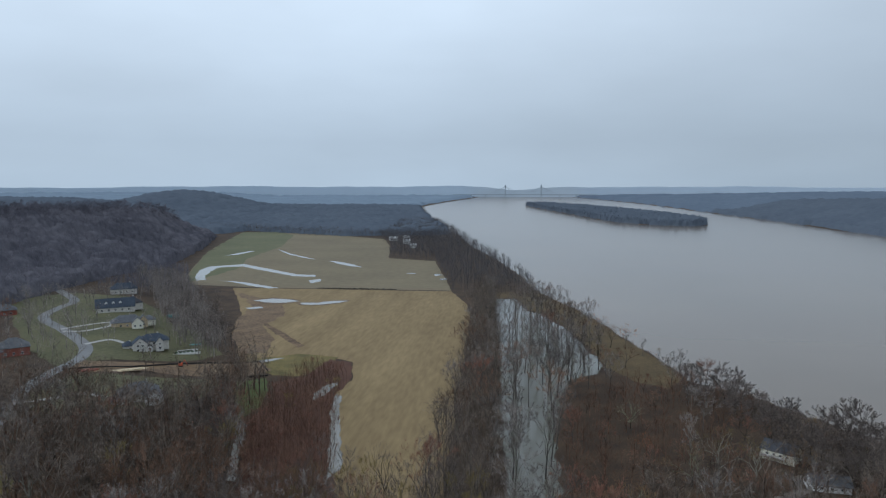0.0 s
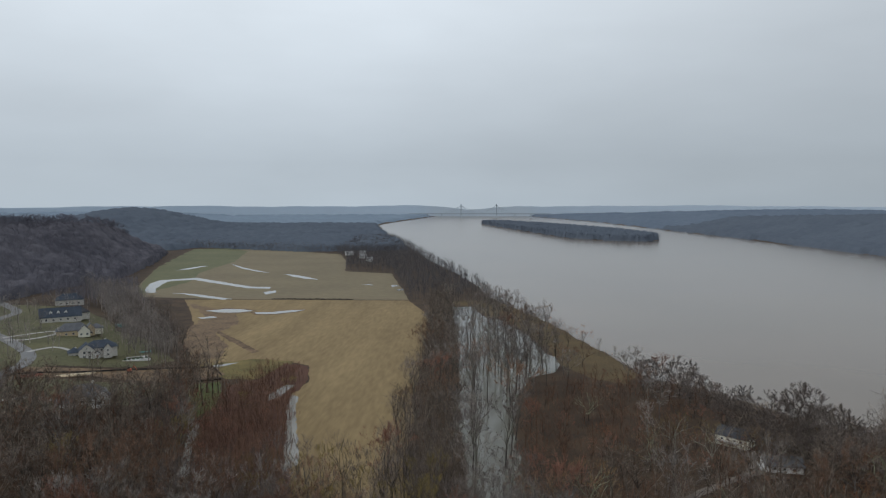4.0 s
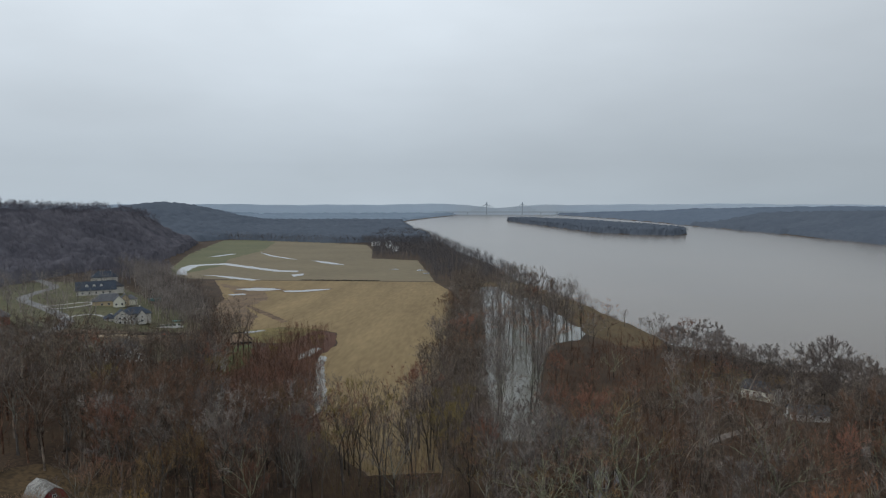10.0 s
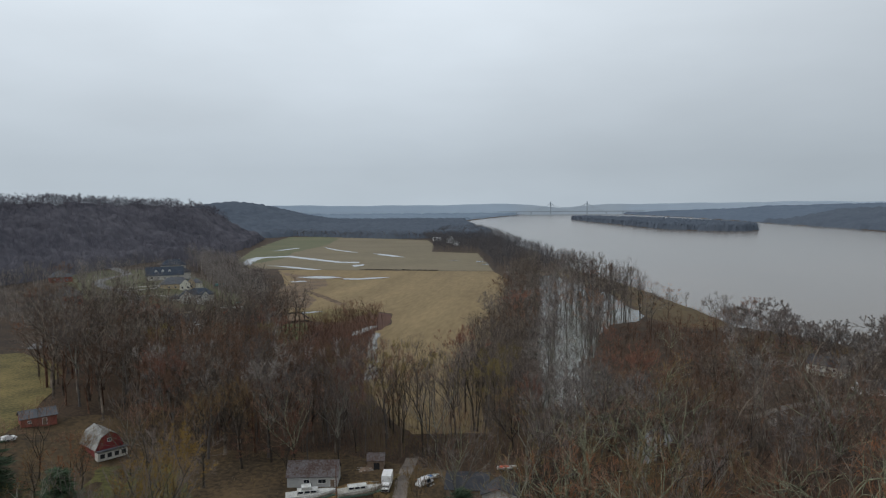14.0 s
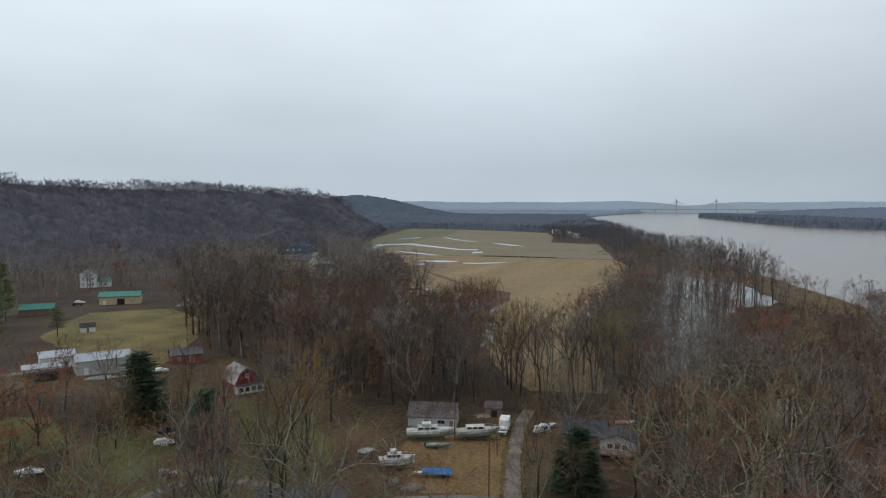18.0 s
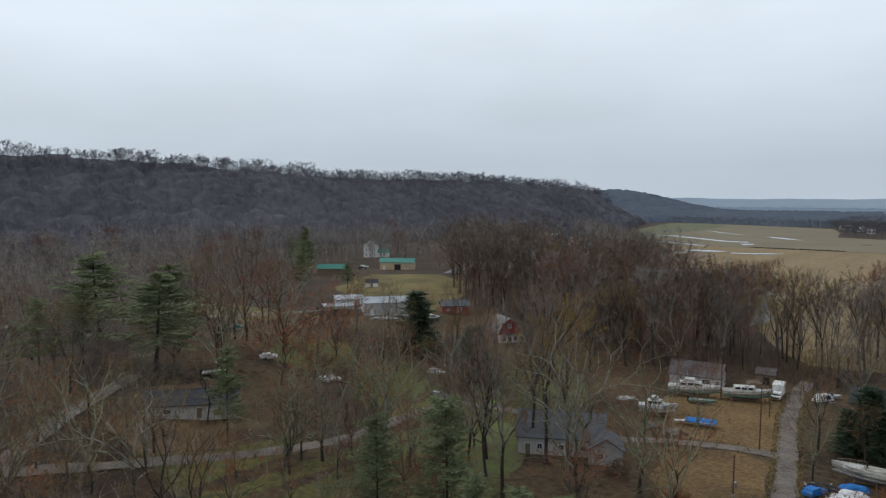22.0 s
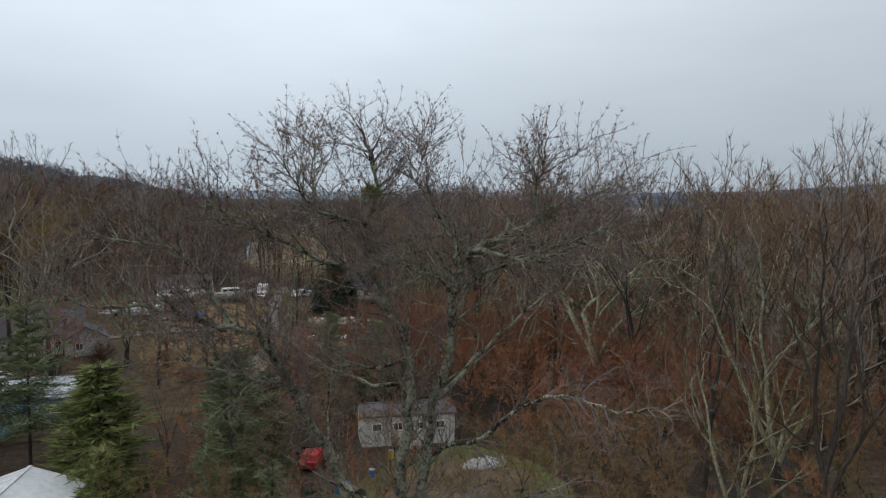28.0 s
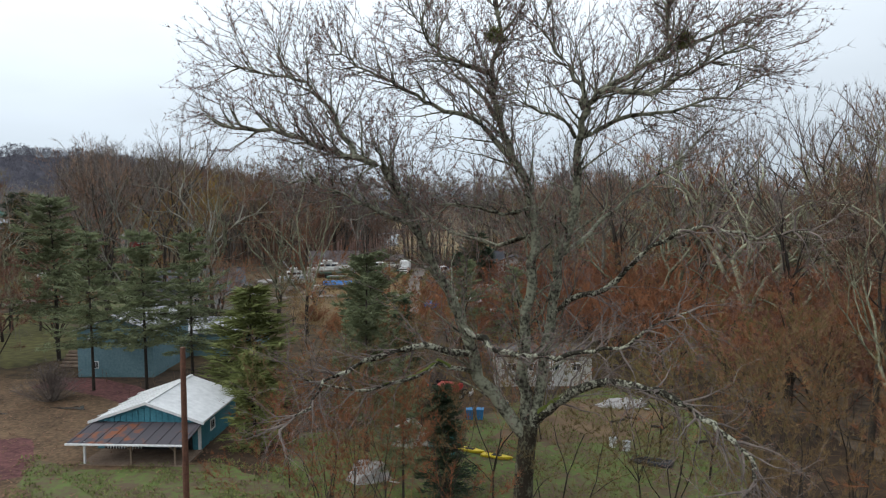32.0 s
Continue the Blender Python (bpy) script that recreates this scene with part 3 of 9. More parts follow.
def shake(pts, step, jitter):
    out = []
    for (ax, ay), (bx, by) in zip(pts, pts[1:] + pts[:1]):
        n = max(1, int(math.hypot(bx - ax, by - ay) / step * 2.5))
        for k in range(n):
            u = k / n
            x, y = ax + (bx - ax) * u, ay + (by - ay) * u
            f = 0.75 / max(step, 1)
            out.append((x + jitter * 1.3 * (noise.noise((x * f, y * f, 3.1)) + 0.3 * noise.noise((x * f * 2.7, y * f * 2.7, 7.7))), y + jitter * 1.3 * (noise.noise((x * f, y * f, 9.4)) + 0.3 * noise.noise((x * f * 2.7, y * f * 2.7, 1.2)))))
    return out


LAYER = [0.0]


def sheet(name, pts, up, material, label, category, step=8, jitter=0.8, seed=1, drape=True, level=None):
    """A thin layer laid on the ground inside an outline."""
    LAYER[0] += 0.002
    up, rng = up * 0.4 + LAYER[0], random.Random(seed)
    pts = ragged([tuple(p) for p in pts], step, jitter, rng)
    bm = bmesh.new()
    if sum(a[0] * b[1] - a[1] * b[0] for a, b in zip(pts, pts[1:] + pts[:1])) < 0:
        pts = pts[::-1]
    flat = geometry.delaunay_2d_cdt([Vector(q) for q in pts], [], [list(range(len(pts)))], 1, 1e-4)
    corner = [bm.verts.new((q.x, q.y, 0)) for q in flat[0]]
    for f in flat[2]:
        face = bm.faces.new([corner[k] for k in f])
        face.normal_update()
        if face.normal.z < 0:
            face.normal_flip()
    if level is None:
        lo, hi = [min(p[i] for p in pts) for i in (0, 1)], [max(p[i] for p in pts) for i in (0, 1)]
        cell = 9.0 if max(hi[0] - lo[0], hi[1] - lo[1]) > 60 else 4.0
        zs = land(np.array([p[0] for p in pts]), np.array([p[1] for p in pts]))
        if zs.max() - zs.min() > 0.02:
            for axis in (0, 1):
                k = math.floor(lo[axis] / cell) + 1
                while k * cell < hi[axis]:
                    co, no = [0, 0, 0], [0, 0, 0]
                    co[axis], no[axis] = k * cell, 1
                    bmesh.ops.bisect_plane(bm, geom=bm.verts[:] + bm.edges[:] + bm.faces[:], plane_co=co, plane_no=no)
                    k += 1
        v = bm.verts[:]
        for w, z in zip(v, land(np.array([w.co.x for w in v]), np.array([w.co.y for w in v]))):
            w.co.z = float(z) + up
    else:
        for w in bm.verts:
            w.co.z = level + LAYER[0] * 0.2
    return tagged(part(name, bm, material), label, category, kind="structure")


def ribbon(name, pts, width, up, material, label, category="road", seed=1, jitter=0.25):
    """A road or path of a width along a line."""
    LAYER[0] += 0.002
    up = up * 0.4 + LAYER[0] + 0.04
    rng, fine = random.Random(seed), []
    for k in range(len(pts) - 1):
        p0, p1, p2, p3 = (Vector(pts[max(0, min(len(pts) - 1, k + d))]) for d in (-1, 0, 1, 2))
        n = max(2, int((p2 - p1).length / 4))
        for j in range(n):
            u = j / n
            fine.append(0.5 * ((2 * p1) + (p2 - p0) * u + (2 * p0 - 5 * p1 + 4 * p2 - p3) * u * u + (3 * p1 - p0 - 3 * p2 + p3) * u ** 3))
    fine.append(Vector(pts[-1]))
    vs, fs = [], []
    for k, c in enumerate(fine):
        d = (fine[min(k + 1, len(fine) - 1)] - fine[max(k - 1, 0)]).normalized()
        s = Vector((-d.y, d.x))
        for side_of in (-1, -0.33, 0.33, 1):
            p = c + s * side_of * (width / 2 + jitter * 2.2 * noise.noise((c.x * 0.23 + side_of * 7, c.y * 0.23, 2.0)))
            vs.append((p.x, p.y, float(land(p.x, p.y)) + up))
        if k:
            a = 4 * k
            for j in range(3):
                fs.append((a + j - 4, a + j - 3, a + j + 1, a + j))
    return tagged(new(name, mesh_of(name, vs, fs, material, True)), label, category, kind="structure")


sheet("field_far", [(-400, 790), (-448, 912), (-530, 1140), (-600, 1400), (-640, 1560), (-520, 1590), (-285, 1421), (-240, 1250), (-212, 1082), (-137, 1052), (-84, 778), (-160, 775), (-300, 775)], 0.05, M["wet_field"], "wet stubble field with standing water", "field", 14, 1.5, 2)
sheet("field_green", [(-400, 805), (-448, 912), (-530, 1140), (-600, 1400), (-640, 1560), (-560, 1582), (-500, 1500), (-440, 1250), (-425, 1050), (-390, 930)], 0.09, M["winter_wheat"], "strip of young green crop at the wood's edge", "field", 12, 4, 3)
sheet("field_near", [(-60, 236), (-82, 280), (-95, 330), (-113, 402), (-110, 426), (-120, 469), (-139, 480), (-150, 450), (-168, 442), (-185, 440), (-215, 505), (-245, 590), (-290, 690), (-330, 770), (-84, 772), (-60, 690), (-50, 600), (-45, 430), (-38, 282), (-28, 230), (-52, 226)], 0.06, M["field"], "mown field of dead yellow-brown grass", "field", 9, 1.2, 4)
sheet("mud_bank", [(-315, 742), (-265, 664), (-254, 602), (-236, 545), (-206, 485), (-186, 486), (-190, 510), (-196, 530), (-222, 575), (-220, 620), (-240, 680)], 0.10, M["mud"], "torn brown mud along the field's edge", "mud", 10, 5, 5)
sheet("mud_heap", [(-226, 590), (-199, 556), (-166, 510), (-168, 503), (-192, 535), (-222, 577)], 0.13, M["turned_earth"], "dark strip of turned earth", "mud", 4, 4, 6)
sheet("lawn_bank", [(-196, 462), (-180, 474), (-162, 486), (-145, 483), (-132, 480), (-139, 438), (-148, 430), (-161, 431), (-178, 446)], 0.14, M["lawn"], "rough greenish grass beside the field", "grass", 8, 2, 7)
sheet("thicket_floor", [(-78, 262), (-83, 282), (-113, 400), (-110, 418), (-119, 466), (-137, 474), (-140, 434), (-155, 418), (-143, 380), (-148, 344), (-120, 278), (-110, 235)], 0.15, M["thicket_floor"], "red-brown weeds under a flooded thicket", "undergrowth", 8, 2, 8)
sheet("green_patch", [(-180, 414), (-163, 425), (-153, 400), (-147, 376), (-149, 350), (-160, 372)], 0.16, M["meadow"], "small bright green clearing", "grass", 6, 1.5, 9)
sheet("levee_grass", [(46, 474), (44, 503), (40, 528), (36, 553), (31, 585), (24, 612), (13, 652), (-1, 668), (-12, 734), (-50, 734), (-60, 765), (-15, 775), (12, 765), (40, 690), (58, 615), (69, 559), (83, 504), (90, 455), (78, 430), (62, 440)], 0.05, M["levee"], "brown grass bank along the river", "grass", 8, 1.5, 10)

def slim(pts, f):
    """The outline drawn in across its longer axis."""
    a = np.array(pts, float)
    c = a.mean(0)
    axis = np.linalg.eigh(np.cov((a - c).T))[1][:, 0]
    return [tuple(p - axis * float((p - c) @ axis) * (1 - f)) for p in a]


for k, (pts, size) in enumerate((
    ([(-276, 692), (-260, 708), (-240, 703), (-229, 694), (-238, 681), (-260, 680)], 5), ([(-226, 686), (-208, 689), (-195, 700), (-181, 703), (-186, 688), (-200, 675), (-219, 673)], 5),
    ([(-436, 912), (-440, 950), (-402, 984), (-340, 928), (-292, 886), (-268, 884), (-264, 866), (-292, 868), (-334, 904), (-396, 958), (-422, 942), (-418, 912), (-404, 862), (-388, 826), (-396, 818), (-412, 850), (-428, 890)], 6),
    ([(-368, 822), (-330, 816), (-296, 790), (-276, 776), (-290, 766), (-316, 782), (-335, 800)], 6), ([(-428, 1200), (-395, 1150), (-366, 1110), (-315, 1054), (-342, 1066), (-385, 1112), (-405, 1150)], 8),
    ([(-296, 1036), (-270, 1030), (-244, 1000), (-226, 970), (-248, 972), (-270, 995)], 6), ([(-480, 1086), (-470, 1160), (-452, 1160), (-458, 1100)], 6), ([(-262, 835), (-252, 850), (-246, 830), (-252, 812)], 4),
    ([(-268, 652), (-256, 660), (-250, 652), (-262, 645)], 3), ([(-120, 905), (-114, 912), (-108, 900), (-116, 890)], 4), ([(-108, 868), (-100, 872), (-98, 858), (-106, 855)], 4), ([(-158, 910), (-150, 918), (-142, 908)], 4),
    ([(-147, 348), (-143, 345), (-132, 309), (-122, 280), (-126, 279), (-136, 309)], 3), ([(-122, 385), (-118, 395), (-116, 420), (-121, 418), (-125, 398)], 3), ([(-86, 284), (-83, 300), (-103, 370), (-108, 395), (-112, 398), (-108, 370), (-92, 310)], 4),
    ([(-168, 474), (-176, 470), (-190, 459), (-186, 456), (-174, 465)], 3),
)):
    if k < 2:
        cx, cy = sum(p[0] for p in pts) / len(pts), sum(p[1] for p in pts) / len(pts)
        sheet("puddle_rim", [(cx + 1.14 * (x - cx), cy + 1.2 * (y - cy)) for x, y in pts], 0.17, M["turned_earth"], "dark trampled mud round a puddle", "mud", 4, 2.2, 95 + k)
    sheet("puddle", slim(pts, 0.62 if 2 < k < 7 else 0.85 if k < 2 else 1.0), 0.22, M["puddle"], "long pale puddle of rainwater lying in the grass", "puddle", size, size * 0.28, 20 + k)

sheet("flood_pond", [(-46, 728), (-14.6, 730), (-3.6, 664), (11, 648), (22, 608), (29.5, 582), (34, 550), (38, 524), (42, 500), (44, 477), (39, 456), (24, 444), (14, 410), (9, 362), (8, 324), (8, 285), (3, 262), (-12, 262), (-14, 300), (-18, 340), (-19, 396), (-21, 455), (-25, 534), (-32, 596), (-41, 660)], 0.0, M["pond"], "flooded slough between the field and the bank", "pond", 9, 2.5, 40, level=0.12)
sheet("woodland_floor", [(17, 34), (34, 30), (62, 44), (84, 76), (78, 118), (52, 140), (28, 140), (14, 112), (10, 88), (15, 72), (22, 56)], 0.03, M["floor_mud"], "wet pinkish-brown woodland floor of leaves and mud", "ground", 8, 3, 49)
for k, pts in enumerate(([(26, 92), (30, 100), (37, 120), (36, 135), (30, 128), (25, 108)], [(20, 63), (24, 70), (30, 78), (37, 75), (33, 66), (26, 60)], [(14, 205), (22, 214), (30, 236), (24, 244), (14, 224)], [(40, 138), (52, 146), (62, 165), (56, 170), (44, 156)])):
    sheet("woodland_puddle", pts, 0.0, M["pool"], "shallow pool on the woodland floor", "puddle", 2.5, 2.2, 50 + k, level=0.22)

sheet("rough_ground", [(-26, 88), (-66, 62), (-110, 56), (-160, 72), (-205, 108), (-196, 152), (-172, 186), (-150, 214), (-124, 206), (-62, 204), (-22, 192), (-14, 130)], 0.02, M["rough_ground"], "olive-brown leafy ground round the yards", "ground", 9, 4, 59)
sheet("yard_dry", [(-38, 143), (-47, 141), (-56, 138), (-62, 150), (-70, 160), (-69, 177), (-54, 187), (-47, 180)], 0.07, M["dry_lawn"], "flattened tan grass of the boat yard", "yard", 5, 1.6, 60)
sheet("yard_dry", [(-33, 104), (-47, 106), (-52, 118), (-55, 132), (-46, 137), (-36, 136)], 0.07, M["dry_lawn"], "tan grass below the lane", "yard", 5, 1.6, 61)
sheet("pasture", [(-236, 205), (-268, 258), (-240, 283), (-205, 262), (-180, 225), (-166, 200), (-160, 182), (-180, 182), (-196, 186), (-215, 196)], 0.08, M["lawn"], "sloping yellow-green winter pasture", "grass", 9, 2, 62)
sheet("pasture_strip", [(-196, 128), (-188, 140), (-206, 152), (-236, 148), (-240, 136), (-216, 128)], 0.08, M["lawn"], "strip of winter grass beside the track", "grass", 6, 2, 79)
sheet("orchard_lawn", [(-66, 70), (-84, 76), (-96, 92), (-92, 112), (-74, 102), (-60, 88)], 0.08, M["rough_grass"], "dull green grass below the drive", "grass", 5, 1.5, 80)
sheet("drive_lawn", [(-109, 126), (-109, 111), (-122, 110), (-134, 124), (-132, 140), (-118, 142), (-104, 136)], 0.08, M["rough_grass"], "dull green grass under the cedars by the drive", "grass", 5, 1.5, 81)
sheet("orchard_lawn", [(-90, 96), (-84, 128), (-100, 134), (-118, 120), (-112, 100)], 0.08, M["rough_grass"], "rough lawn inside the bend of the drive", "grass", 5, 1.2, 63)
sheet("orchard_lawn", [(-86, 118), (-80, 150), (-112, 190), (-128, 180), (-112, 138)], 0.08, M["rough_grass"], "rough dull grass below the barn", "grass", 5, 1.5, 64)
sheet("orchard_lawn", [(-118, 122), (-120, 134), (-108, 138), (-96, 136), (-92, 134), (-104, 131), (-108, 122)], 0.09, M["green_lawn"], "mossy green strip along the drive", "grass", 4, 1.5, 82)
sheet("leaf_carpet", [(-146, 70), (-132, 58), (-112, 62), (-108, 76), (-122, 90), (-142, 92)], 0.08, M["leafy_yard"], "red-brown leaves round the ranch house", "leaves", 5, 1.5, 84)
sheet("orchard_lawn", [(-88, 100), (-78, 92), (-70, 100), (-76, 120), (-90, 124)], 0.09, M["green_lawn"], "patchy green grass inside the drive", "grass", 4, 1.2, 85)
sheet("orchard_lawn", [(-150, 108), (-138, 112), (-134, 126), (-150, 134), (-166, 124)], 0.09, M["rough_grass"], "dull rough grass among the trees", "grass", 4, 1.2, 86)
sheet("orchard_lawn", [(-118, 60), (-98, 56), (-84, 66), (-86, 86), (-100, 92), (-112, 84)], 0.09, M["rough_grass"], "rough mossy grass beside the drive", "grass", 4, 1.8, 87)
sheet("garden_lawn", [(-22, 44), (-8, 40), (8, 44), (12, 56), (9, 68), (2, 76), (-6, 70), (-12, 60), (-24, 56)], 0.06, M["green_lawn"], "wet green lawn with bare muddy spots", "grass", 3, 2.2, 65)
sheet("leafy_yard", [(-68, 36), (-46, 32), (-24, 30), (-20, 40), (-26, 48), (-38, 50), (-44, 62), (-52, 68), (-72, 66)], 0.04, M["leafy_yard"], "trodden yard covered in brown leaves", "yard", 3, 1.0, 67)
sheet("leaf_carpet", [(-50, 49), (-46, 50.5), (-42, 48), (-38.5, 43.5), (-42, 40), (-50, 40), (-56, 45)], 0.05, M["red_leaves"], "carpet of wet red-brown leaves", "leaves", 3, 0.9, 68)
sheet("leaf_carpet", [(-58, 64), (-48, 62), (-40, 60), (-41, 64), (-50, 68), (-58, 69)], 0.05, M["red_leaves"], "drift of red leaves by the blue house", "leaves", 3, 1.0, 69)
sheet("garden_lawn", [(-41, 46), (-38, 41), (-28, 38), (-21, 39), (-20, 46), (-27, 48), (-34, 45)], 0.05, M["green_lawn"], "mossy green strip in front of the garage", "grass", 2.5, 0.8, 66)
for k, pts in enumerate(([(-59, 55), (-55, 56.5), (-52, 55.4), (-56, 53.8)], [(-62, 50), (-58, 51), (-57, 49.6)], [(-50, 58), (-47, 59.4), (-46, 58)])):
    sheet("yard_puddle", pts, 0.12, M["pool"], "muddy puddle among the leaves", "puddle", 1.5, 0.5, 90 + k)
sheet("wet_mud", [(-8, 57), (2, 58), (8, 66), (3, 72), (-6, 68)], 0.09, M["mud"], "worn muddy patch in the lawn", "mud", 2, 0.7, 68)
sheet("subdivision_lawn", [(-284, 404), (-330, 440), (-420, 540), (-485, 620), (-450, 665), (-380, 650), (-330, 610), (-300, 570), (-262, 545), (-236, 505), (-214, 478), (-222, 462), (-262, 430)], 0.06, M["suburb_lawn"], "trim winter lawns round the houses", "grass", 12, 2, 69)
sheet("subdivision_lawn", [(-266, 388), (-240, 400), (-214, 415), (-186, 420), (-184, 380), (-200, 345), (-236, 320), (-262, 345)], 0.06, M["suburb_lawn"], "worn lawn round the hipped house", "grass", 10, 2, 83)
sheet("building_plot", [(-286, 417), (-259, 424), (-234, 444), (-209, 456), (-181, 463), (-166, 440), (-182, 426), (-213, 422), (-234, 419), (-247, 402), (-267, 389)], 0.12, M["mud"], "churned building plot with rubble", "mud", 6, 2, 70)

ribbon("lane", [(-28, 90), (-30, 108), (-31.7, 123), (-36.5, 143), (-42, 166), (-46, 190), (-47, 205)], 3.6, 0.12, M["gravel"], "wet grey gravel lane between the yards", "lane", 71, 0.3)
ribbon("drive", [(-36, 141), (-45, 140), (-57, 135), (-68, 128), (-82, 131), (-91, 132), (-103, 129), (-106, 118), (-105, 98), (-106, 87), (-112, 70), (-125, 40)], 3.2, 0.12, M["gravel"], "curving gravel drive through the trees", "drive", 72, 0.3)
ribbon("road", [(-240, 40), (-237, 70), (-238, 90), (-228, 105), (-214, 122), (-201, 143), (-190, 165)], 4.0, 0.12, M["gravel"], "muddy gravel track to the sheds", "track", 73)
ribbon("drive", [(-112, 22), (-120, 31), (-126, 38), (-131, 44), (-139, 54), (-147, 65), (-154, 76)], 3.4, 0.12, M["gravel"], "wet gravel drive past the ranch house", "drive", 87, 0.3)
ribbon("road", [(-500, 700), (-461, 665), (-419, 621), (-410, 585), (-394, 543), (-345, 499), (-302, 457), (-284, 425), (-280, 394), (-272, 356), (-258, 326), (-240, 290)], 8.5, 0.15, M["asphalt"], "pale curving suburban street", "road", 74, 0.05)
ribbon("drive", [(-352, 503), (-342, 520), (-330, 532), (-322, 520), (-330, 500), (-345, 497)], 4, 0.19, M["concrete"], "looped concrete driveway", "drive", 75, 0.05)
ribbon("drive", [(-304, 460), (-296, 476), (-286, 474), (-270, 466)], 4, 0.19, M["concrete"], "concrete driveway to the white house", "drive", 76, 0.05)
ribbon("drive", [(-262, 335), (-248, 345), (-236, 356), (-222, 352)], 4, 0.19, M["concrete"], "concrete driveway to the hipped house", "drive", 77, 0.05)
ribbon("forest_track", [(60, 262), (75, 276), (96, 292), (112, 300), (124, 305)], 3.6, 0.1, M["gravel"], "gravel track to the riverside houses", "track", 78)

# ---- woods that stay far off, and the misty distance, haze painted into their colours ----


def canopy(name, mask, x0, x1, y0, y1, cell, height, rough, material, label, seed, crown=12.0):
    """The closed top of a wood: many rounded crowns run together, with the edges let down."""
    rng = np.random.default_rng(seed)
    xs, ys = np.arange(x0, x1, cell), np.arange(y0, y1, cell)
    X, Y = np.meshgrid(xs, ys)
    X, Y = X + rng.uniform(-0.3, 0.3, X.shape) * cell, Y + rng.uniform(-0.3, 0.3, Y.shape) * cell
    keep = mask(X, Y)
    core = np.zeros_like(keep)
    core[1:-1, 1:-1] = True
    for dy in (-1, 0, 1):
        for dx in (-1, 0, 1):
            core &= np.roll(np.roll(keep, dy, 0), dx, 1)
    jx, jy, tall = rng.uniform(0.1, 0.9, (89, 97)), rng.uniform(0.1, 0.9, (89, 97)), rng.uniform(-rough, rough, (89, 97))
    I, J = np.floor(X / crown).astype(int), np.floor(Y / crown).astype(int)
    top = np.full(X.shape, -99.0)
    for di in (-1, 0, 1):
        for dj in (-1, 0, 1):
            a, b = (J + dj) % 89, (I + di) % 97
            d2 = (X / crown - (I + di) - jx[a, b]) ** 2 + (Y / crown - (J + dj) - jy[a, b]) ** 2
            top = np.maximum(top, height + tall[a, b] - min(1.25 * crown, 1.2 * height) * d2)
    Z = land(X, Y) + np.where(core, top, -2.5)
    i = np.arange(X.size).reshape(X.shape)
    q = np.stack([i[:-1, :-1], i[:-1, 1:], i[1:, 1:], i[1:, :-1]], -1)
    ok = keep[:-1, :-1] & keep[:-1, 1:] & keep[1:, 1:] & keep[1:, :-1]
    q = q[ok]
    tri = np.concatenate([q[:, [0, 1, 2]], q[:, [0, 2, 3]]])
    used, tri = np.unique(tri, return_inverse=True)
    return tagged(new(name, big_mesh(name, np.stack([X, Y, Z], -1).reshape(-1, 3)[used], tri.reshape(-1, 3), material, True)), label, "woods", kind="stuff")


def west(x, y):
    return side(SHORE, x, y) > 14


def on_hill(x, y):
    return (side(FOOT, x, y) > 12) & (y < 1750)


def plain(x, y):
    return west(x, y) & (y > 1500 + 0.25 * (x + 300) * (x > -640)) & ~inside([(-700, 1300), (-640, 1600), (-280, 1430), (-200, 1000)], x, y)


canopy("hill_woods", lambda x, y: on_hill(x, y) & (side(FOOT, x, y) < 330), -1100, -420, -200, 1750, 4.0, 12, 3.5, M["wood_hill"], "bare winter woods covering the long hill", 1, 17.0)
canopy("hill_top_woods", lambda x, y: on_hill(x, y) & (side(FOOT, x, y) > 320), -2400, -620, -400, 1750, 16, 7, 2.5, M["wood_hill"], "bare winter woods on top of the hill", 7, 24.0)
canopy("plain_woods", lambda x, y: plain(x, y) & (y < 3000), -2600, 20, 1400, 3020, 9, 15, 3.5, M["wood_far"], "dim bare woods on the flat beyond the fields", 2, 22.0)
canopy("misty_woods", lambda x, y: west(x, y) & (y > 2980), -4200, -300, 2960, 4850, 26, 14, 5.0, M["wood_mist"], "woods towards the horizon, mist painted into their colour", 3, 60.0)
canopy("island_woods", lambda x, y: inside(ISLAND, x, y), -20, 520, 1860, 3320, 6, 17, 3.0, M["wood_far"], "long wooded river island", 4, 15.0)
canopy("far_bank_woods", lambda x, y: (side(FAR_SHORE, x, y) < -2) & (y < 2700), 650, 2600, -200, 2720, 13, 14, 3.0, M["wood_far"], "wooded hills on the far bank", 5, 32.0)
canopy("far_bank_misty_woods", lambda x, y: (side(FAR_SHORE, x, y) < -2) & (y >= 2660), 250, 2900, 2640, 4850, 22, 13, 3.0, M["wood_dim"], "wooded hills upriver, mist painted into their colour", 6, 50.0)

# upright strip round the horizon, its pale colour painted as haze
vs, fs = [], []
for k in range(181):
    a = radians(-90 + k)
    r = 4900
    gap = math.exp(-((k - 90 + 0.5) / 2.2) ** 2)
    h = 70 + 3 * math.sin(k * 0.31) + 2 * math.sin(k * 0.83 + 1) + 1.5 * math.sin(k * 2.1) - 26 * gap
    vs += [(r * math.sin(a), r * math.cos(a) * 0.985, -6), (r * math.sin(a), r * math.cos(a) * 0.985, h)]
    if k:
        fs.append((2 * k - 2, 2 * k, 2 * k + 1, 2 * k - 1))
tagged(new("backdrop", mesh_of("backdrop", vs, fs, M["haze"])), "pale hills at the horizon, mist painted into their colour", "distance", kind="structure")

# ---- bare trees ----


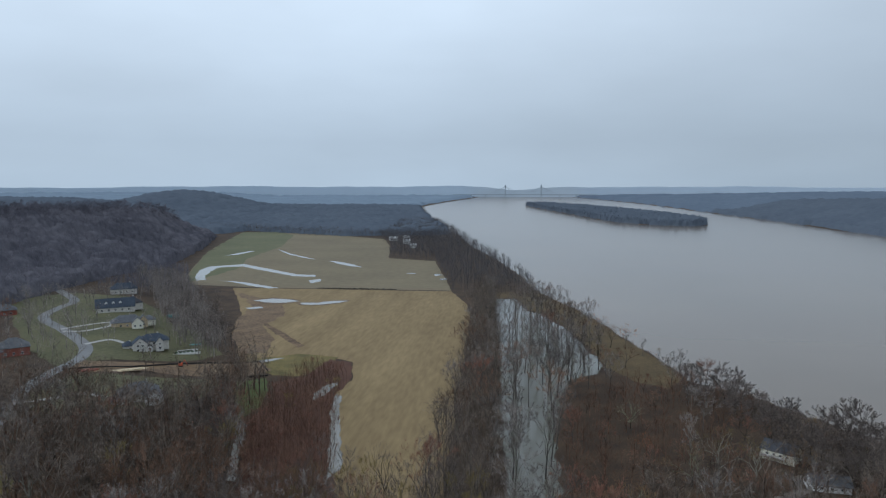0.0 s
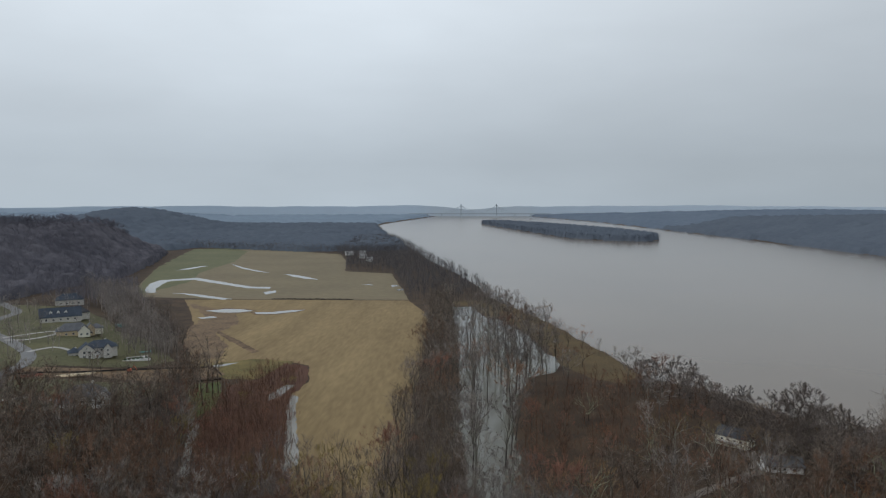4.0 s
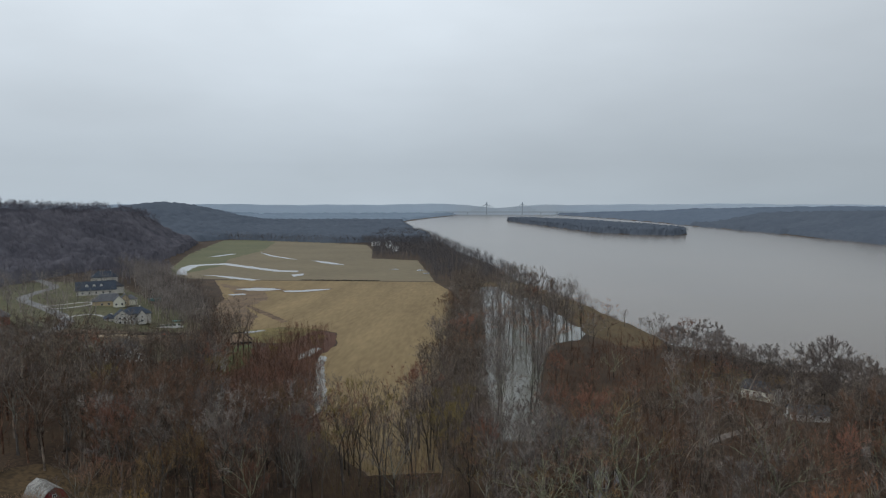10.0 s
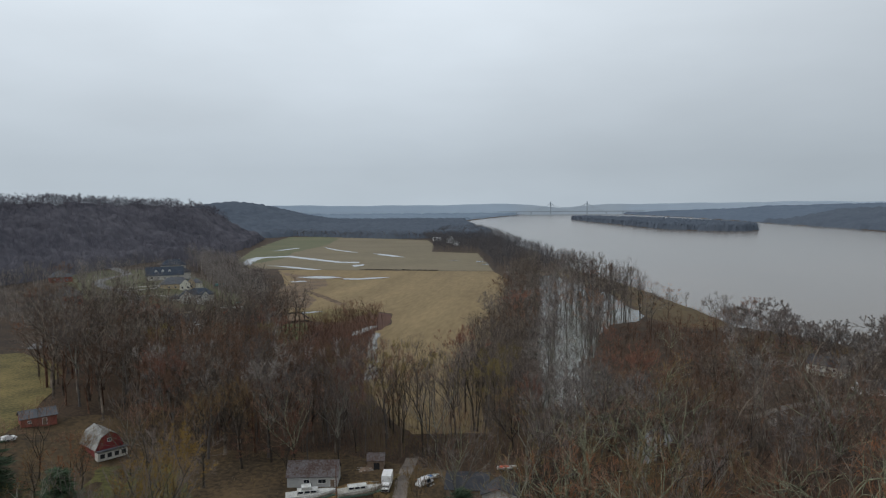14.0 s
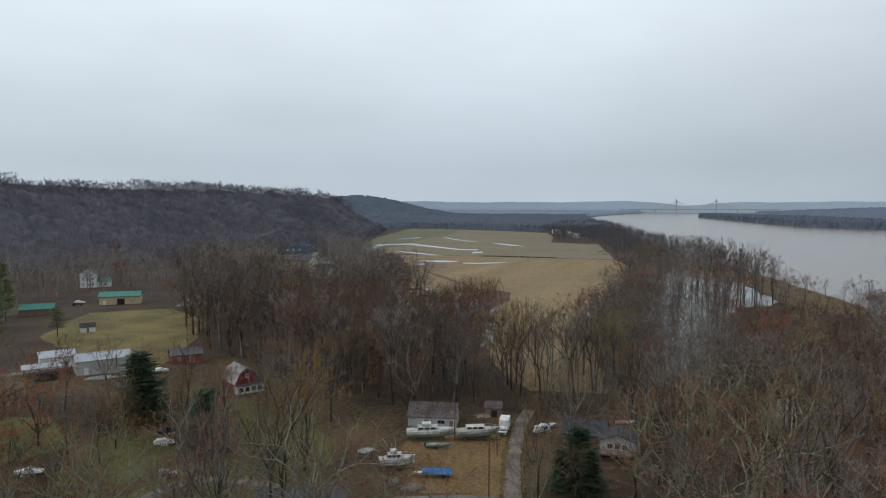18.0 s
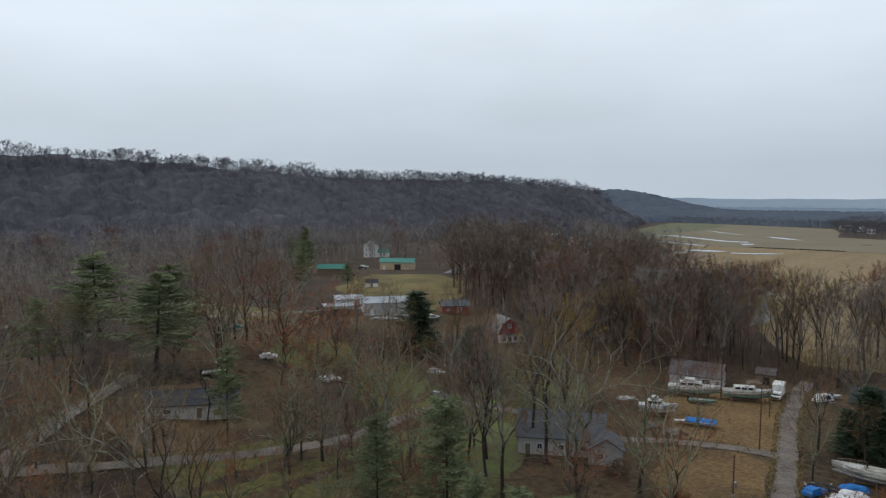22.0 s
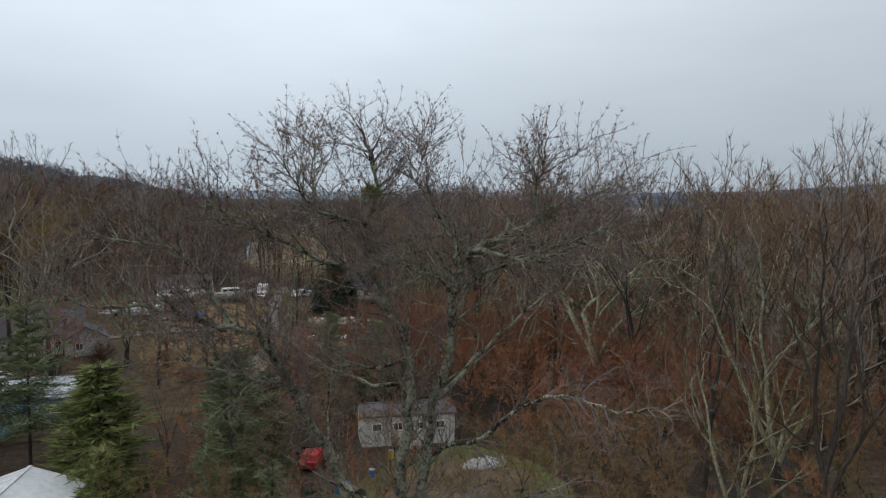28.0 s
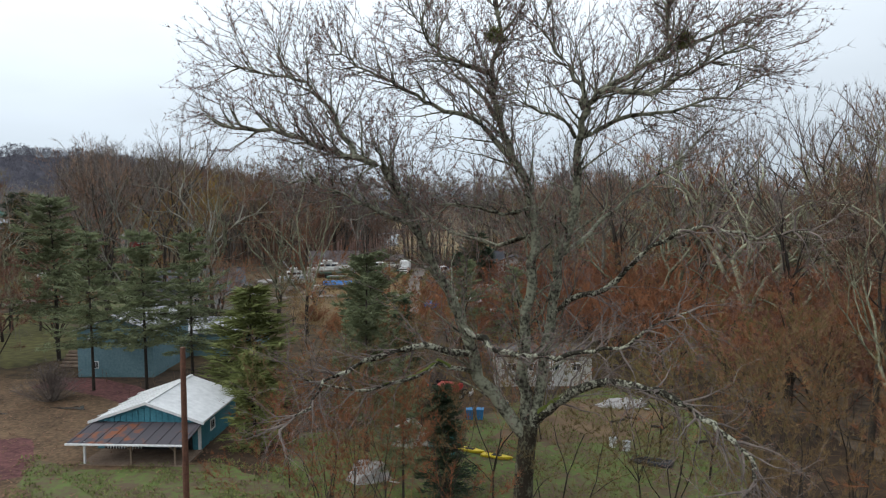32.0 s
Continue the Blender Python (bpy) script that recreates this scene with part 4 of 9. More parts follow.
class Limbs:
    """Gathers tapering branches and fine twigs as plain vertex and face lists."""

    def __init__(self, seed):
        self.rng, self.v, self.f = random.Random(seed), [], []

    def ring(self, c, d, r, sides):
        u = d.orthogonal().normalized()
        w = d.cross(u).normalized()
        k0 = len(self.v)
        for k in range(sides):
            a = k * math.tau / sides
            p = c + (u * math.cos(a) + w * math.sin(a)) * r
            self.v.append((p.x, p.y, p.z))
        return k0

    def run(self, pts, radii, sides):
        """A tube through points."""
        last = None
        for k, (p, r) in enumerate(zip(pts, radii)):
            d = (pts[min(k + 1, len(pts) - 1)] - pts[max(k - 1, 0)]).normalized()
            here = self.ring(p, Vector((0.3, 0.2, 1)).normalized() if d.length < 0.1 else d, r, sides)
            if last is not None:
                for j in range(sides):
                    self.f.append((last + j, last + (j + 1) % sides, here + (j + 1) % sides, here + j))
            last = here

    def blade(self, p, q, w):
        d = q - p
        s = d.cross(Vector((self.rng.uniform(-1, 1), self.rng.uniform(-1, 1), self.rng.uniform(-1, 1)))).normalized() * w
        k = len(self.v)
        self.v += [tuple(p - s), tuple(p + s), tuple(q)]
        self.f.append((k, k + 1, k + 2))

    def wander(self, p, d, length, n, bend, lift):
        rng, pts = self.rng, [p.copy()]
        for _ in range(n):
            d = (d + Vector((rng.uniform(-bend, bend), rng.uniform(-bend, bend), rng.uniform(-bend, bend) * 0.7 + lift))).normalized()
            p = p + d * (length / n)
            pts.append(p.copy())
        return pts, d


def spread(rng, d, lean):
    """A direction at an angle off d."""
    u = d.orthogonal().normalized()
    w = d.cross(u)
    a = rng.uniform(0, math.tau)
    return (d * math.cos(lean) + (u * math.cos(a) + w * math.sin(a)) * math.sin(lean)).normalized()


def twigs(fine, p, d, n, length, w, droop=0.0, lean=(0.3, 1.1)):
    rng = fine.rng
    for _ in range(n):
        e = spread(rng, d, rng.uniform(*lean))
        e.z += 0.15 - droop
        fine.blade(p, p + e.normalized() * length * rng.uniform(0.5, 1.2), w)


def bare_tree_meshes(seed, height, crown_from, leaders, depth, twig_n, twig_len, twig_w, bark, limb_bark, twig, lift=0.06, trunk_r=None, lean=(0.3, 0.7), fork=(0.25, 0.75), bend=0.22, shrink=0.8, light=False, stout=1.0):
    """The three meshes of a leafless tree: trunk, forking limbs, and a crown of fine twigs."""
    wood, bough, fine = Limbs(seed), Limbs(seed + 300), Limbs(seed + 500)
    rng = wood.rng
    r0 = trunk_r or height * 0.0105 + 0.04
    pts, _ = wood.wander(Vector((0, 0, -0.4)), spread(rng, Vector((0, 0, 1)), 0.05), height * crown_from + 0.4, 6, 0.06, 0.05)
    wood.run(pts, [r0 * (1.4 if k == 0 else 1.0 - 0.05 * k) for k in range(7)], 7)
    first = height * (1 - crown_from) / (sum(shrink ** k for k in range(depth + 1)) * 0.9)

    def branch(p, d, length, r, level):
        q, end = wood.wander(p, d, length, 3, bend, lift)
        radii = [r, r * 0.92, r * 0.84, r * 0.76]
        if level > (2 if light else 0 if stout > 1 else 1):
            bough.run(q, radii, 5 if r > 0.09 else 4 if r > 0.05 else 3)
        elif light:
            fine.blade(q[0], q[2], max(0.013, r * 0.8)), fine.blade(q[1], q[3], max(0.011, r * 0.6))
        else:
            fine.run(q, [max(0.008, x) for x in radii], 3)
        if level < 3:
            for c in (1, 2, 3):
                twigs(fine, q[c], (q[c] - q[c - 1]).normalized(), max(1, twig_n * (3 - level) // 6), twig_len, twig_w)
        elif rng.random() < 0.5:
            twigs(fine, q[2], (q[2] - q[1]).normalized(), 2, twig_len * 1.4, twig_w * 1.3)
        if level == 0:
            twigs(fine, q[3], end, twig_n // 2, twig_len, twig_w, lean=(0.1, 0.7))
            return
        u = end.orthogonal().normalized()
        w = end.cross(u)
        a = rng.uniform(0, math.tau)
        out = u * math.cos(a) + w * math.sin(a)
        g, h = rng.uniform(*fork) * 0.55, rng.uniform(*fork)
        branch(q[3], (end * math.cos(g) - out * math.sin(g)).normalized(), length * shrink * rng.uniform(0.85, 1.12), r * 0.68, level - 1)
        branch(q[3], (end * math.cos(h) + out * math.sin(h)).normalized(), length * shrink * rng.uniform(0.75, 1.05), r * 0.56, level - 1)
        if level > 2 and rng.random() < 0.6:
            out = u * math.cos(a + 1.6) + w * math.sin(a + 1.6)
            branch(q[1], (end * 0.5 + out).normalized(), length * shrink * 0.7, r * 0.42, level - 2)

    turn = rng.uniform(0, math.tau)
    for n in range(leaders):
        g = rng.uniform(*lean) * (0.3 if n == 0 else 1.0)
        a = turn + math.tau * n / max(1, leaders - 1) + rng.uniform(-0.4, 0.4)
        at = pts[6] if n < 2 else pts[6].lerp(pts[4], rng.random())
        branch(at, Vector((math.sin(g) * math.cos(a), math.sin(g) * math.sin(a), math.cos(g))), first * rng.uniform(0.85, 1.1), stout * r0 * (0.6 if n == 0 else rng.uniform(0.4, 0.52)), depth if n < 3 else depth - 1)
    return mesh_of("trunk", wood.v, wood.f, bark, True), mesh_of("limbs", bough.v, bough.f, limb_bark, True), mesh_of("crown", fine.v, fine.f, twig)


def kind_of_tree(name, label, **spec):
    return name, label, bare_tree_meshes(**spec)


TREES = {
    "wood_far": [kind_of_tree("bare_tree", "leafless grey-brown woodland tree", seed=s, height=22, crown_from=c, leaders=4, depth=4, twig_n=14, twig_len=1.3, twig_w=0.03, bark=M["bark_far"], limb_bark=b, twig=t, light=True) for s, c, b, t in ((21, 0.3, M["bark_far"], M["twig_brown"]), (22, 0.38, M["bark_grey"], M["slope_twigs"]), (24, 0.33, M["bark_far"], M["twig_red"]), (26, 0.28, M["bark_grey"], M["slope_twigs"]))],
    # ridge trees wear the haze-tinted hill colours
    "ridge_far": [kind_of_tree("ridge_tree", "round-crowned bare tree standing on the ridge", seed=s, height=26, crown_from=0.34, leaders=5, depth=4, twig_n=14, twig_len=1.8, twig_w=0.05, bark=M["wood_hill"], limb_bark=M["wood_hill"], twig=M["hazed_hill_twigs"], lift=0.04, lean=(0.3, 0.75), light=True) for s in (15, 16, 17)],
    "willow": [kind_of_tree("willow", "bare willow with a dense golden-brown haze of twigs", seed=18, height=20, crown_from=0.15, leaders=7, depth=4, twig_n=34, twig_len=1.0, twig_w=0.022, bark=M["bark_dark"], limb_bark=M["bark_dark"], twig=M["twig_gold"], lift=0.08, trunk_r=0.3, lean=(0.2, 0.6), light=True)],
    "tall_far": [kind_of_tree("floodplain_tree", "tall bare floodplain tree with upright limbs", seed=s, height=30, crown_from=0.4, leaders=4, depth=4, twig_n=14, twig_len=1.4, twig_w=0.03, bark=M["bark_far"], limb_bark=M["bark_grey"], twig=M["twig_dark"], lift=0.1, lean=(0.15, 0.38), light=True) for s in (11, 12, 13)],
    "tall": [kind_of_tree("floodplain_tree", "tall bare floodplain tree with upright limbs", seed=s, height=30, crown_from=0.38, leaders=4, depth=5, twig_n=10, twig_len=0.9, twig_w=0.010, bark=M["bark_dark"], limb_bark=M["bark_dark"], twig=M["twig_dark"], lift=0.09, lean=(0.15, 0.42)) for s in (11, 12, 13)],
    "wood": [kind_of_tree("bare_tree", "leafless grey-brown woodland tree", seed=s, height=22, crown_from=c, leaders=4, depth=5, twig_n=11, twig_len=0.85, twig_w=0.011, bark=M["bark_dark"], limb_bark=b, twig=t) for s, c, b, t in ((21, 0.26, M["bark_dark"], M["twig_brown"]), (22, 0.32, M["bark_grey"], M["twig_dark"]), (23, 0.22, M["bark_lichen"], M["twig_brown"]), (24, 0.28, M["bark_dark"], M["twig_haze"]))],
    "pole": [kind_of_tree("slender_tree", "slender young bare tree with fine upright twigs", seed=s, height=24, crown_from=0.42, leaders=3, depth=4, twig_n=14, twig_len=1.1, twig_w=0.016, bark=M["bark_far"], limb_bark=M["bark_far"], twig=t, lift=0.1, trunk_r=0.17, lean=(0.12, 0.3), fork=(0.2, 0.55), light=True) for s, t in ((31, M["twig_dark"]), (32, M["twig_olive"]))],
    "thin": [kind_of_tree("sapling", "thin red-brown sapling in a flooded thicket", seed=s, height=14, crown_from=0.3, leaders=3, depth=3, twig_n=15, twig_len=1.0, twig_w=0.02, bark=M["bark_dark"], limb_bark=M["bark_dark"], twig=M["twig_red"], lift=0.2, trunk_r=0.09, lean=(0.1, 0.35), fork=(0.2, 0.6), light=True) for s in (41, 42)],
    "red": [kind_of_tree("budding_tree", "low tree with red budding twigs", seed=s, height=12, crown_from=0.16, leaders=5, depth=4, twig_n=20, twig_len=0.7, twig_w=0.014, bark=M["bark_dark"], limb_bark=M["bark_dark"], twig=t, lift=0.04, lean=(0.35, 0.85), light=True) for s, t in ((51, M["twig_red"]), (52, M["twig_rust"]), (53, M["twig_brown"]))],
    "rust": [kind_of_tree("rusty_shrub", "dense low tree hazed with rust-red buds", seed=s, height=10, crown_from=0.1, leaders=7, depth=4, twig_n=26, twig_len=0.6, twig_w=0.013, bark=M["bark_dark"], limb_bark=M["bark_dark"], twig=t, lift=0.05, trunk_r=0.12, lean=(0.3, 0.9), light=True) for s, t in ((55, M["twig_rust"]), (56, M["twig_rust"]), (57, M["twig_red"]))],
    "haze": [kind_of_tree("budding_sapling", "slight sapling hazed with olive and rusty buds", seed=s, height=12, crown_from=0.2, leaders=5, depth=4, twig_n=22, twig_len=0.55, twig_w=0.009, bark=M["bark_dark"], limb_bark=M["bark_dark"], twig=t, lift=0.05, trunk_r=0.08, lean=(0.25, 0.65), light=True) for s, t in ((91, M["twig_olive"]), (92, M["twig_haze"]), (93, M["twig_rust"]), (94, M["twig_haze"]))],
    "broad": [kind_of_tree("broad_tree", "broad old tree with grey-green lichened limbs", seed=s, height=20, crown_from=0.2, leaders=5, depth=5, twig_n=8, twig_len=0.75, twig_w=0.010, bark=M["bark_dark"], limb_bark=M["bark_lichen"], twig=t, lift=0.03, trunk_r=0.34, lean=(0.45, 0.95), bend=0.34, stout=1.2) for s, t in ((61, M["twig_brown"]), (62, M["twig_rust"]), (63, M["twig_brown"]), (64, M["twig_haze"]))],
    "sycamore": [kind_of_tree("sycamore", "pale-limbed sycamore without leaves", seed=s, height=22, crown_from=0.28, leaders=4, depth=5, twig_n=7, twig_len=0.8, twig_w=0.010, bark=M["bark_grey"], limb_bark=M["bark_pale"], twig=M["twig_olive"], lift=0.05, trunk_r=0.27, lean=(0.3, 0.7), bend=0.34, stout=1.12) for s in (71, 72)],
    "round": [kind_of_tree("round_tree", "round-crowned bare tree on the river bank", seed=s, height=20, crown_from=0.2, leaders=6, depth=5, twig_n=24, twig_len=1.0, twig_w=0.032, bark=M["bark_dark"], limb_bark=M["bark_dark"], twig=M["twig_dark"], lift=0.0, lean=(0.4, 0.9), light=True) for s in (81, 82)],
}
MASTERS = {}


def plant(kind, x, y, height, rng, base=None, lean=3.0, group=""):
    """One tree: trunk with limbs, and its crown as a part."""
    k = rng.randrange(len(TREES[kind]))
    name, label, (wood, boughs, crown) = TREES[kind][k]
    full = max(v.co.z for v in (MASTERS.get((kind, k)) or MASTERS.setdefault((kind, k), [max(crown.vertices, key=lambda v: v.co.z)])))
    s = height / full
    ob = new(name, wood)
    wide = s * rng.uniform(0.85, 1.15)
    z = float(land(x, y)) if base is None else base
    ob.matrix_basis = pose(x, y, z, rng.uniform(-lean, lean), rng.uniform(-lean, lean), rng.uniform(0, 360)) @ Matrix.Diagonal((wide, wide, s, 1))
    tagged(ob, label, "tree", group or "bare trees of the valley")
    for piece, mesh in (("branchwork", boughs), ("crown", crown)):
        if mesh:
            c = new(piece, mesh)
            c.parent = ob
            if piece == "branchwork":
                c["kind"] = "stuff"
    return ob


# ---- conifers ----
def conifer_meshes(seed, height, width, tiers, per, sprays, needle, gappy, start, taper=0.75):
    wood, fine = Limbs(seed), Limbs(seed + 500)
    rng = wood.rng
    pts, _ = wood.wander(Vector((0, 0, -0.3)), Vector((0, 0, 1)), height, 6, 0.02, 0.05)
    wood.run(pts, [height * 0.011 * (1 - k / 6.4) + 0.03 for k in range(7)], 6)
    for k in range(tiers):
        u = start + (1 - start) * k / tiers
        s = u * 6
        i = min(5, int(s))
        c = pts[i].lerp(pts[i + 1], s - i)
        reach = width * (1 - (u - start) / (1 - start)) ** taper * rng.uniform(0.6, 1.2) + 0.5
        for j in range(per):
            if rng.random() < gappy:
                continue
            a = math.tau * (j + rng.random() * 0.8) / per
            d = Vector((math.cos(a), math.sin(a), rng.uniform(-0.25, 0.4)))
            q, _ = wood.wander(c, d, reach * rng.uniform(0.5, 1.2), 3, 0.22, 0.04)
            wood.run(q, [0.05, 0.04, 0.03, 0.01], 3)
            flat = Vector((-d.y, d.x, 0)).normalized()
            for n in range(sprays):
                v = 0.15 + 0.85 * rng.random()
                t = v * 3
                m = min(2, int(t))
                b = q[m].lerp(q[m + 1], t - m) + flat * rng.uniform(-0.26, 0.26) * reach * (1.1 - 0.6 * v) + Vector((0, 0, rng.uniform(-0.12, 0.12)))
                e = (d + Vector((rng.uniform(-0.9, 0.9), rng.uniform(-0.9, 0.9), rng.uniform(-0.3, 0.5)))).normalized()
                fine.blade(b, b + e * rng.uniform(0.35, 0.85), rng.uniform(0.035, 0.08))
    return mesh_of("trunk", wood.v, wood.f, M["bark_dark"], True), mesh_of("needles", fine.v, fine.f, needle)


CONIFERS = {
    "pine": ("white_pine", "tall white pine with tiers of blue-green needles", [conifer_meshes(s, 20, 6.0, 20, 6, 130, M["needle"], 0.2, 0.3, 0.5) for s in (101, 102, 103)]),
    "cedar": ("cedar", "dense dark green cedar", [conifer_meshes(s, 14, 3.2, 24, 9, 46, M["needle_dark"], 0.05, 0.04) for s in (111, 112)]),
    "young": ("young_pine", "young yellow-green pine beside the garage", [conifer_meshes(s, 9, 2.4, 17, 8, 44, M["needle_yellow"], 0.05, 0.05) for s in (121,)]),
}


def plant_conifer(kind, x, y, height, rng, wide=1.0, base=None):
    name, label, meshes = CONIFERS[kind]
    wood, needles = rng.choice(meshes)
    s = height / {"pine": 20, "cedar": 14, "young": 9}[kind]
    ob = new(name, wood)
    ob.matrix_basis = pose(x, y, float(land(x, y)) if base is None else base, 0, 0, rng.uniform(0, 360)) @ Matrix.Diagonal((s * wide, s * wide, s, 1))
    tagged(ob, label, "tree", "evergreens")
    c = new("needles", needles)
    c.parent = ob
    return ob


# ---- the great spreading tree in front of the yard ----
def great_tree():
    wood, fine, buds, moss = Limbs(7), Limbs(8), Limbs(10), []
    rng, low_limbs, upper = wood.rng, [], Limbs(11)
    root = Vector((-3.1, 32.2, 0))
    runs = [
        (0.50, ((-0.1, 0, -0.5), (-0.1, 0, 2.5), (0.0, 0, 5.5), (0.1, 0, 7.6), (0.3, 0, 9.6))),
        (0.30, ((0.2, 0, 9.0), (-1.0, -0.3, 10.5), (-1.8, -0.6, 11.8), (-2.5, -1, 14.0), (-3.0, -1.4, 15.5), (-3.6, -2, 17.1), (-4.2, -2.5, 18.3), (-4.6, -3, 19.7), (-5.2, -3.4, 20.7), (-6.3, -3.8, 21.1), (-7.2, -4.2, 21.5), (-8.1, -4.6, 21.9), (-9.6, -5.4, 22.2), (-10.8, -6, 22.3))),
        (0.28, ((0.3, 0, 9.3), (0.0, 0.2, 11.7), (0.1, 0.3, 13.8), (0.3, 0.3, 15.9), (0.6, 0.2, 18.0), (0.4, 0.2, 19.4), (-0.3, 0.3, 20.9), (-0.8, 0.4, 22.2), (-1.2, 0.4, 23.7), (-1.4, 0.3, 25.2), (-1.1, 0.3, 27.0), (-1.0, 0.2, 28.7), (-1.5, 0.2, 30.2))),
        (0.26, ((0.5, 0, 9.5), (0.8, 0.5, 11.7), (1.1, 0.7, 13.8), (1.5, 0.8, 16.7), (2.0, 0.6, 18.4), (2.3, 0.4, 20.1), (2.4, 0.2, 21.8), (2.6, 0, 23.2), (3.1, -0.2, 23.9), (4.3, -0.6, 24.6), (5.4, -1, 25.4), (5.9, -1.3, 26.4), (5.7, -1.4, 27.6), (6.0, -1.6, 28.9))),
        (0.24, ((0.4, 0, 9.3), (1.1, -0.6, 10.4), (2.1, -1.4, 11.4), (3.1, -2.2, 12.1), (4.6, -3, 12.3), (5.9, -3.8, 12.2), (6.8, -4.6, 11.7), (7.7, -5.4, 11.2), (8.4, -6.2, 10.6), (8.0, -7, 10.0), (7.1, -7.6, 9.4))),
        (0.15, ((1.1, 0.6, 14.2), (2.0, 0, 15.2), (3.5, -0.8, 15.7), (4.8, -1.8, 17.2), (6.1, -2.8, 18.3), (7.2, -3.6, 18.4), (8.7, -4.4, 18.1), (10.1, -5, 18.3))),
        (0.16, ((-2.4, -1, 13.8), (-1.1, -1.8, 13.4), (0.2, -2.6, 13.1), (1.7, -3.2, 13.3), (3.0, -3.8, 13.7), (4.3, -4.4, 14.1), (5.0, -5, 14.9), (6.2, -5.6, 15.6))),
        (0.17, ((-2.1, -0.8, 12.8), (-3.8, -2, 13.3), (-5.1, -3, 13.1), (-6.3, -4, 12.8), (-7.2, -5, 12.3), (-7.6, -5.8, 11.5), (-8.4, -6.6, 10.9))),
        (0.13, ((-1.9, -0.6, 11.8), (-3.4, -1.5, 12.5), (-4.7, -2.5, 11.9), (-6.0, -3.4, 11.7), (-7.3, -4.2, 11.9), (-8.5, -5, 12.7))),
        (0.13, ((-4.2, -2.5, 18.3), (-5.0, -3.3, 18.8), (-6.0, -4.2, 19.4), (-6.8, -5, 19.9), (-7.6, -5.6, 20.2))),
        (0.13, ((-6.3, -3.8, 21.1), (-6.9, -3.6, 22.4), (-7.6, -3.6, 23.4), (-8.3, -3.8, 24.1), (-9.4, -4.2, 24.5), (-10.6, -4.8, 24.9))),
        (0.15, ((-0.3, 0.3, 20.9), (-1.5, 0.6, 22.4), (-2.3, 0.6, 23.0), (-3.6, 0.4, 23.4), (-4.8, 0, 24.1), (-5.8, -0.4, 25.0), (-7.1, -1, 25.6), (-7.9, -1.4, 26.7))),
        (0.13, ((-1.4, 0.3, 25.2), (-2.4, -0.2, 25.7), (-3.3, -0.8, 26.2), (-4.0, -1.4, 27.2), (-4.5, -1.8, 28.6))),
        (0.11, ((0.5, 0.2, 19.2), (-0.8, -0.8, 18.8), (-1.6, -1.6, 19.1), (-2.7, -2.4, 19.3), (-3.5, -3, 18.6))),
        (0.12, ((2.6, 0, 23.2), (2.4, 0.5, 24.4), (1.9, 0.8, 25.6), (1.3, 1, 26.5), (0.8, 1.2, 28.0), (0.9, 1.4, 29.9))),
        (0.15, ((3.1, -0.2, 23.9), (4.1, -0.8, 23.8), (5.2, -1.4, 23.5), (6.1, -2, 24.1), (7.2, -2.6, 24.8), (8.3, -3.2, 25.3))),
        (0.13, ((2.5, 0.2, 22.1), (3.1, 0.8, 22.4), (4.4, 1.4, 23.0), (5.7, 2, 23.2), (7.2, 2.5, 23.6), (8.7, 3, 24.0), (9.9, 3.4, 25.1))),
        (0.12, ((5.4, -1, 25.4), (6.6, -0.6, 26.2), (7.9, -0.2, 26.9), (9.1, 0.2, 27.9))),
        (0.10, ((2.3, 0.2, 22.1), (1.7, -0.6, 22.8), (0.5, -1.2, 23.2), (0.0, -1.6, 23.8))),
        (0.13, ((-0.8, 0.4, 22.2), (-2.0, 2, 24.2), (-3.4, 3.2, 25.8), (-4.7, 4.2, 27.8), (-4.5, 5, 30.3))),
        (0.12, ((1.5, 0.8, 16.7), (3.4, 2.4, 18.5), (5.3, 3.6, 20.1), (7.0, 4.6, 21.3), (8.3, 5.2, 22.7))),
        (0.12, ((0.6, 0.2, 18.0), (-1.4, 2, 17.4), (-3.9, 3.4, 17.9), (-7.2, 4.6, 19.9), (-9.3, 5.2, 22.4))),
    ]
    LOW = (4, 5, 6, 7, 8)
    for n, (r, run) in enumerate(runs):
        pts = [root + Vector((x, y, z if z < 24 else 24 + (z - 24) * 0.72)) for x, y, z in run]
        soft = []
        for k in range(len(pts) - 1):
            soft += [pts[k].lerp(pts[k + 1], u) + Vector((rng.uniform(-0.12, 0.12), rng.uniform(-0.12, 0.12), rng.uniform(-0.1, 0.1))) * (n > 0) for u in (0, 0.34, 0.67)]
        soft.append(pts[-1])
        last, limb = len(soft) - 1, Limbs(n)
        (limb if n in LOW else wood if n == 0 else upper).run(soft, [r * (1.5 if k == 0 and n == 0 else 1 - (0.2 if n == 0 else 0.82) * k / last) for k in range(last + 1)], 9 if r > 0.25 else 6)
        if limb.f:
            low_limbs.append(limb)
        if n == 4 or n == 8:
            wrap = [p + Vector((0, 0, r * 0.3)) for p in soft[2:9]]
            moss.append((wrap, r))
        if n == 0:
            continue
        low = n in LOW
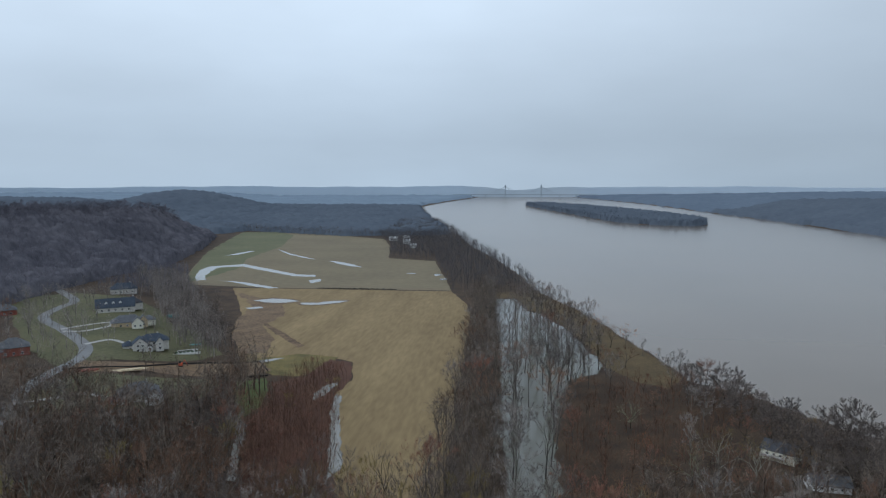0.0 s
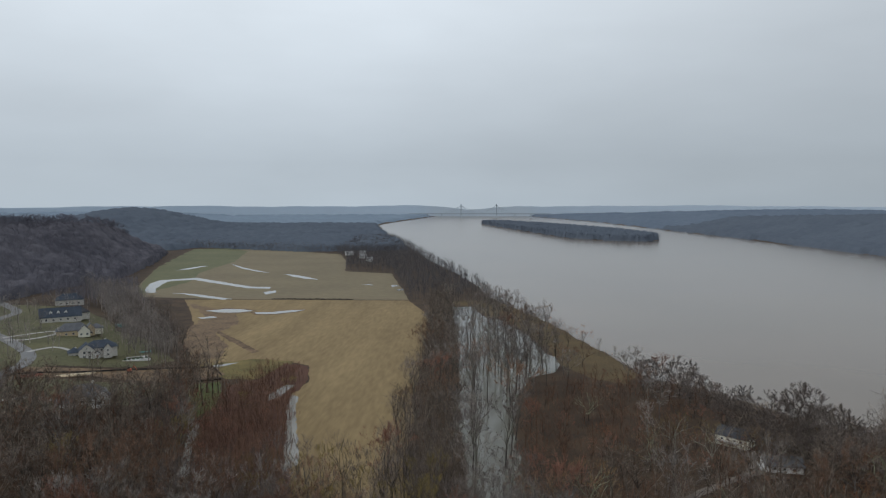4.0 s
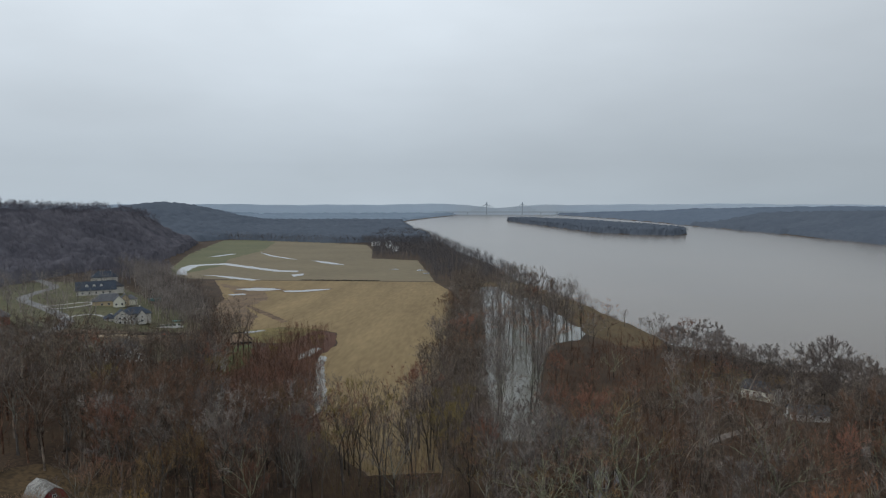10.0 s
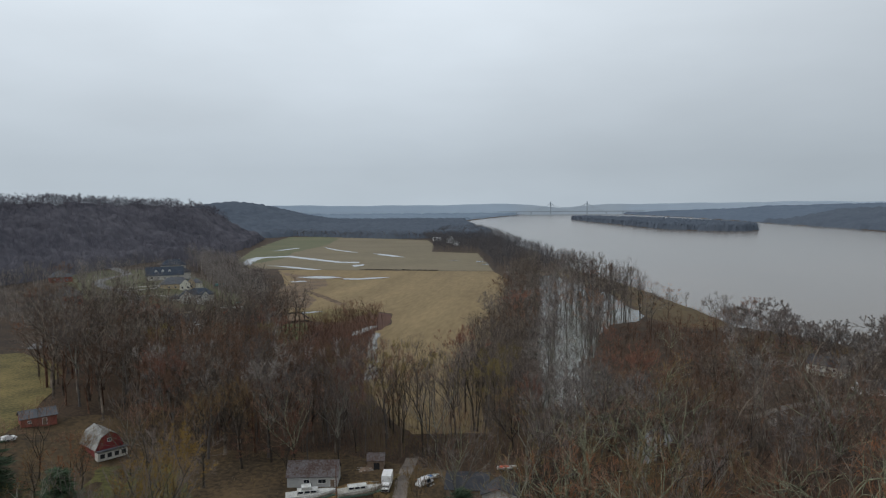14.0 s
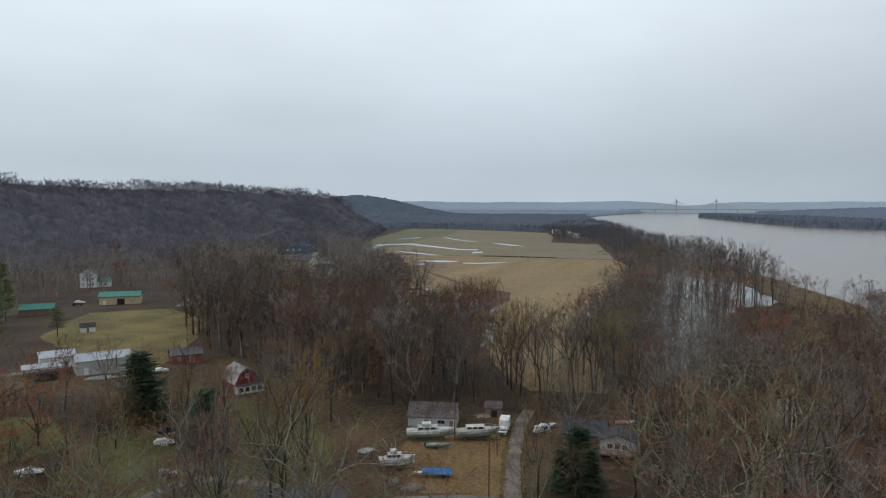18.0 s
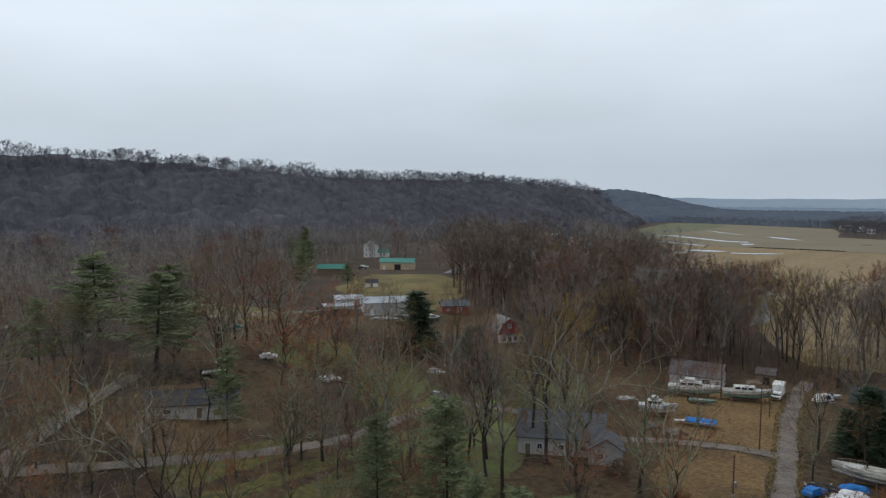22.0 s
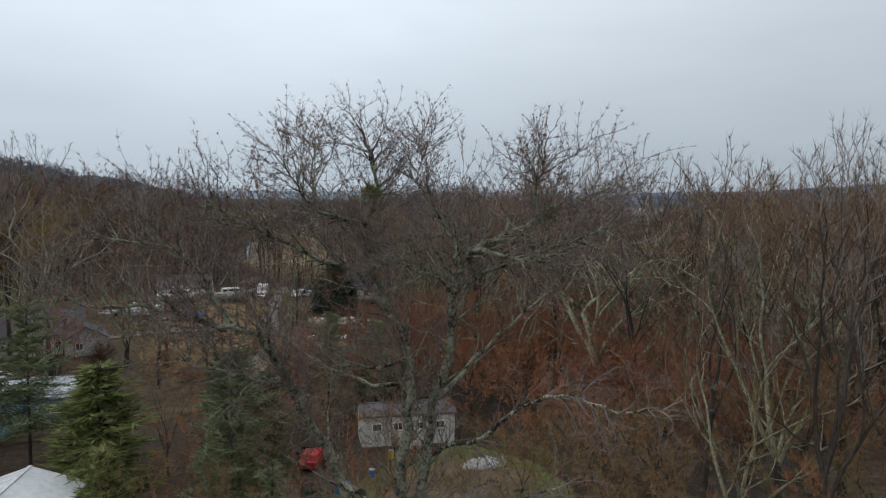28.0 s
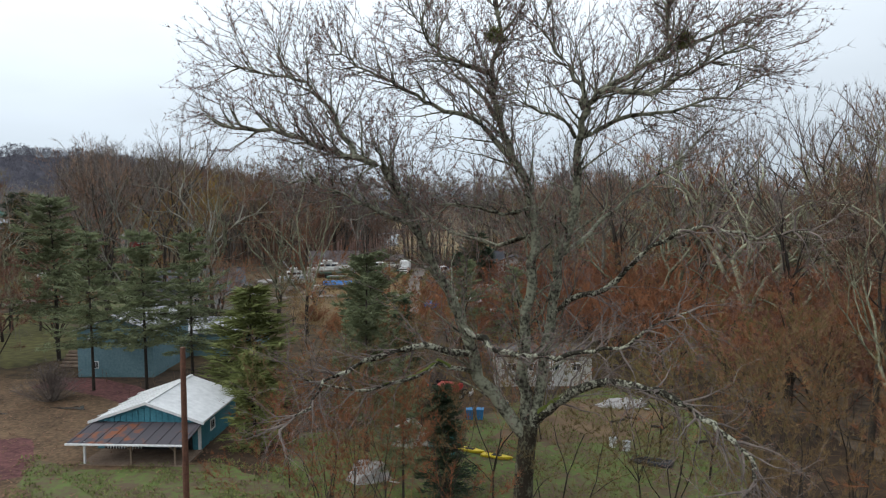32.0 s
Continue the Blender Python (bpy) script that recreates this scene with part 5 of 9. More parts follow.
        for k in range(2, last + 1):
            for _ in range(2 if k > last * 0.45 or rng.random() < 0.5 else 1):
                d = (soft[k] - soft[k - 1]).normalized()
                e = spread(rng, d, rng.uniform(0.45, 1.0))
                e.z += 0.0 if low else 0.2
                q, _ = fine.wander(soft[k], e.normalized(), rng.uniform(2.2, 4.4) * (1.15 - 0.68 * k / last) * (0.7 if low else 1.0), 6, 0.34, -0.03 if low else 0.06)
                rb = min(0.06, r * 0.3)
                (fine if low else upper).run(q, [rb, rb * 0.8, rb * 0.62, rb * 0.46, rb * 0.32, rb * 0.22, 0.008], 5)
                for m in (2, 4, 6) if low else (1, 2, 3, 4, 5, 6, 6):
                    g = spread(rng, (q[m] - q[m - 1]).normalized(), rng.uniform(0.3, 1.0))
                    z, _ = fine.wander(q[m], g, rng.uniform(0.9, 2.0), 4, 0.4, -0.03 if low else 0.05)
                    fine.run(z, [0.017, 0.013, 0.010, 0.007, 0.004], 3)
                    for c in (1, 2, 3, 4):
                        d2 = (z[c] - z[c - 1]).normalized()
                        twigs(fine, z[c], d2, 5, 0.42, 0.006)
                        twigs(buds, z[c] + d2 * rng.uniform(0, 0.2), d2, 2 if low else 6, 0.1, 0.013)
    ob = tagged(new("great_tree", mesh_of("trunk", wood.v, wood.f, M["bark_great"], True)), "great spreading leafless tree with lichened limbs", "tree")
    part("crown", mesh_of("crown", fine.v, fine.f, M["twig_dark"]), None, ob)
    part("bud", mesh_of("bud", buds.v, buds.f, M["bud"]), None, ob, "haze of small reddish buds")["kind"] = "stuff"
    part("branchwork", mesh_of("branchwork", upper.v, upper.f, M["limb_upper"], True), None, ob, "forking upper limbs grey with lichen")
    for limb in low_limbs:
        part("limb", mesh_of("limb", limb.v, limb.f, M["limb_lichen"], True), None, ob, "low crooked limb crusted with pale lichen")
    for wrap, r in moss:
        coat = Limbs(9)
        coat.run(wrap, [r * 0.95 - 0.02 * k for k in range(len(wrap))], 7)
        part("moss", mesh_of("moss", coat.v, coat.f, M["moss"], True), None, ob, "bright green moss on a low limb")
    for p, r in ((Vector((-1.2, -0.4, 26.4)), 0.55), (Vector((6.4, -1.4, 25.6)), 0.5)):
        clump = Limbs(int(r * 100))
        for _ in range(260):
            e = Vector((clump.rng.gauss(0, 1), clump.rng.gauss(0, 1), clump.rng.gauss(0, 1))).normalized()
            clump.blade(root + p + e * r * 0.2, root + p + e * r * clump.rng.uniform(0.6, 1.1), 0.05)
        part("mistletoe", mesh_of("mistletoe", clump.v, clump.f, M["needle_yellow"]), None, ob, "green ball of mistletoe")


great_tree()

RNG = random.Random(5)
for kind, x, y, h in (("sycamore", -62.5, 106.3, 31), ("sycamore", -108.7, 131.9, 20), ("sycamore", -95.2, 94.6, 28), ("wood", -119.4, 61.6, 22), ("wood", -99.8, 134.2, 16), ("wood", -128.7, 119.5, 19), ("wood", -194.4, 126.8, 22), ("wood", -190.3, 129.2, 22), ("wood", -212.9, 125.3, 18),
                      ("tall", -34.1, 248.2, 29), ("wood", -29.5, 131, 21), ("sycamore", -11.6, 152.8, 25), ("tall", -7.5, 162.8, 28), ("wood", -45.9, 165.5, 10), ("wood", -102.6, 80.7, 17), ("wood", -149.3, 130.7, 13), ("wood", -181.9, 135.4, 22), ("wood", -186.1, 132.5, 20),
                      ("sycamore", -13.7, 189, 22), ("tall", -7.8, 175.7, 29), ("tall", -32.6, 232.7, 30), ("tall", -60.1, 231, 25), ("broad", 32.8, 97.2, 30), ("broad", 22.4, 95.1, 30), ("sycamore", 40.9, 124.5, 26), ("tall", 115.7, 253.9, 31), ("tall", 140.9, 255.6, 31), ("wood", 24.5, 54, 32), ("broad", 49.4, 97.7, 31),
                      ("round", 102.7, 390, 20), ("round", 112.3, 373.5, 16), ("round", 116.9, 354.2, 20), ("wood", 119.4, 335, 19.5), ("round", 125.9, 318.8, 31), ("wood", 131, 315.9, 20), ("round", 133.2, 292.2, 25), ("round", 149.3, 293, 20), ("round", 93, 440.9, 14), ("wood", 88, 480.8, 11), ("wood", 84.8, 500.8, 9), ("sycamore", 72, 302.2, 24), ("red", 62.3, 318.4, 12), ("red", 80, 335, 14), ("red", 106.9, 350, 12), ("red", 96, 350, 13), ("red", 45.4, 311.8, 11), ("round", 143, 306, 23), ("round", 155, 300, 22), ("red", 92, 312, 10), ("round", 122, 330, 20), ("round", 138, 320, 24), ("wood", 118, 312, 20), ("round", 128, 300, 24), ("red", 100, 300, 14), ("sycamore", 84, 296, 22), ("wood", 96, 288, 22), ("round", 160, 282, 26), ("tall", 20, 58, 29), ("tall", 18.6, 75, 28), ("tall", 29.3, 93.4, 30), ("wood", 29, 70, 31), ("wood", 34.1, 62.6, 32), ("broad", 16, 84, 31), ("haze", -14.5, 38, 12), ("haze", -20, 45, 11), ("haze", 9, 34, 14), ("haze", 14, 42, 15), ("haze", 4, 40, 13), ("haze", -9, 31, 13), ("haze", -13, 33, 11), ("haze", -17, 52, 12), ("haze", 17, 33, 15), ("haze", 20, 44, 17), ("haze", -2, 36, 13), ("haze", 6, 30, 12), ("haze", -15, 44, 12), ("haze", -12, 54, 13), ("haze", 10, 46, 15), ("haze", 5, 56, 15), ("haze", -20, 60, 13), ("haze", 24, 38, 16), ("haze", -27, 66, 13), ("haze", -24, 72, 14), ("broad", 36, 80, 32), ("tall", 19, 39, 32), ("broad", 8, 92, 29), ("tall", 46, 70, 33), ("wood", 52, 86, 32),
                      ("round", 148, 270, 24), ("round", 138, 282, 22), ("round", 120, 292, 20), ("round", 110, 322, 21), ("round", 104, 340, 20), ("round", 98, 366, 19), ("round", 92, 404, 17), ("round", 86, 424, 16), ("round", 112, 304, 23), ("wood", 134, 262, 24), ("round", 160, 262, 25), ("sycamore", -60, 103, 27), ("round", 103.7, 392.6, 19), ("round", 111.4, 384.8, 15), ("round", 111.9, 342.9, 20), ("round", 128.6, 320.9, 29), ("round", 135.4, 311.3, 23), ("tall", 9.2, 430.8, 38), ("tall", 36.9, 548.4, 35), ("tall", 45.2, 507.6, 28), ("wood", 55.9, 528.4, 19), ("round", 94.1, 445.2, 14), ("tall", 12, 405, 33), ("tall", 20, 442, 34), ("tall", 30, 452, 30), ("tall", 41, 466, 29), ("sycamore", -103.4, 50.4, 23), ("broad", -113.3, 36, 22), ("sycamore", -118.3, 33.7, 25), ("broad", -118.7, 46.9, 20), ("broad", -92.9, 90.8, 24), ("wood", -99.4, 75.6, 17), ("haze", -8, 40, 12), ("haze", -4, 58, 10), ("haze", -12, 41, 11), ("haze", -14, 36, 12), ("haze", 3, 46, 12), ("haze", 8, 52, 13), ("wood", -40, 96, 30), ("wood", -66, 92, 29), ("wood", -76, 96, 27), ("haze", -6, 44, 14), ("wood", 30, 46, 30), ("wood", 38, 56, 32), ("tall", 26, 84, 33), ("tall", 14, 98, 32), ("tall", 3, 104, 31), ("broad", -50, 108, 24), ("red", -46, 114, 16), ("red", -84, 108, 18), ("willow", -84, 142, 27), ("willow", -89, 137, 22), ("wood", -88, 150, 26), ("wood", -98, 160, 27), ("wood", -110, 172, 26), ("wood", -118, 178, 25), ("wood", -92, 190, 28), ("tall", -86, 196, 30), ("wood", -78, 194, 28), ("wood", -40, 204, 28), ("wood", -32, 146, 22), ("wood", -28, 165, 24), ("wood", -31, 178, 25), ("broad", -4, 146, 28),
                      ("red", -150, 112.8, 27), ("wood", -196.3, 115.2, 24), ("wood", -171.1, 112.4, 31), ("wood", -166.5, 113.1, 30), ("wood", -184.7, 133.5, 24), ("broad", -118.3, 91.8, 18), ("broad", -99.7, 83.2, 21), ("broad", -102, 77, 20), ("red", -120, 98.8, 24), ("wood", -124.5, 75.2, 17), ("sycamore", -116.6, 58.8, 15), ("broad", -130, 62, 16), ("broad", -112, 100, 22), ("broad", -86, 92, 17), ("broad", -78, 104, 22), ("broad", -142, 90, 20), ("broad", -156, 118, 24), ("broad", -128, 132, 14), ("tall", -68.5, 109, 37), ("tall", -81, 107, 32), ("tall", -74, 113, 34), ("tall", -92, 114, 20), ("broad", -58, 102, 26), ("red", -91.4, 98.9, 7), ("wood", -73, 97, 31), ("wood", -86.1, 102.5, 19), ("red", -134, 100, 20), ("red", -140, 122, 22), ("red", -160, 130, 16), ("wood", -152, 96, 22), ("red", -108, 104, 14), ("red", -76, 112, 13), ("red", -70, 118, 11), ("sycamore", -112, 112, 15), ("red", -80, 84, 15), ("red", -68, 80, 14), ("wood", -132, 140, 14), ("wood", -146, 146, 15), ("wood", -156, 158, 16), ("red", -124, 160, 16), ("red", -100, 146, 15), ("wood", -96, 176, 26), ("red", -78, 188, 18), ("wood", -66, 196, 27), ("red", -56, 98, 12), ("red", -52, 92, 14), ("tall", -241.3, 499.5, 26), ("tall", -237.8, 503.4, 27), ("tall", -329.6, 625, 24), ("tall", -329.8, 649, 24), ("tall", -223.3, 504, 26), ("tall", -225.5, 495, 25), ("tall", -301, 612, 25), ("tall", -230.7, 495, 27), ("tall", -215, 495.7, 24), ("tall", -299, 597.6, 26), ("tall", -341, 659.6, 24), ("tall", -300, 627, 25), ("tall", -272, 601.7, 26), ("tall", -255, 560, 26), ("tall", -262, 575, 27), ("tall", -282, 590, 26), ("tall", -246, 530, 26), ("tall", -232, 520, 25), ("wood", -24, 143, 13), ("broad", -13, 152, 20), ("wood", -9, 160, 24), ("haze", -44, 100, 10), ("haze", -60, 112, 12)):
    plant(kind, x, y, h, RNG)
for kind, x, y, h, wide in (("pine", -154.2, 80.6, 23, 1.9), ("pine", -190, 84, 25, 1.8), ("cedar", -136.3, 150, 18, 2.0), ("cedar", -111.8, 144.3, 15.5, 1.9), ("cedar", -118, 149, 13, 1.7), ("cedar", -89.9, 87.3, 10, 1), ("pine", -230.8, 208.4, 12, 1.3), ("pine", -298.6, 239.3, 25, 1), ("pine", -354.4, 273.9, 17, 1), ("cedar", -25.3, 154.6, 13, 1.9), ("cedar", -22, 149.5, 10, 1.7), ("cedar", -28, 150.5, 9, 1.7), ("pine", -114.9, 73.5, 19, 0.8),
                           ("pine", -11.6, 43.4, 10, 0.8), ("cedar", -9.2, 44.8, 8, 1.1), ("pine", -16.5, 51, 12, 0.8), ("pine", -63.8, 75.5, 21, 1), ("pine", -50.1, 64.2, 17, 0.9), ("pine", -39, 64.5, 17, 0.9), ("pine", -43.5, 63.5, 17, 0.9), ("pine", -15.5, 48, 16.5, 0.8), ("pine", -72, 70, 18, 1), ("young", -31.5, 62.5, 12, 1.45), ("cedar", -20.9, 63.9, 12.5, 1.0), ("cedar", -17.3, 64, 10.9, 1.0), ("young", -26, 52, 8, 1.1), ("pine", -18.5, 58, 14, 0.9), ("pine", -15, 84, 13, 1.0), ("pine", -9.5, 85, 12, 1.0), ("pine", -270, 215, 20, 1), ("pine", -282, 228, 19, 1), ("pine", -240, 190, 16, 1), ("pine", -176, 96, 22, 1.6), ("pine", -165, 60, 18, 1), ("pine", -172, 72, 20, 1)):
    plant_conifer(kind, x, y, h, RNG, wide)

# ---- scattered woodland ----
HOUSE_PLOT = [(-250, 330), (-178, 325), (-176, 420), (-262, 425)]
CLEAR = [(-3.5, 32.3, 5), (0, 0, 9), (-121, 70, 8), (-111, 64, 7), (-101, 58, 6), (-112, 134, 8), (-103, 124, 7), (-119, 130, 7), (-110, 121, 6)]


def scatter(area, spacing, mix, heights, seed, keep_out=(), far=False):
    rng = random.Random(seed)
    xs, ys = [p[0] for p in area], [p[1] for p in area]
    n = int((max(xs) - min(xs)) * (max(ys) - min(ys)) / spacing ** 2 * 1.6)
    placed, cells = [], {}
    for _ in range(n * 3):
        x, y = rng.uniform(min(xs), max(xs)), rng.uniform(min(ys), max(ys))
        if not inside(area, x, y) or any(inside(k, x, y) for k in keep_out) or any(math.hypot(x - a, y - b) < r for a, b, r in CLEAR):
            continue
        c = (int(x // spacing), int(y // spacing))
        if any(math.hypot(x - a, y - b) < spacing for i in (-1, 0, 1) for j in (-1, 0, 1) for a, b in cells.get((c[0] + i, c[1] + j), ())):
            continue
        cells.setdefault(c, []).append((x, y))
        kind = rng.choices([m[0] for m in mix], [m[1] for m in mix])[0]
        if far and kind + "_far" in TREES:
            kind += "_far"
        h = rng.uniform(*heights) * {"red": 0.62, "thin": 0.8}.get(kind, 1.0)
        plant(kind, x, y, h, rng)


scatter([(16, 40), (60, 44), (110, 90), (100, 150), (40, 170), (-4, 196), (-6, 118), (10, 78)], 8.4, (("wood", 3), ("broad", 7), ("red", 4), ("tall", 1)), (23, 33), 1)
scatter([(-14, 76), (10, 76), (10, 118), (-6, 130), (-14, 104)], 5, (("red", 5), ("haze", 2)), (8, 15), 2, ([(-14, 76), (10, 76), (8, 90), (-12, 90)],))
scatter([(-22, 76), (-8, 62), (12, 62), (34, 62), (44, 96), (30, 124), (6, 128), (-10, 124), (-20, 104)], 5.0, (("rust", 1),), (8, 14), 21, ([(-18, 50), (13, 50), (13, 82), (-18, 82)],))
scatter([(100, 150), (150, 150), (150, 250), (60, 262), (20, 240), (-4, 200), (40, 170)], 17, (("wood", 4), ("broad", 2), ("tall", 2), ("sycamore", 1)), (24, 33), 3, far=True)
scatter([(14, 258), (84, 288), (86, 342), (120, 400), (90, 440), (70, 425), (44, 430), (22, 380), (10, 330)], 17, (("red", 4), ("wood", 3), ("round", 1), ("broad", 1)), (15, 24), 4, far=True)
scatter([(-45, 250), (-18, 255), (-20, 440), (-28, 600), (-38, 740), (-58, 740), (-50, 600), (-45, 430)], 17, (("wood", 3), ("tall", 3)), (22, 31), 5, far=True)
scatter([(-14, 270), (6, 290), (10, 350), (36, 440), (38, 510), (32, 600), (0, 700), (-20, 600), (-16, 430)], 12.5, (("tall", 5), ("wood", 1)), (25, 36), 6, far=True)
scatter([(42, 450), (90, 455), (68, 600), (20, 760), (0, 735), (36, 600)], 22, (("tall", 2), ("wood", 2), ("red", 1)), (12, 24), 7, far=True)
scatter([(-80, 262), (-84, 290), (-112, 400), (-110, 420), (-140, 430), (-143, 380), (-148, 344), (-120, 278), (-110, 236), (-84, 236)], 12, (("thin", 8), ("pole", 1), ("wood", 1)), (15, 22), 8)
scatter([(-58, 200), (-112, 194), (-150, 215), (-170, 290), (-150, 344), (-122, 274), (-104, 228), (-58, 228)], 9.5, (("wood", 5), ("tall", 2), ("pole", 1), ("thin", 1)), (26, 36), 9, (HOUSE_PLOT, [(-190, 310), (-150, 304), (-124, 240), (-160, 232)]), far=True)
scatter([(-150, 205), (-175, 215), (-250, 300), (-245, 360), (-215, 370), (-200, 400), (-182, 420), (-168, 300)], 22, (("wood", 5), ("tall", 1)), (26, 35), 10, (HOUSE_PLOT, [(-228, 376), (-186, 376), (-152, 290), (-190, 290)]), far=True)
scatter([(-32, 204), (-70, 206), (-96, 226), (-84, 258), (-30, 258), (-12, 240), (-18, 205)], 7.2, (("pole", 5), ("wood", 1), ("tall", 2)), (22, 31), 11)
scatter([(-14, 190), (20, 200), (16, 258), (-10, 260), (-18, 215)], 8, (("wood", 4), ("tall", 2), ("pole", 1)), (22, 32), 12, far=True)
scatter([(-62, 84), (-90, 104), (-100, 90), (-112, 66), (-140, 56), (-150, 100), (-120, 128), (-112, 140), (-128, 180), (-150, 150), (-175, 120), (-190, 60), (-160, 10), (-90, 10), (-66, 30)], 8.6, (("wood", 5), ("red", 4), ("sycamore", 1), ("broad", 3)), (12, 23), 13, ([(-150, 58), (-112, 58), (-112, 92), (-150, 92)], [(-92, 96), (-118, 96), (-118, 132), (-84, 132)], [(-150, 176), (-120, 170), (-120, 200), (-150, 204)]))
scatter([(-200, 100), (-240, 140), (-290, 200), (-330, 250), (-420, 250), (-420, 60), (-260, 30), (-200, 60)], 27, (("wood", 5), ("tall", 1)), (18, 27), 14, far=True)
scatter([(-250, 300), (-300, 360), (-340, 430), (-400, 540), (-440, 560), (-440, 430), (-320, 300)], 27, (("wood", 5), ("red", 1)), (16, 25), 17, ([(-345, 400), (-305, 400), (-305, 450), (-345, 450)],), far=True)


scatter([(-650, -150), (-675, 300), (-655, 600), (-655, 900), (-640, 1150), (-650, 1300), (-700, 1300), (-725, 900), (-735, 300), (-750, -150)], 15, (("ridge_far", 1),), (20, 30), 18)


# ---- far trees, each a spray of branches, joined where nobody could count them ----
def spiky_wood(name, area, spacing, height, blades, width, material, label, seed, mask=None):
    rng = np.random.default_rng(seed)
    a = np.array(area, float)
    lo, hi = a.min(0), a.max(0)
    xs, ys = np.arange(lo[0], hi[0], spacing), np.arange(lo[1], hi[1], spacing)
    X, Y = [g.ravel() for g in np.meshgrid(xs, ys)]
    X, Y = X + rng.uniform(-0.5, 0.5, X.size) * spacing, Y + rng.uniform(-0.5, 0.5, X.size) * spacing
    ok = inside(area, X, Y)
    if mask is not None:
        ok &= mask(X, Y)
    X, Y = X[ok], Y[ok]
    Z = land(X, Y)
    n = X.size
    H = rng.uniform(*height, n)
    limbs = max(4, blades // 6)
    twig_n = max(3, int(blades * 1.7) // limbs)
    ang = rng.uniform(0, math.tau, (n, limbs))
    out = rng.uniform(0.05, 0.27, (n, limbs)) * H[:, None]
    start = rng.uniform(0.22, 0.62, (n, limbs)) * H[:, None]
    dome = H[:, None] * (1.0 - 3.2 * (out / H[:, None]) ** 2) * rng.uniform(0.9, 1.0, (n, limbs))
    top = np.minimum(start + rng.uniform(0.25, 0.45, (n, limbs)) * H[:, None], dome)
    base = np.stack([X[:, None] + 0 * ang, Y[:, None] + 0 * ang, Z[:, None] + start], -1)
    tip = np.stack([X[:, None] + np.cos(ang) * out, Y[:, None] + np.sin(ang) * out, Z[:, None] + top], -1)

    def spikes(p0, p1, w):
        turn = rng.uniform(0, math.tau, p0.shape[:-1])
        off = np.stack([np.cos(turn), np.sin(turn), 0 * turn], -1) * (w * rng.uniform(0.6, 1.3, turn.shape))[..., None]
        return np.stack([p0 - off, p0 + off, p1], -2).reshape(-1, 3)

    u = rng.uniform(0.3, 1.0, (n, limbs, twig_n, 1))
    root = base[:, :, None] * (1 - u) + tip[:, :, None] * u
    way = (tip - base)[:, :, None] * 0.1 + rng.normal(0, 0.055, (n, limbs, twig_n, 3)) * H[:, None, None, None]
    way[..., 2] += 0.015 * H[:, None, None]
    tri = np.concatenate([spikes(base, tip, width * 1.3), spikes(root, root + way, width * 0.75)])
    stem_w = width * 0.9
    s0 = np.stack([X - stem_w, Y, Z - 0.5], -1)
    s1 = np.stack([X + stem_w, Y, Z - 0.5], -1)
    s2 = np.stack([X, Y, Z + H * 0.78], -1)
    tri = np.concatenate([tri, np.stack([s0, s1, s2], 1).reshape(-1, 3)])
    return tagged(new(name, big_mesh(name, tri, np.arange(len(tri)).reshape(-1, 3), material)), label, "woods", kind="stuff")


HILL_FACE = [(-430, 300), (-450, 450), (-468, 720), (-482, 920), (-530, 1100), (-700, 1100), (-720, 700), (-720, 300), (-800, -100), (-620, -100), (-520, 150)]


def grove_master(seed, height, width, limb_w, twig_w, limbs=14, twig_n=5):
    """A light tree for distant woods: forked trunk, limbs and twigs in one mesh."""
    g = Limbs(seed)
    rng, r = g.rng, height * 0.012
    pts, _ = g.wander(Vector((0, 0, -1)), Vector((0, 0, 1)), height * 0.42, 3, 0.06, 0.05)
    g.run(pts, [r * 1.3, r, r * 0.85, r * 0.7], 4)
    turn = rng.uniform(0, 6)
    for n in range(5):
        lean, a = rng.uniform(0.25, 0.8) * (0.3 if n == 0 else 1), turn + n * 1.57
        d = Vector((math.sin(lean) * math.cos(a), math.sin(lean) * math.sin(a), math.cos(lean)))
        way, _ = g.wander(pts[3] if n < 3 else pts[2], d, height * rng.uniform(0.45, 0.6), 4, 0.24, 0.04)
        g.run(way, [r * 0.5, r * 0.38, r * 0.27, r * 0.17, 0.03], 3)
        for k in range(limbs):
            u = 0.12 + 0.86 * (k + rng.random()) / limbs
            i = min(3, int(u * 4))
            b = way[i].lerp(way[i + 1], u * 4 - i)
            e = spread(rng, (way[i + 1] - way[i]).normalized(), rng.uniform(0.5, 1.3))
            length = width * rng.uniform(0.5, 1.1) * (1.1 - 0.6 * u)
            q = b + e * length + Vector((0, 0, 0.12 * length))
            g.blade(b, q, limb_w)
            for _ in range(twig_n):
                w = b.lerp(q, rng.uniform(0.2, 1.0))
                f = spread(rng, e, rng.uniform(0.3, 1.2))
                g.blade(w, w + f * rng.uniform(0.7, 1.7), twig_w)
    tri = [t for f in g.f for t in ([f] if len(f) == 3 else [(f[0], f[1], f[2]), (f[0], f[2], f[3])])]
    return np.array(g.v), np.array(tri)


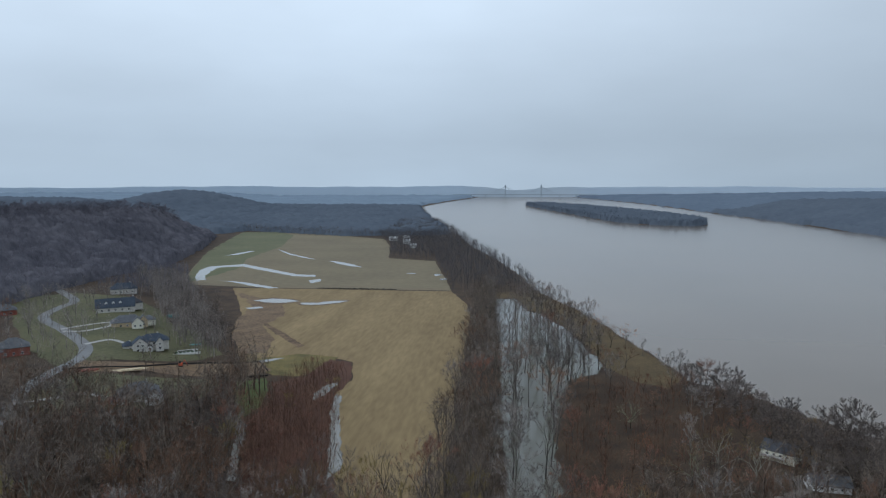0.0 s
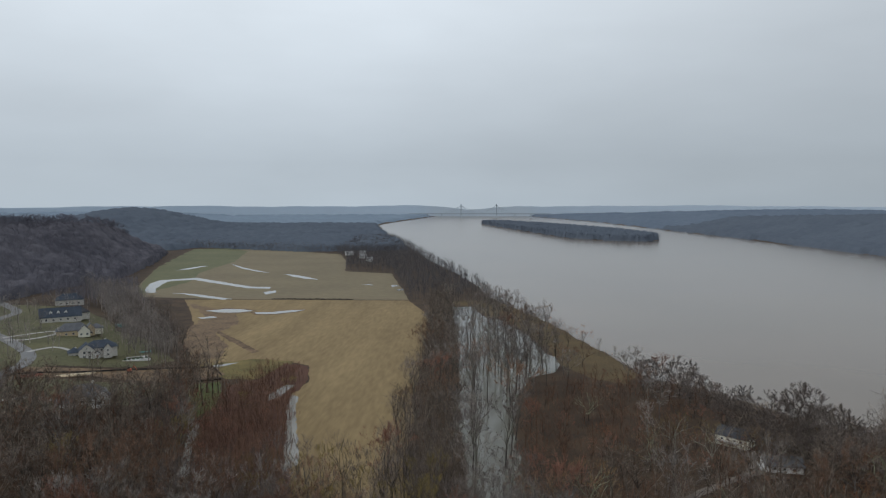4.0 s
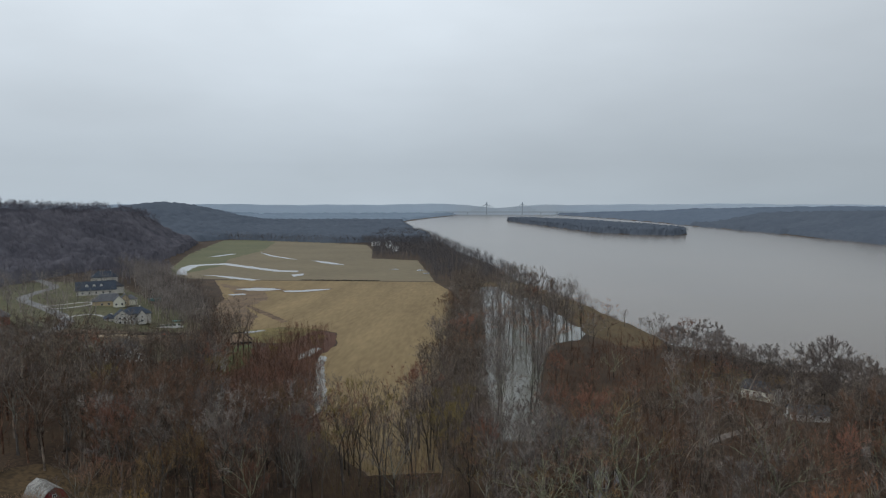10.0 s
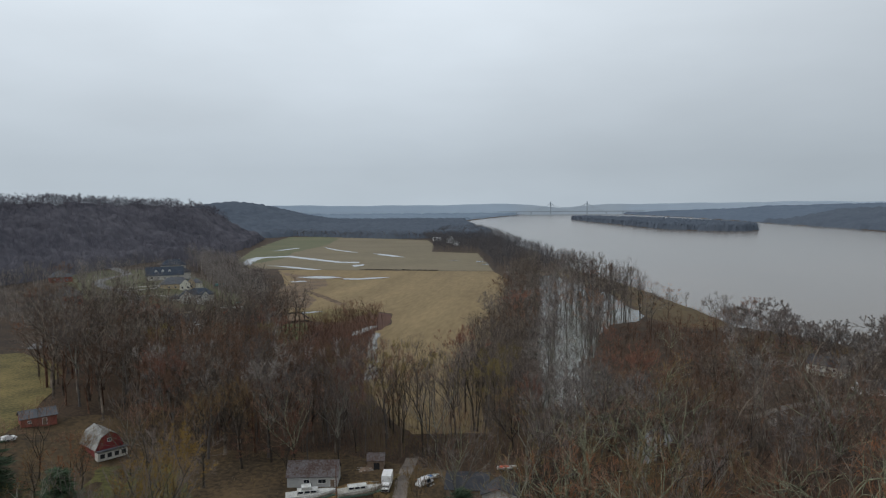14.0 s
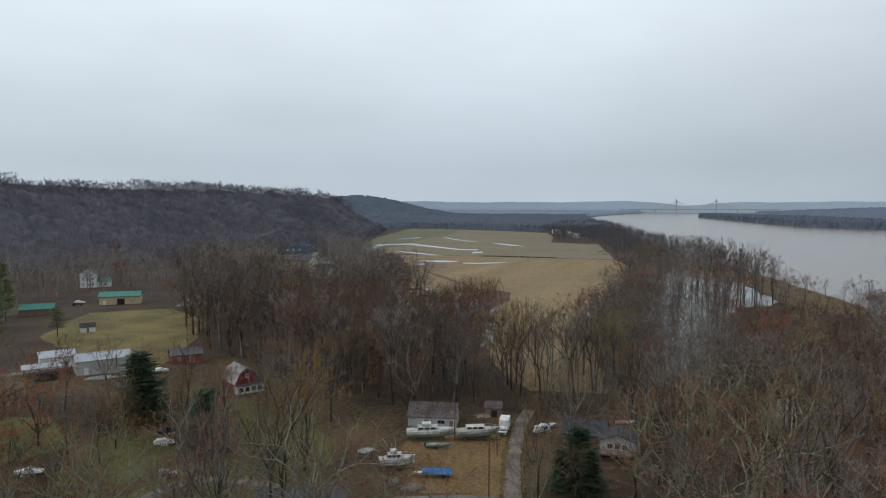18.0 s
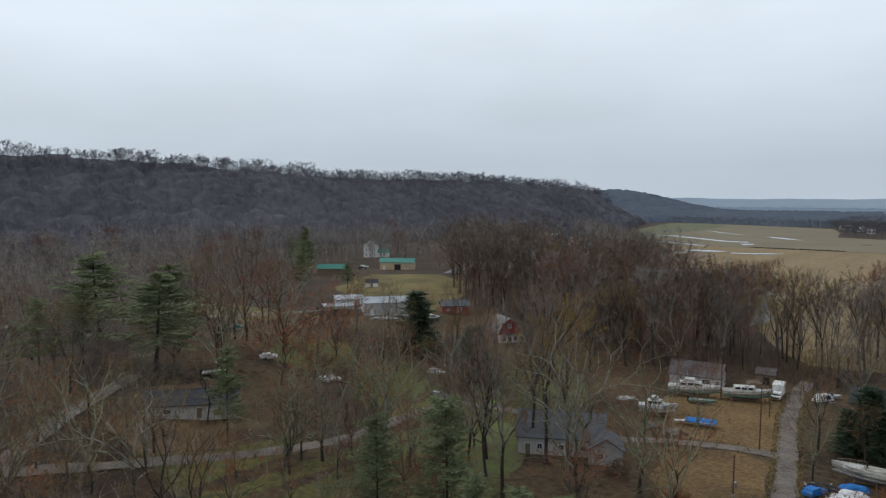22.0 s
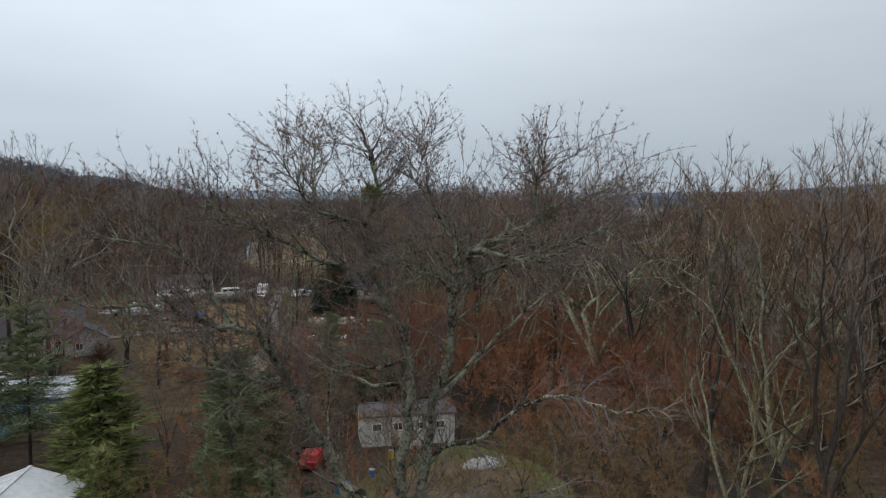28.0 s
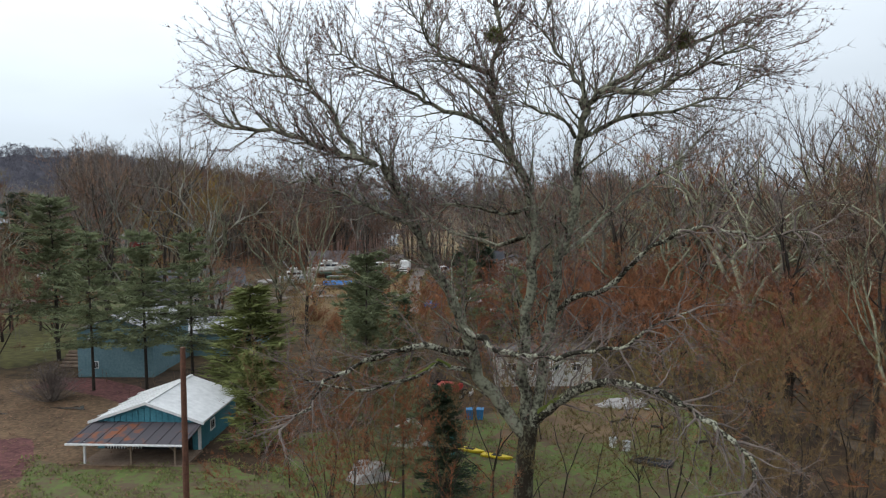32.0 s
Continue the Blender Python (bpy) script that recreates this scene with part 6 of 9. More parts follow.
def grove(name, area, spacing, heights, masters, material, label, seed, mask=None):
    """Many light trees joined into one mesh."""
    rng = np.random.default_rng(seed)
    a = np.array(area, float)
    lo, hi = a.min(0), a.max(0)
    X, Y = [g.ravel() for g in np.meshgrid(np.arange(lo[0], hi[0], spacing), np.arange(lo[1], hi[1], spacing))]
    X, Y = X + rng.uniform(-0.5, 0.5, X.size) * spacing, Y + rng.uniform(-0.5, 0.5, X.size) * spacing
    ok = inside(area, X, Y)
    if mask is not None:
        ok &= mask(X, Y)
    vs, fs, k = [], [], 0
    for x, y, z in zip(X[ok], Y[ok], land(X[ok], Y[ok])):
        v, f = masters[rng.integers(len(masters))]
        s, t = rng.uniform(*heights) / v[:, 2].max(), rng.uniform(0, math.tau)
        w = s * rng.uniform(0.85, 1.2)
        vs.append(np.stack([x + w * (v[:, 0] * math.cos(t) - v[:, 1] * math.sin(t)), y + w * (v[:, 0] * math.sin(t) + v[:, 1] * math.cos(t)), z + s * v[:, 2]], 1))
        fs.append(f + k)
        k += len(v)
    return tagged(new(name, big_mesh(name, np.concatenate(vs), np.concatenate(fs), material)), label, "woods", kind="stuff")


MID_MASTERS = [grove_master(s, 24, 5.0, 0.035, 0.024, 10, 14) for s in (211, 212, 213, 214)]
spiky_wood("hill_trees", HILL_FACE, 9.5, (19, 28), 46, 0.10, M["hazed_hill_twigs"], "countless bare trees on the hillside", 1)
spiky_wood("point_trees", [(-214, 1086), (-139, 1054), (-84, 775), (-40, 745), (8, 775), (0, 850), (-10, 911), (-52, 1116), (-102, 1313), (-155, 1597), (-246, 1985), (-330, 1900), (-300, 1440), (-240, 1260)], 7.5, (14, 23), 34, 0.12, M["far_twigs"], "dense bare trees along the river point", 3)
spiky_wood("wood_edge", [(-300, 1430), (-640, 1575), (-760, 1600), (-760, 1680), (-640, 1660), (-280, 1520)], 8, (13, 21), 22, 0.13, M["far_twigs"], "edge of the woods behind the far field", 4)
spiky_wood("field_side_trees", [(-335, 690), (-395, 795), (-448, 905), (-470, 900), (-452, 730), (-440, 680), (-380, 660)], 6, (13, 21), 16, 0.14, M["hazed_hill_twigs"], "bare trees between the houses and the field", 5)
spiky_wood("island_trees", ISLAND, 9, (15, 22), 16, 0.3, M["hazed_island_twigs"], "bare trees standing on the island", 6)
spiky_wood("brush", [(16, 40), (120, 60), (150, 180), (130, 285), (84, 440), (44, 440), (10, 280), (-16, 255), (-90, 232), (-110, 236), (-60, 200), (-40, 200), (-8, 186), (-4, 110), (10, 78)], 2.6, (0.8, 2.6), 9, 0.02, M["twig_brown"], "low brown brush on the woodland floor", 8)
spiky_wood("brush_west", [(-112, 194), (-150, 215), (-250, 300), (-240, 360), (-182, 420), (-150, 400), (-84, 236)], 3.6, (0.8, 2.8), 9, 0.025, M["twig_red"], "low red-brown brush under the western trees", 9)
spiky_wood("field_edge_brush", [(-48, 282), (-20, 282), (-24, 600), (-50, 740), (-66, 740), (-54, 600), (-47, 430)], 2.6, (0.8, 3.4), 9, 0.03, M["twig_brown"], "brown brush along the field's edge", 10)
spiky_wood("bank_brush", [(88, 455), (97, 453), (89, 504), (75, 559), (64, 615), (46, 684), (23, 752), (14, 748), (38, 680), (56, 612), (68, 556), (80, 500)], 3, (0.8, 3.5), 9, 0.04, M["twig_brown"], "scrub along the river's edge", 11)

# woods of the middle distance, denser and simpler than the near trees
WEST_WOOD = [(-62, 204), (-112, 196), (-150, 208), (-178, 218), (-250, 300), (-243, 350), (-218, 372), (-205, 405), (-186, 424), (-152, 402), (-150, 344), (-122, 274), (-104, 228)]
spiky_wood("western_wood", WEST_WOOD, 6.5, (4, 11), 40, 0.03, M["thicket_twigs"], "reddish saplings under the western wood", 20, lambda x, y: ~inside(HOUSE_PLOT, x, y))
spiky_wood("thicket", [(-80, 262), (-84, 290), (-112, 400), (-110, 420), (-140, 432), (-143, 380), (-148, 344), (-120, 278), (-110, 236), (-84, 236)], 3.4, (12, 20), 36, 0.045, M["thicket_twigs"], "red-brown flooded thicket of saplings", 21)
spiky_wood("eastern_wood", [(70, 110), (150, 100), (205, 130), (215, 250), (168, 330), (146, 372), (134, 345), (132, 286), (84, 286), (16, 252), (0, 205), (40, 170)], 7.0, (4, 10), 36, 0.03, M["thicket_twigs"], "reddish saplings under the eastern wood", 22, lambda x, y: ~inside([(60, 258), (132, 292), (132, 338), (90, 338), (60, 280)], x, y))
spiky_wood("bank_wood", [(14, 258), (84, 290), (86, 342), (122, 400), (92, 440), (70, 425), (44, 432), (22, 380), (10, 330)], 6.0, (4, 10), 42, 0.035, M["thicket_twigs"], "brown scrub wood beside the slough", 23)
spiky_wood("hedge_wood", [(-45, 250), (-18, 255), (-20, 440), (-28, 600), (-38, 740), (-58, 740), (-50, 600), (-45, 430)], 6.5, (10, 22), 48, 0.045, M["wood_twigs"], "dark strip of bare trees along the field", 24)
spiky_wood("house_wood", [(-222, 455), (-252, 492), (-300, 560), (-350, 640), (-330, 690), (-262, 566), (-210, 470)], 8, (14, 22), 48, 0.045, M["slope_twigs"], "bare saplings behind the new houses", 25)
spiky_wood("slope_wood", [(-245, 300), (-290, 310), (-345, 390), (-440, 420), (-480, 60), (-260, 20), (-210, 60), (-205, 118), (-262, 130), (-290, 200), (-340, 260), (-300, 300)], 15, (14, 22), 60, 0.045, M["slope_twigs"], "scattered bare trees on the western slope", 26, lambda x, y: ~(inside([(-300, 268), (-262, 268), (-262, 310), (-300, 310)], x, y) | inside([(-230, 110), (-170, 110), (-170, 140), (-230, 150)], x, y)))
spiky_wood("plot_wood", [(-250, 300), (-215, 340), (-262, 345), (-270, 390), (-330, 430), (-420, 530), (-470, 600), (-480, 560), (-440, 430), (-330, 300)], 13, (14, 24), 60, 0.045, M["slope_twigs"], "bare garden trees among the new houses", 28, lambda x, y: (np.hypot(x + 206, y - 352) > 30) & (side([(-500, 700), (-419, 621), (-394, 543), (-345, 499), (-284, 425), (-272, 356), (-240, 290)], x, y) ** 2 > 60))
spiky_wood("south_wood", [(-60, 84), (-92, 100), (-112, 66), (-140, 50), (-165, 54), (-165, 100), (-125, 108), (-150, 122), (-175, 120), (-200, 60), (-160, 10), (-90, 10), (-66, 30)], 8.0, (7, 17), 50, 0.025, M["slope_twigs"], "greyish saplings between the houses", 27, lambda x, y: ~(inside([(-146, 60), (-112, 60), (-112, 90), (-146, 90)], x, y) | inside([(-92, 96), (-112, 96), (-112, 130), (-84, 130)], x, y)))
spiky_wood("yard_weeds", [(-30, 86), (-62, 96), (-64, 128), (-90, 140), (-92, 190), (-44, 196), (-30, 196), (-8, 186), (-6, 112), (-14, 96)], 2.2, (0.4, 1.3), 8, 0.02, M["twig_olive"], "dead weeds and tussocks round the yard", 29, lambda x, y: ~inside([(-50, 124), (-60, 128), (-68, 142), (-80, 152), (-86, 172), (-78, 180), (-40, 182), (-30, 120), (-25, 90), (-40, 90)], x, y))
spiky_wood("garden_weeds", [(-64, 36), (16, 30), (24, 60), (8, 80), (-30, 90), (-64, 84)], 1.5, (0.3, 1.3), 9, 0.012, M["twig_brown"], "dead stalks and weeds round the garden", 30, lambda x, y: ~(inside([(-46, 34), (-22, 34), (-22, 48), (-28, 60), (-40, 60), (-60, 66), (-60, 40)], x, y) | inside([(-12, 44), (8, 46), (8, 66), (-8, 68)], x, y)))

grove("western_grove", WEST_WOOD, 10.5, (26, 37), MID_MASTERS, M["wood_twigs"], "tall bare trees in the western wood", 41, lambda x, y: ~inside(HOUSE_PLOT, x, y))
grove("western_red_grove", WEST_WOOD, 11, (18, 29), MID_MASTERS, M["thicket_twigs"], "reddish bare trees in the western wood", 45, lambda x, y: ~inside(HOUSE_PLOT, x, y))
grove("plot_grove", [(-284, 404), (-330, 440), (-420, 540), (-485, 620), (-450, 665), (-380, 650), (-300, 575), (-240, 505), (-222, 462), (-262, 430)], 15, (12, 22), MID_MASTERS, M["slope_twigs"], "bare garden trees round the new houses", 46, lambda x, y: (np.hypot(x + 262, y - 470) > 26) & (np.hypot(x + 351, y - 575) > 28) & (np.hypot(x + 307, y - 522) > 26) & (np.hypot(x + 280, y - 440) > 22))
grove("house_grove", [(-214, 462), (-252, 492), (-300, 560), (-350, 640), (-395, 700), (-440, 760), (-400, 790), (-330, 690), (-262, 566), (-206, 474)], 9, (18, 27), MID_MASTERS, M["slope_twigs"], "tall bare trees between the houses and the field", 49)
grove("plot_edge_grove", HOUSE_PLOT, 24, (14, 24), MID_MASTERS, M["wood_twigs"], "a few bare trees round the hipped house", 47, lambda x, y: np.hypot(x + 204, y - 358) > 27)
grove("slope_grove", [(-245, 300), (-290, 310), (-345, 390), (-440, 420), (-470, 60), (-260, 20), (-210, 60), (-205, 118), (-262, 130), (-290, 200), (-340, 260), (-300, 300)], 14, (17, 27), MID_MASTERS, M["slope_twigs"], "tall bare trees below the hill", 42, lambda x, y: ~(inside([(-310, 262), (-255, 262), (-255, 315), (-310, 315)], x, y) | inside([(-300, 230), (-262, 230), (-262, 262), (-300, 262)], x, y)))
EAST_WOOD = [(70, 110), (150, 100), (205, 130), (215, 250), (168, 330), (132, 286), (84, 286), (16, 252), (0, 205), (40, 170)]
grove("eastern_grove", EAST_WOOD, 12, (20, 31), MID_MASTERS, M["wood_twigs"], "tall bare trees towards the river", 43)
grove("eastern_red_grove", EAST_WOOD, 12.5, (13, 23), MID_MASTERS, M["thicket_twigs"], "reddish bare trees towards the river", 44)
grove("hedge_grove", [(-45, 250), (-18, 255), (-20, 440), (-28, 600), (-38, 740), (-58, 740), (-50, 600), (-45, 430)], 9, (18, 29), MID_MASTERS, M["wood_twigs"], "bare trees along the edge of the field", 50)
grove("bank_grove", [(14, 258), (84, 290), (86, 342), (122, 400), (92, 440), (70, 425), (44, 432), (22, 380), (10, 330)], 11, (9, 18), MID_MASTERS, M["thicket_twigs"], "reddish scrub trees beside the slough", 48)

YARD_EDGE = [(-24, 196), (-58, 198), (-112, 192), (-118, 216), (-98, 236), (-84, 262), (-30, 262), (-6, 262), (18, 252), (14, 204), (-4, 192)]
spiky_wood("yard_edge_wood", YARD_EDGE, 5.0, (12, 26), 60, 0.03, M["wood_twigs"], "close dark stand of bare trees behind the boat yard", 31, lambda x, y: np.abs(x + 46 + (y - 200) * 0.06) > 2.5)
spiky_wood("yard_edge_brush", YARD_EDGE, 1.8, (1.0, 4.5), 10, 0.022, M["thicket_twigs"], "tangled brown brush behind the boat yard", 32)
spiky_wood("lane_brush", [(-27, 92), (-14, 92), (-8, 120), (-10, 186), (-40, 186), (-37, 165), (-30, 140), (-27, 118)], 2.4, (0.8, 3.2), 12, 0.018, M["wood_twigs"], "brown brush and saplings beside the lane", 33, lambda x, y: ~inside([(-32, 142), (-14, 142), (-14, 164), (-32, 164)], x, y))
spiky_wood("drive_brush", [(-62, 96), (-70, 84), (-100, 70), (-150, 66), (-190, 110), (-180, 150), (-120, 190), (-78, 190), (-72, 160), (-64, 130)], 3.0, (0.5, 2.6), 10, 0.02, M["wood_twigs"], "low weeds and saplings between the yards", 34, lambda x, y: side([(-45, 140), (-57, 135), (-68, 128), (-82, 131), (-91, 132), (-103, 129), (-106, 118), (-105, 98), (-106, 87), (-112, 70), (-125, 40)], x, y) ** 2 > 9)


def specks(name, area, n, size, tilt, material, label, category, seed, mask=None):
    """Small leaves or blades strewn over the ground, joined."""
    rng = np.random.default_rng(seed)
    a = np.array(area, float)
    X, Y = rng.uniform(a[:, 0].min(), a[:, 0].max(), n), rng.uniform(a[:, 1].min(), a[:, 1].max(), n)
    ok = inside(area, X, Y)
    if mask is not None:
        ok &= mask(X, Y)
    X, Y = X[ok], Y[ok]
    Z, k = land(X, Y) + 0.16, X.size
    t, s = rng.uniform(0, math.tau, k), rng.uniform(*size, k)
    up = rng.uniform(*tilt, k)
    c, d = np.cos(t), np.sin(t)
    v = np.stack([np.stack([X - d * s * 0.35, Y + c * s * 0.35, Z], 1), np.stack([X + d * s * 0.35, Y - c * s * 0.35, Z], 1), np.stack([X + c * s, Y + d * s, Z + up * s], 1)], 1).reshape(-1, 3)
    return tagged(new(name, big_mesh(name, v, np.arange(len(v)).reshape(-1, 3), material)), label, category, kind="stuff")


specks("fallen_leaves", [(-68, 36), (-46, 30), (-18, 28), (10, 30), (16, 60), (0, 76), (-26, 60), (-38, 50), (-44, 62), (-72, 66)], 16000, (0.12, 0.28), (0.0, 0.5), M["leaf_brown"], "brown leaves strewn over yard and lawn", "leaves", 51)
specks("grass_blades", [(-24, 40), (-8, 40), (8, 44), (12, 56), (9, 68), (2, 76), (-6, 70), (-12, 60), (-24, 56)], 45000, (0.06, 0.15), (0.5, 1.6), M["lawn_blades"], "short wet grass of the lawn", "grass", 52, lambda x, y: np.sin(x * 0.9 + np.sin(y * 0.7) * 2) + np.sin(y * 1.1 + x * 0.3) > -0.4)
specks("grass_blades", [(-43, 47), (-38, 40), (-28, 36), (-19, 37), (-18, 47), (-27, 49), (-34, 46)], 14000, (0.06, 0.15), (0.5, 1.6), M["lawn_blades"], "short mossy grass by the garage", "grass", 53, lambda x, y: np.sin(x * 1.3 + np.sin(y * 0.9) * 2) + np.sin(y * 1.6 + x * 0.5) > -0.1)
specks("yard_leaves", [(-33, 104), (-47, 106), (-52, 118), (-55, 132), (-46, 137), (-62, 150), (-70, 160), (-69, 177), (-54, 187), (-47, 180), (-38, 143)], 7000, (0.12, 0.3), (0.3, 1.4), M["twig_olive"], "dry tufts in the tan grass of the yard", "grass", 54)
for k, line in enumerate(([(-28, 90), (-30, 108), (-31.7, 123), (-36.5, 143), (-42, 166), (-46, 190)], [(-45, 140), (-57, 135), (-68, 128), (-82, 131), (-91, 132), (-103, 129), (-106, 118), (-105, 98), (-106, 87), (-112, 70), (-125, 40)])):
    lo, hi = np.min(line, 0) - 6, np.max(line, 0) + 6
    near = lambda x, y, line=line: (np.abs(np.abs(side(line, x, y)) - 2.1) < 0.7)
    specks("verge", [(lo[0], lo[1]), (hi[0], lo[1]), (hi[0], hi[1]), (lo[0], hi[1])], 30000, (0.15, 0.45), (0.4, 1.6), M["twig_olive"], "ragged dead grass along the verge", "grass", 55 + k, near)

spiky_wood("field_foot_brush", [(-64, 204), (-22, 208), (-20, 240), (-40, 246), (-70, 240)], 1.7, (1.0, 5.0), 9, 0.02, M["twig_olive"], "dead brush where the field meets the trees", 61)

# ---- buildings ----
def thing(name, label, category, m, group=""):
    ob = new(name)
    ob.matrix_basis = m
    ob.empty_display_size = 0.2
    return tagged(ob, label, category, group)


def on_land(x, y, rz, up=0.0, ry=0.0):
    return pose(x, y, float(land(x, y)) + up, 0, ry, rz)


def prism(profile, length, m=None):
    """A solid with the outline profile in y and z, drawn out along x."""
    m, bm = m or Matrix(), bmesh.new()
    a = [bm.verts.new(m @ Vector((-length / 2, y, z))) for y, z in profile]
    b = [bm.verts.new(m @ Vector((length / 2, y, z))) for y, z in profile]
    bm.faces.new(a[::-1]), bm.faces.new(b)
    for k in range(len(profile)):
        j = (k + 1) % len(profile)
        bm.faces.new((a[k], a[j], b[j], b[k]))
    bmesh.ops.recalc_face_normals(bm, faces=bm.faces[:])
    return bm


def roof_of(top, length, thick, m=None):
    """A roof skin of a thickness over a line of points in y and z."""
    return prism(list(top) + [(y, z - thick) for y, z in reversed(top)], length, m)


def hip_roof(w, d, h, rh, over, m=None):
    m, bm = m or Matrix(), bmesh.new()
    W, D = w / 2 + over, d / 2 + over
    r = max(0.3, W - D)
    low = [bm.verts.new(m @ Vector((x, y, h - 0.22))) for x, y in ((-W, -D), (W, -D), (W, D), (-W, D))]
    eave = [bm.verts.new(m @ Vector((x, y, h))) for x, y in ((-W, -D), (W, -D), (W, D), (-W, D))]
    a, b = bm.verts.new(m @ Vector((-r, 0, h + rh))), bm.verts.new(m @ Vector((r, 0, h + rh)))
    bm.faces.new((eave[0], eave[1], b, a)), bm.faces.new((eave[1], eave[2], b)), bm.faces.new((eave[2], eave[3], a, b)), bm.faces.new((eave[3], eave[0], a))
    bm.faces.new(low[::-1])
    for k in range(4):
        bm.faces.new((low[k], low[(k + 1) % 4], eave[(k + 1) % 4], eave[k]))
    return bm


def window(parent, m, w, h, frame_mat, bars=1, name="window"):
    """A framed window on a wall: m has its base centre on the wall, y pointing inwards."""
    bm = bmesh.new()
    t = min(0.12, w * 0.12)
    box(bm, t, 0.10, h, m @ pose(-w / 2 + t / 2, -0.02, 0)), box(bm, t, 0.10, h, m @ pose(w / 2 - t / 2, -0.02, 0))
    box(bm, w - 2 * t, 0.10, t, m @ pose(0, -0.02, 0)), box(bm, w - 2 * t, 0.10, t, m @ pose(0, -0.02, h - t))
    for k in range(bars):
        box(bm, 0.05, 0.08, h - 2 * t, m @ pose(-w / 2 + (k + 1) * w / (bars + 1), -0.02, t))
    win = part(name, bm, frame_mat, parent)
    part("pane", boxed(w - 2 * t, 0.03, h - 2 * t, m @ pose(0, -0.025, t)), M["glass"], win)
    return win


def wall_pose(block, side_name, u, z):
    x, y = block["w"] / 2, block["d"] / 2
    return {"f": pose(u, -y, z), "b": pose(-u, y, z, 0, 0, 180), "l": pose(-x, -u, z, 0, 0, -90), "r": pose(x, u, z, 0, 0, 90)}[side_name]


def block(parent, w, d, h, rh, wall, roof, at=(0, 0, 0), rz=0, shape="gable", over=0.45, windows=(), doors=(), frame_mat=None, garage=(), ridge="x", chimney=None, trim=None):
    """Walls, roof and openings of one building block."""
    frame_mat = frame_mat or M["white_paint"]
    base = pose(*at, 0, 0, rz)
    b = {"w": w, "d": d}
    if ridge == "y":
        b = {"w": w, "d": d}
        turn, L, half = pose(0, 0, 0, 0, 0, 90), d, w / 2
    else:
        turn, L, half = Matrix(), w, d / 2
    if shape == "gable":
        line = [(-half, h), (0, h + rh), (half, h)]
    elif shape == "gambrel":
        line = [(-half, h), (-half * 0.62, h + rh * 0.68), (0, h + rh), (half * 0.62, h + rh * 0.68), (half, h)]
    elif shape == "mono":
        line = [(-half, h), (half, h + rh)]
    else:
        line = [(-half, h), (half, h)]
    profile = [(-half, -0.5)] + line + [(half, -0.5)]
    part("wall", prism(profile, L, base @ turn), wall, parent)
    if shape == "hip":
        part("roof", hip_roof(w, d, h + 0.02, rh, over, base), roof, parent)
    else:
        slope = (line[1][1] - line[0][1]) / (line[1][0] - line[0][0])
        slope2 = (line[-1][1] - line[-2][1]) / (line[-1][0] - line[-2][0])
        top = [(-half - over, h - over * slope)] + line[1:-1] + [(half + over, line[-1][1] + over * slope2)]
        top = [(y, z + 0.17) for y, z in top]
        part("roof", roof_of(top, L + 2 * over, 0.15, base @ turn), roof, parent)
        if shape in ("gable", "gambrel"):
            ym, zm = top[len(top) // 2]
            part("ridge_cap", boxed(L + 2 * over, 0.3, 0.06, base @ turn @ pose(0, ym, zm - 0.01)), roof, parent)
    for s, u, z, ww, hh in windows:
        window(parent, base @ wall_pose(b, s, u, z), ww, hh, frame_mat)
    for s, u, ww, hh in doors:
        dm = base @ wall_pose(b, s, u, 0)
        leaf = part("door", boxed(ww, 0.09, hh, dm @ pose(0, -0.02, 0)), trim or M["timber"], parent)
        bm = bmesh.new()
        box(bm, 0.10, 0.12, hh + 0.1, dm @ pose(-ww / 2 - 0.05, -0.02, 0)), box(bm, 0.10, 0.12, hh + 0.1, dm @ pose(ww / 2 + 0.05, -0.02, 0)), box(bm, ww, 0.12, 0.1, dm @ pose(0, -0.02, hh))
        part("door_frame", bm, frame_mat, parent)
        part("handle", boxed(0.05, 0.06, 0.12, dm @ pose(ww * 0.38, -0.08, 1.0)), M["steel"], leaf)
    for s, u, ww, hh in garage:
        gm = base @ wall_pose(b, s, u, 0)
        door = part("garage_door", boxed(ww, 0.08, hh, gm @ pose(0, -0.01, 0)), frame_mat, parent)
        for k in range(4):
            part("panel", boxed(ww - 0.2, 0.04, hh / 4 - 0.1, gm @ pose(0, -0.06, 0.05 + k * hh / 4)), frame_mat, door)
    if chimney:
        x, y, z = chimney
        st = part("chimney", boxed(0.9, 0.9, z, base @ pose(x, y, h * 0.4), 0.03), M["stone"], parent)
        part("flue", boxed(0.4, 0.4, 0.3, base @ pose(x, y, h * 0.4 + z)), M["dark"], st)


def row_of(side_name, n, span, z, w, h):
    return [(side_name, -span / 2 + span * (k + 0.5) / n, z, w, h) for k in range(n)]


# subdivision houses at the foot of the hill
h = thing("house", "pale stone two-storey house with slate-blue roofs and a front gable", "house", on_land(-262, 466, 33))
block(h, 19, 11, 6.2, 4.2, M["stone"], M["shingle_slate"], (4, 5, 0), 0, "hip", 0.6, row_of("f", 3, 14, 3.8, 1.5, 1.5) + row_of("r", 2, 7, 1.2, 1.5, 1.6), chimney=(3, 1.5, 8.5))
block(h, 9, 9, 6.2, 3.8, M["stone"], M["shingle_slate"], (-5, -1.5, 0), 0, "gable", 0.5, row_of("f", 2, 6, 1.0, 1.6, 1.7) + row_of("f", 2, 6, 3.9, 1.6, 1.6) + [("f", 0, 6.6, 1.0, 1.0)], ridge="y")
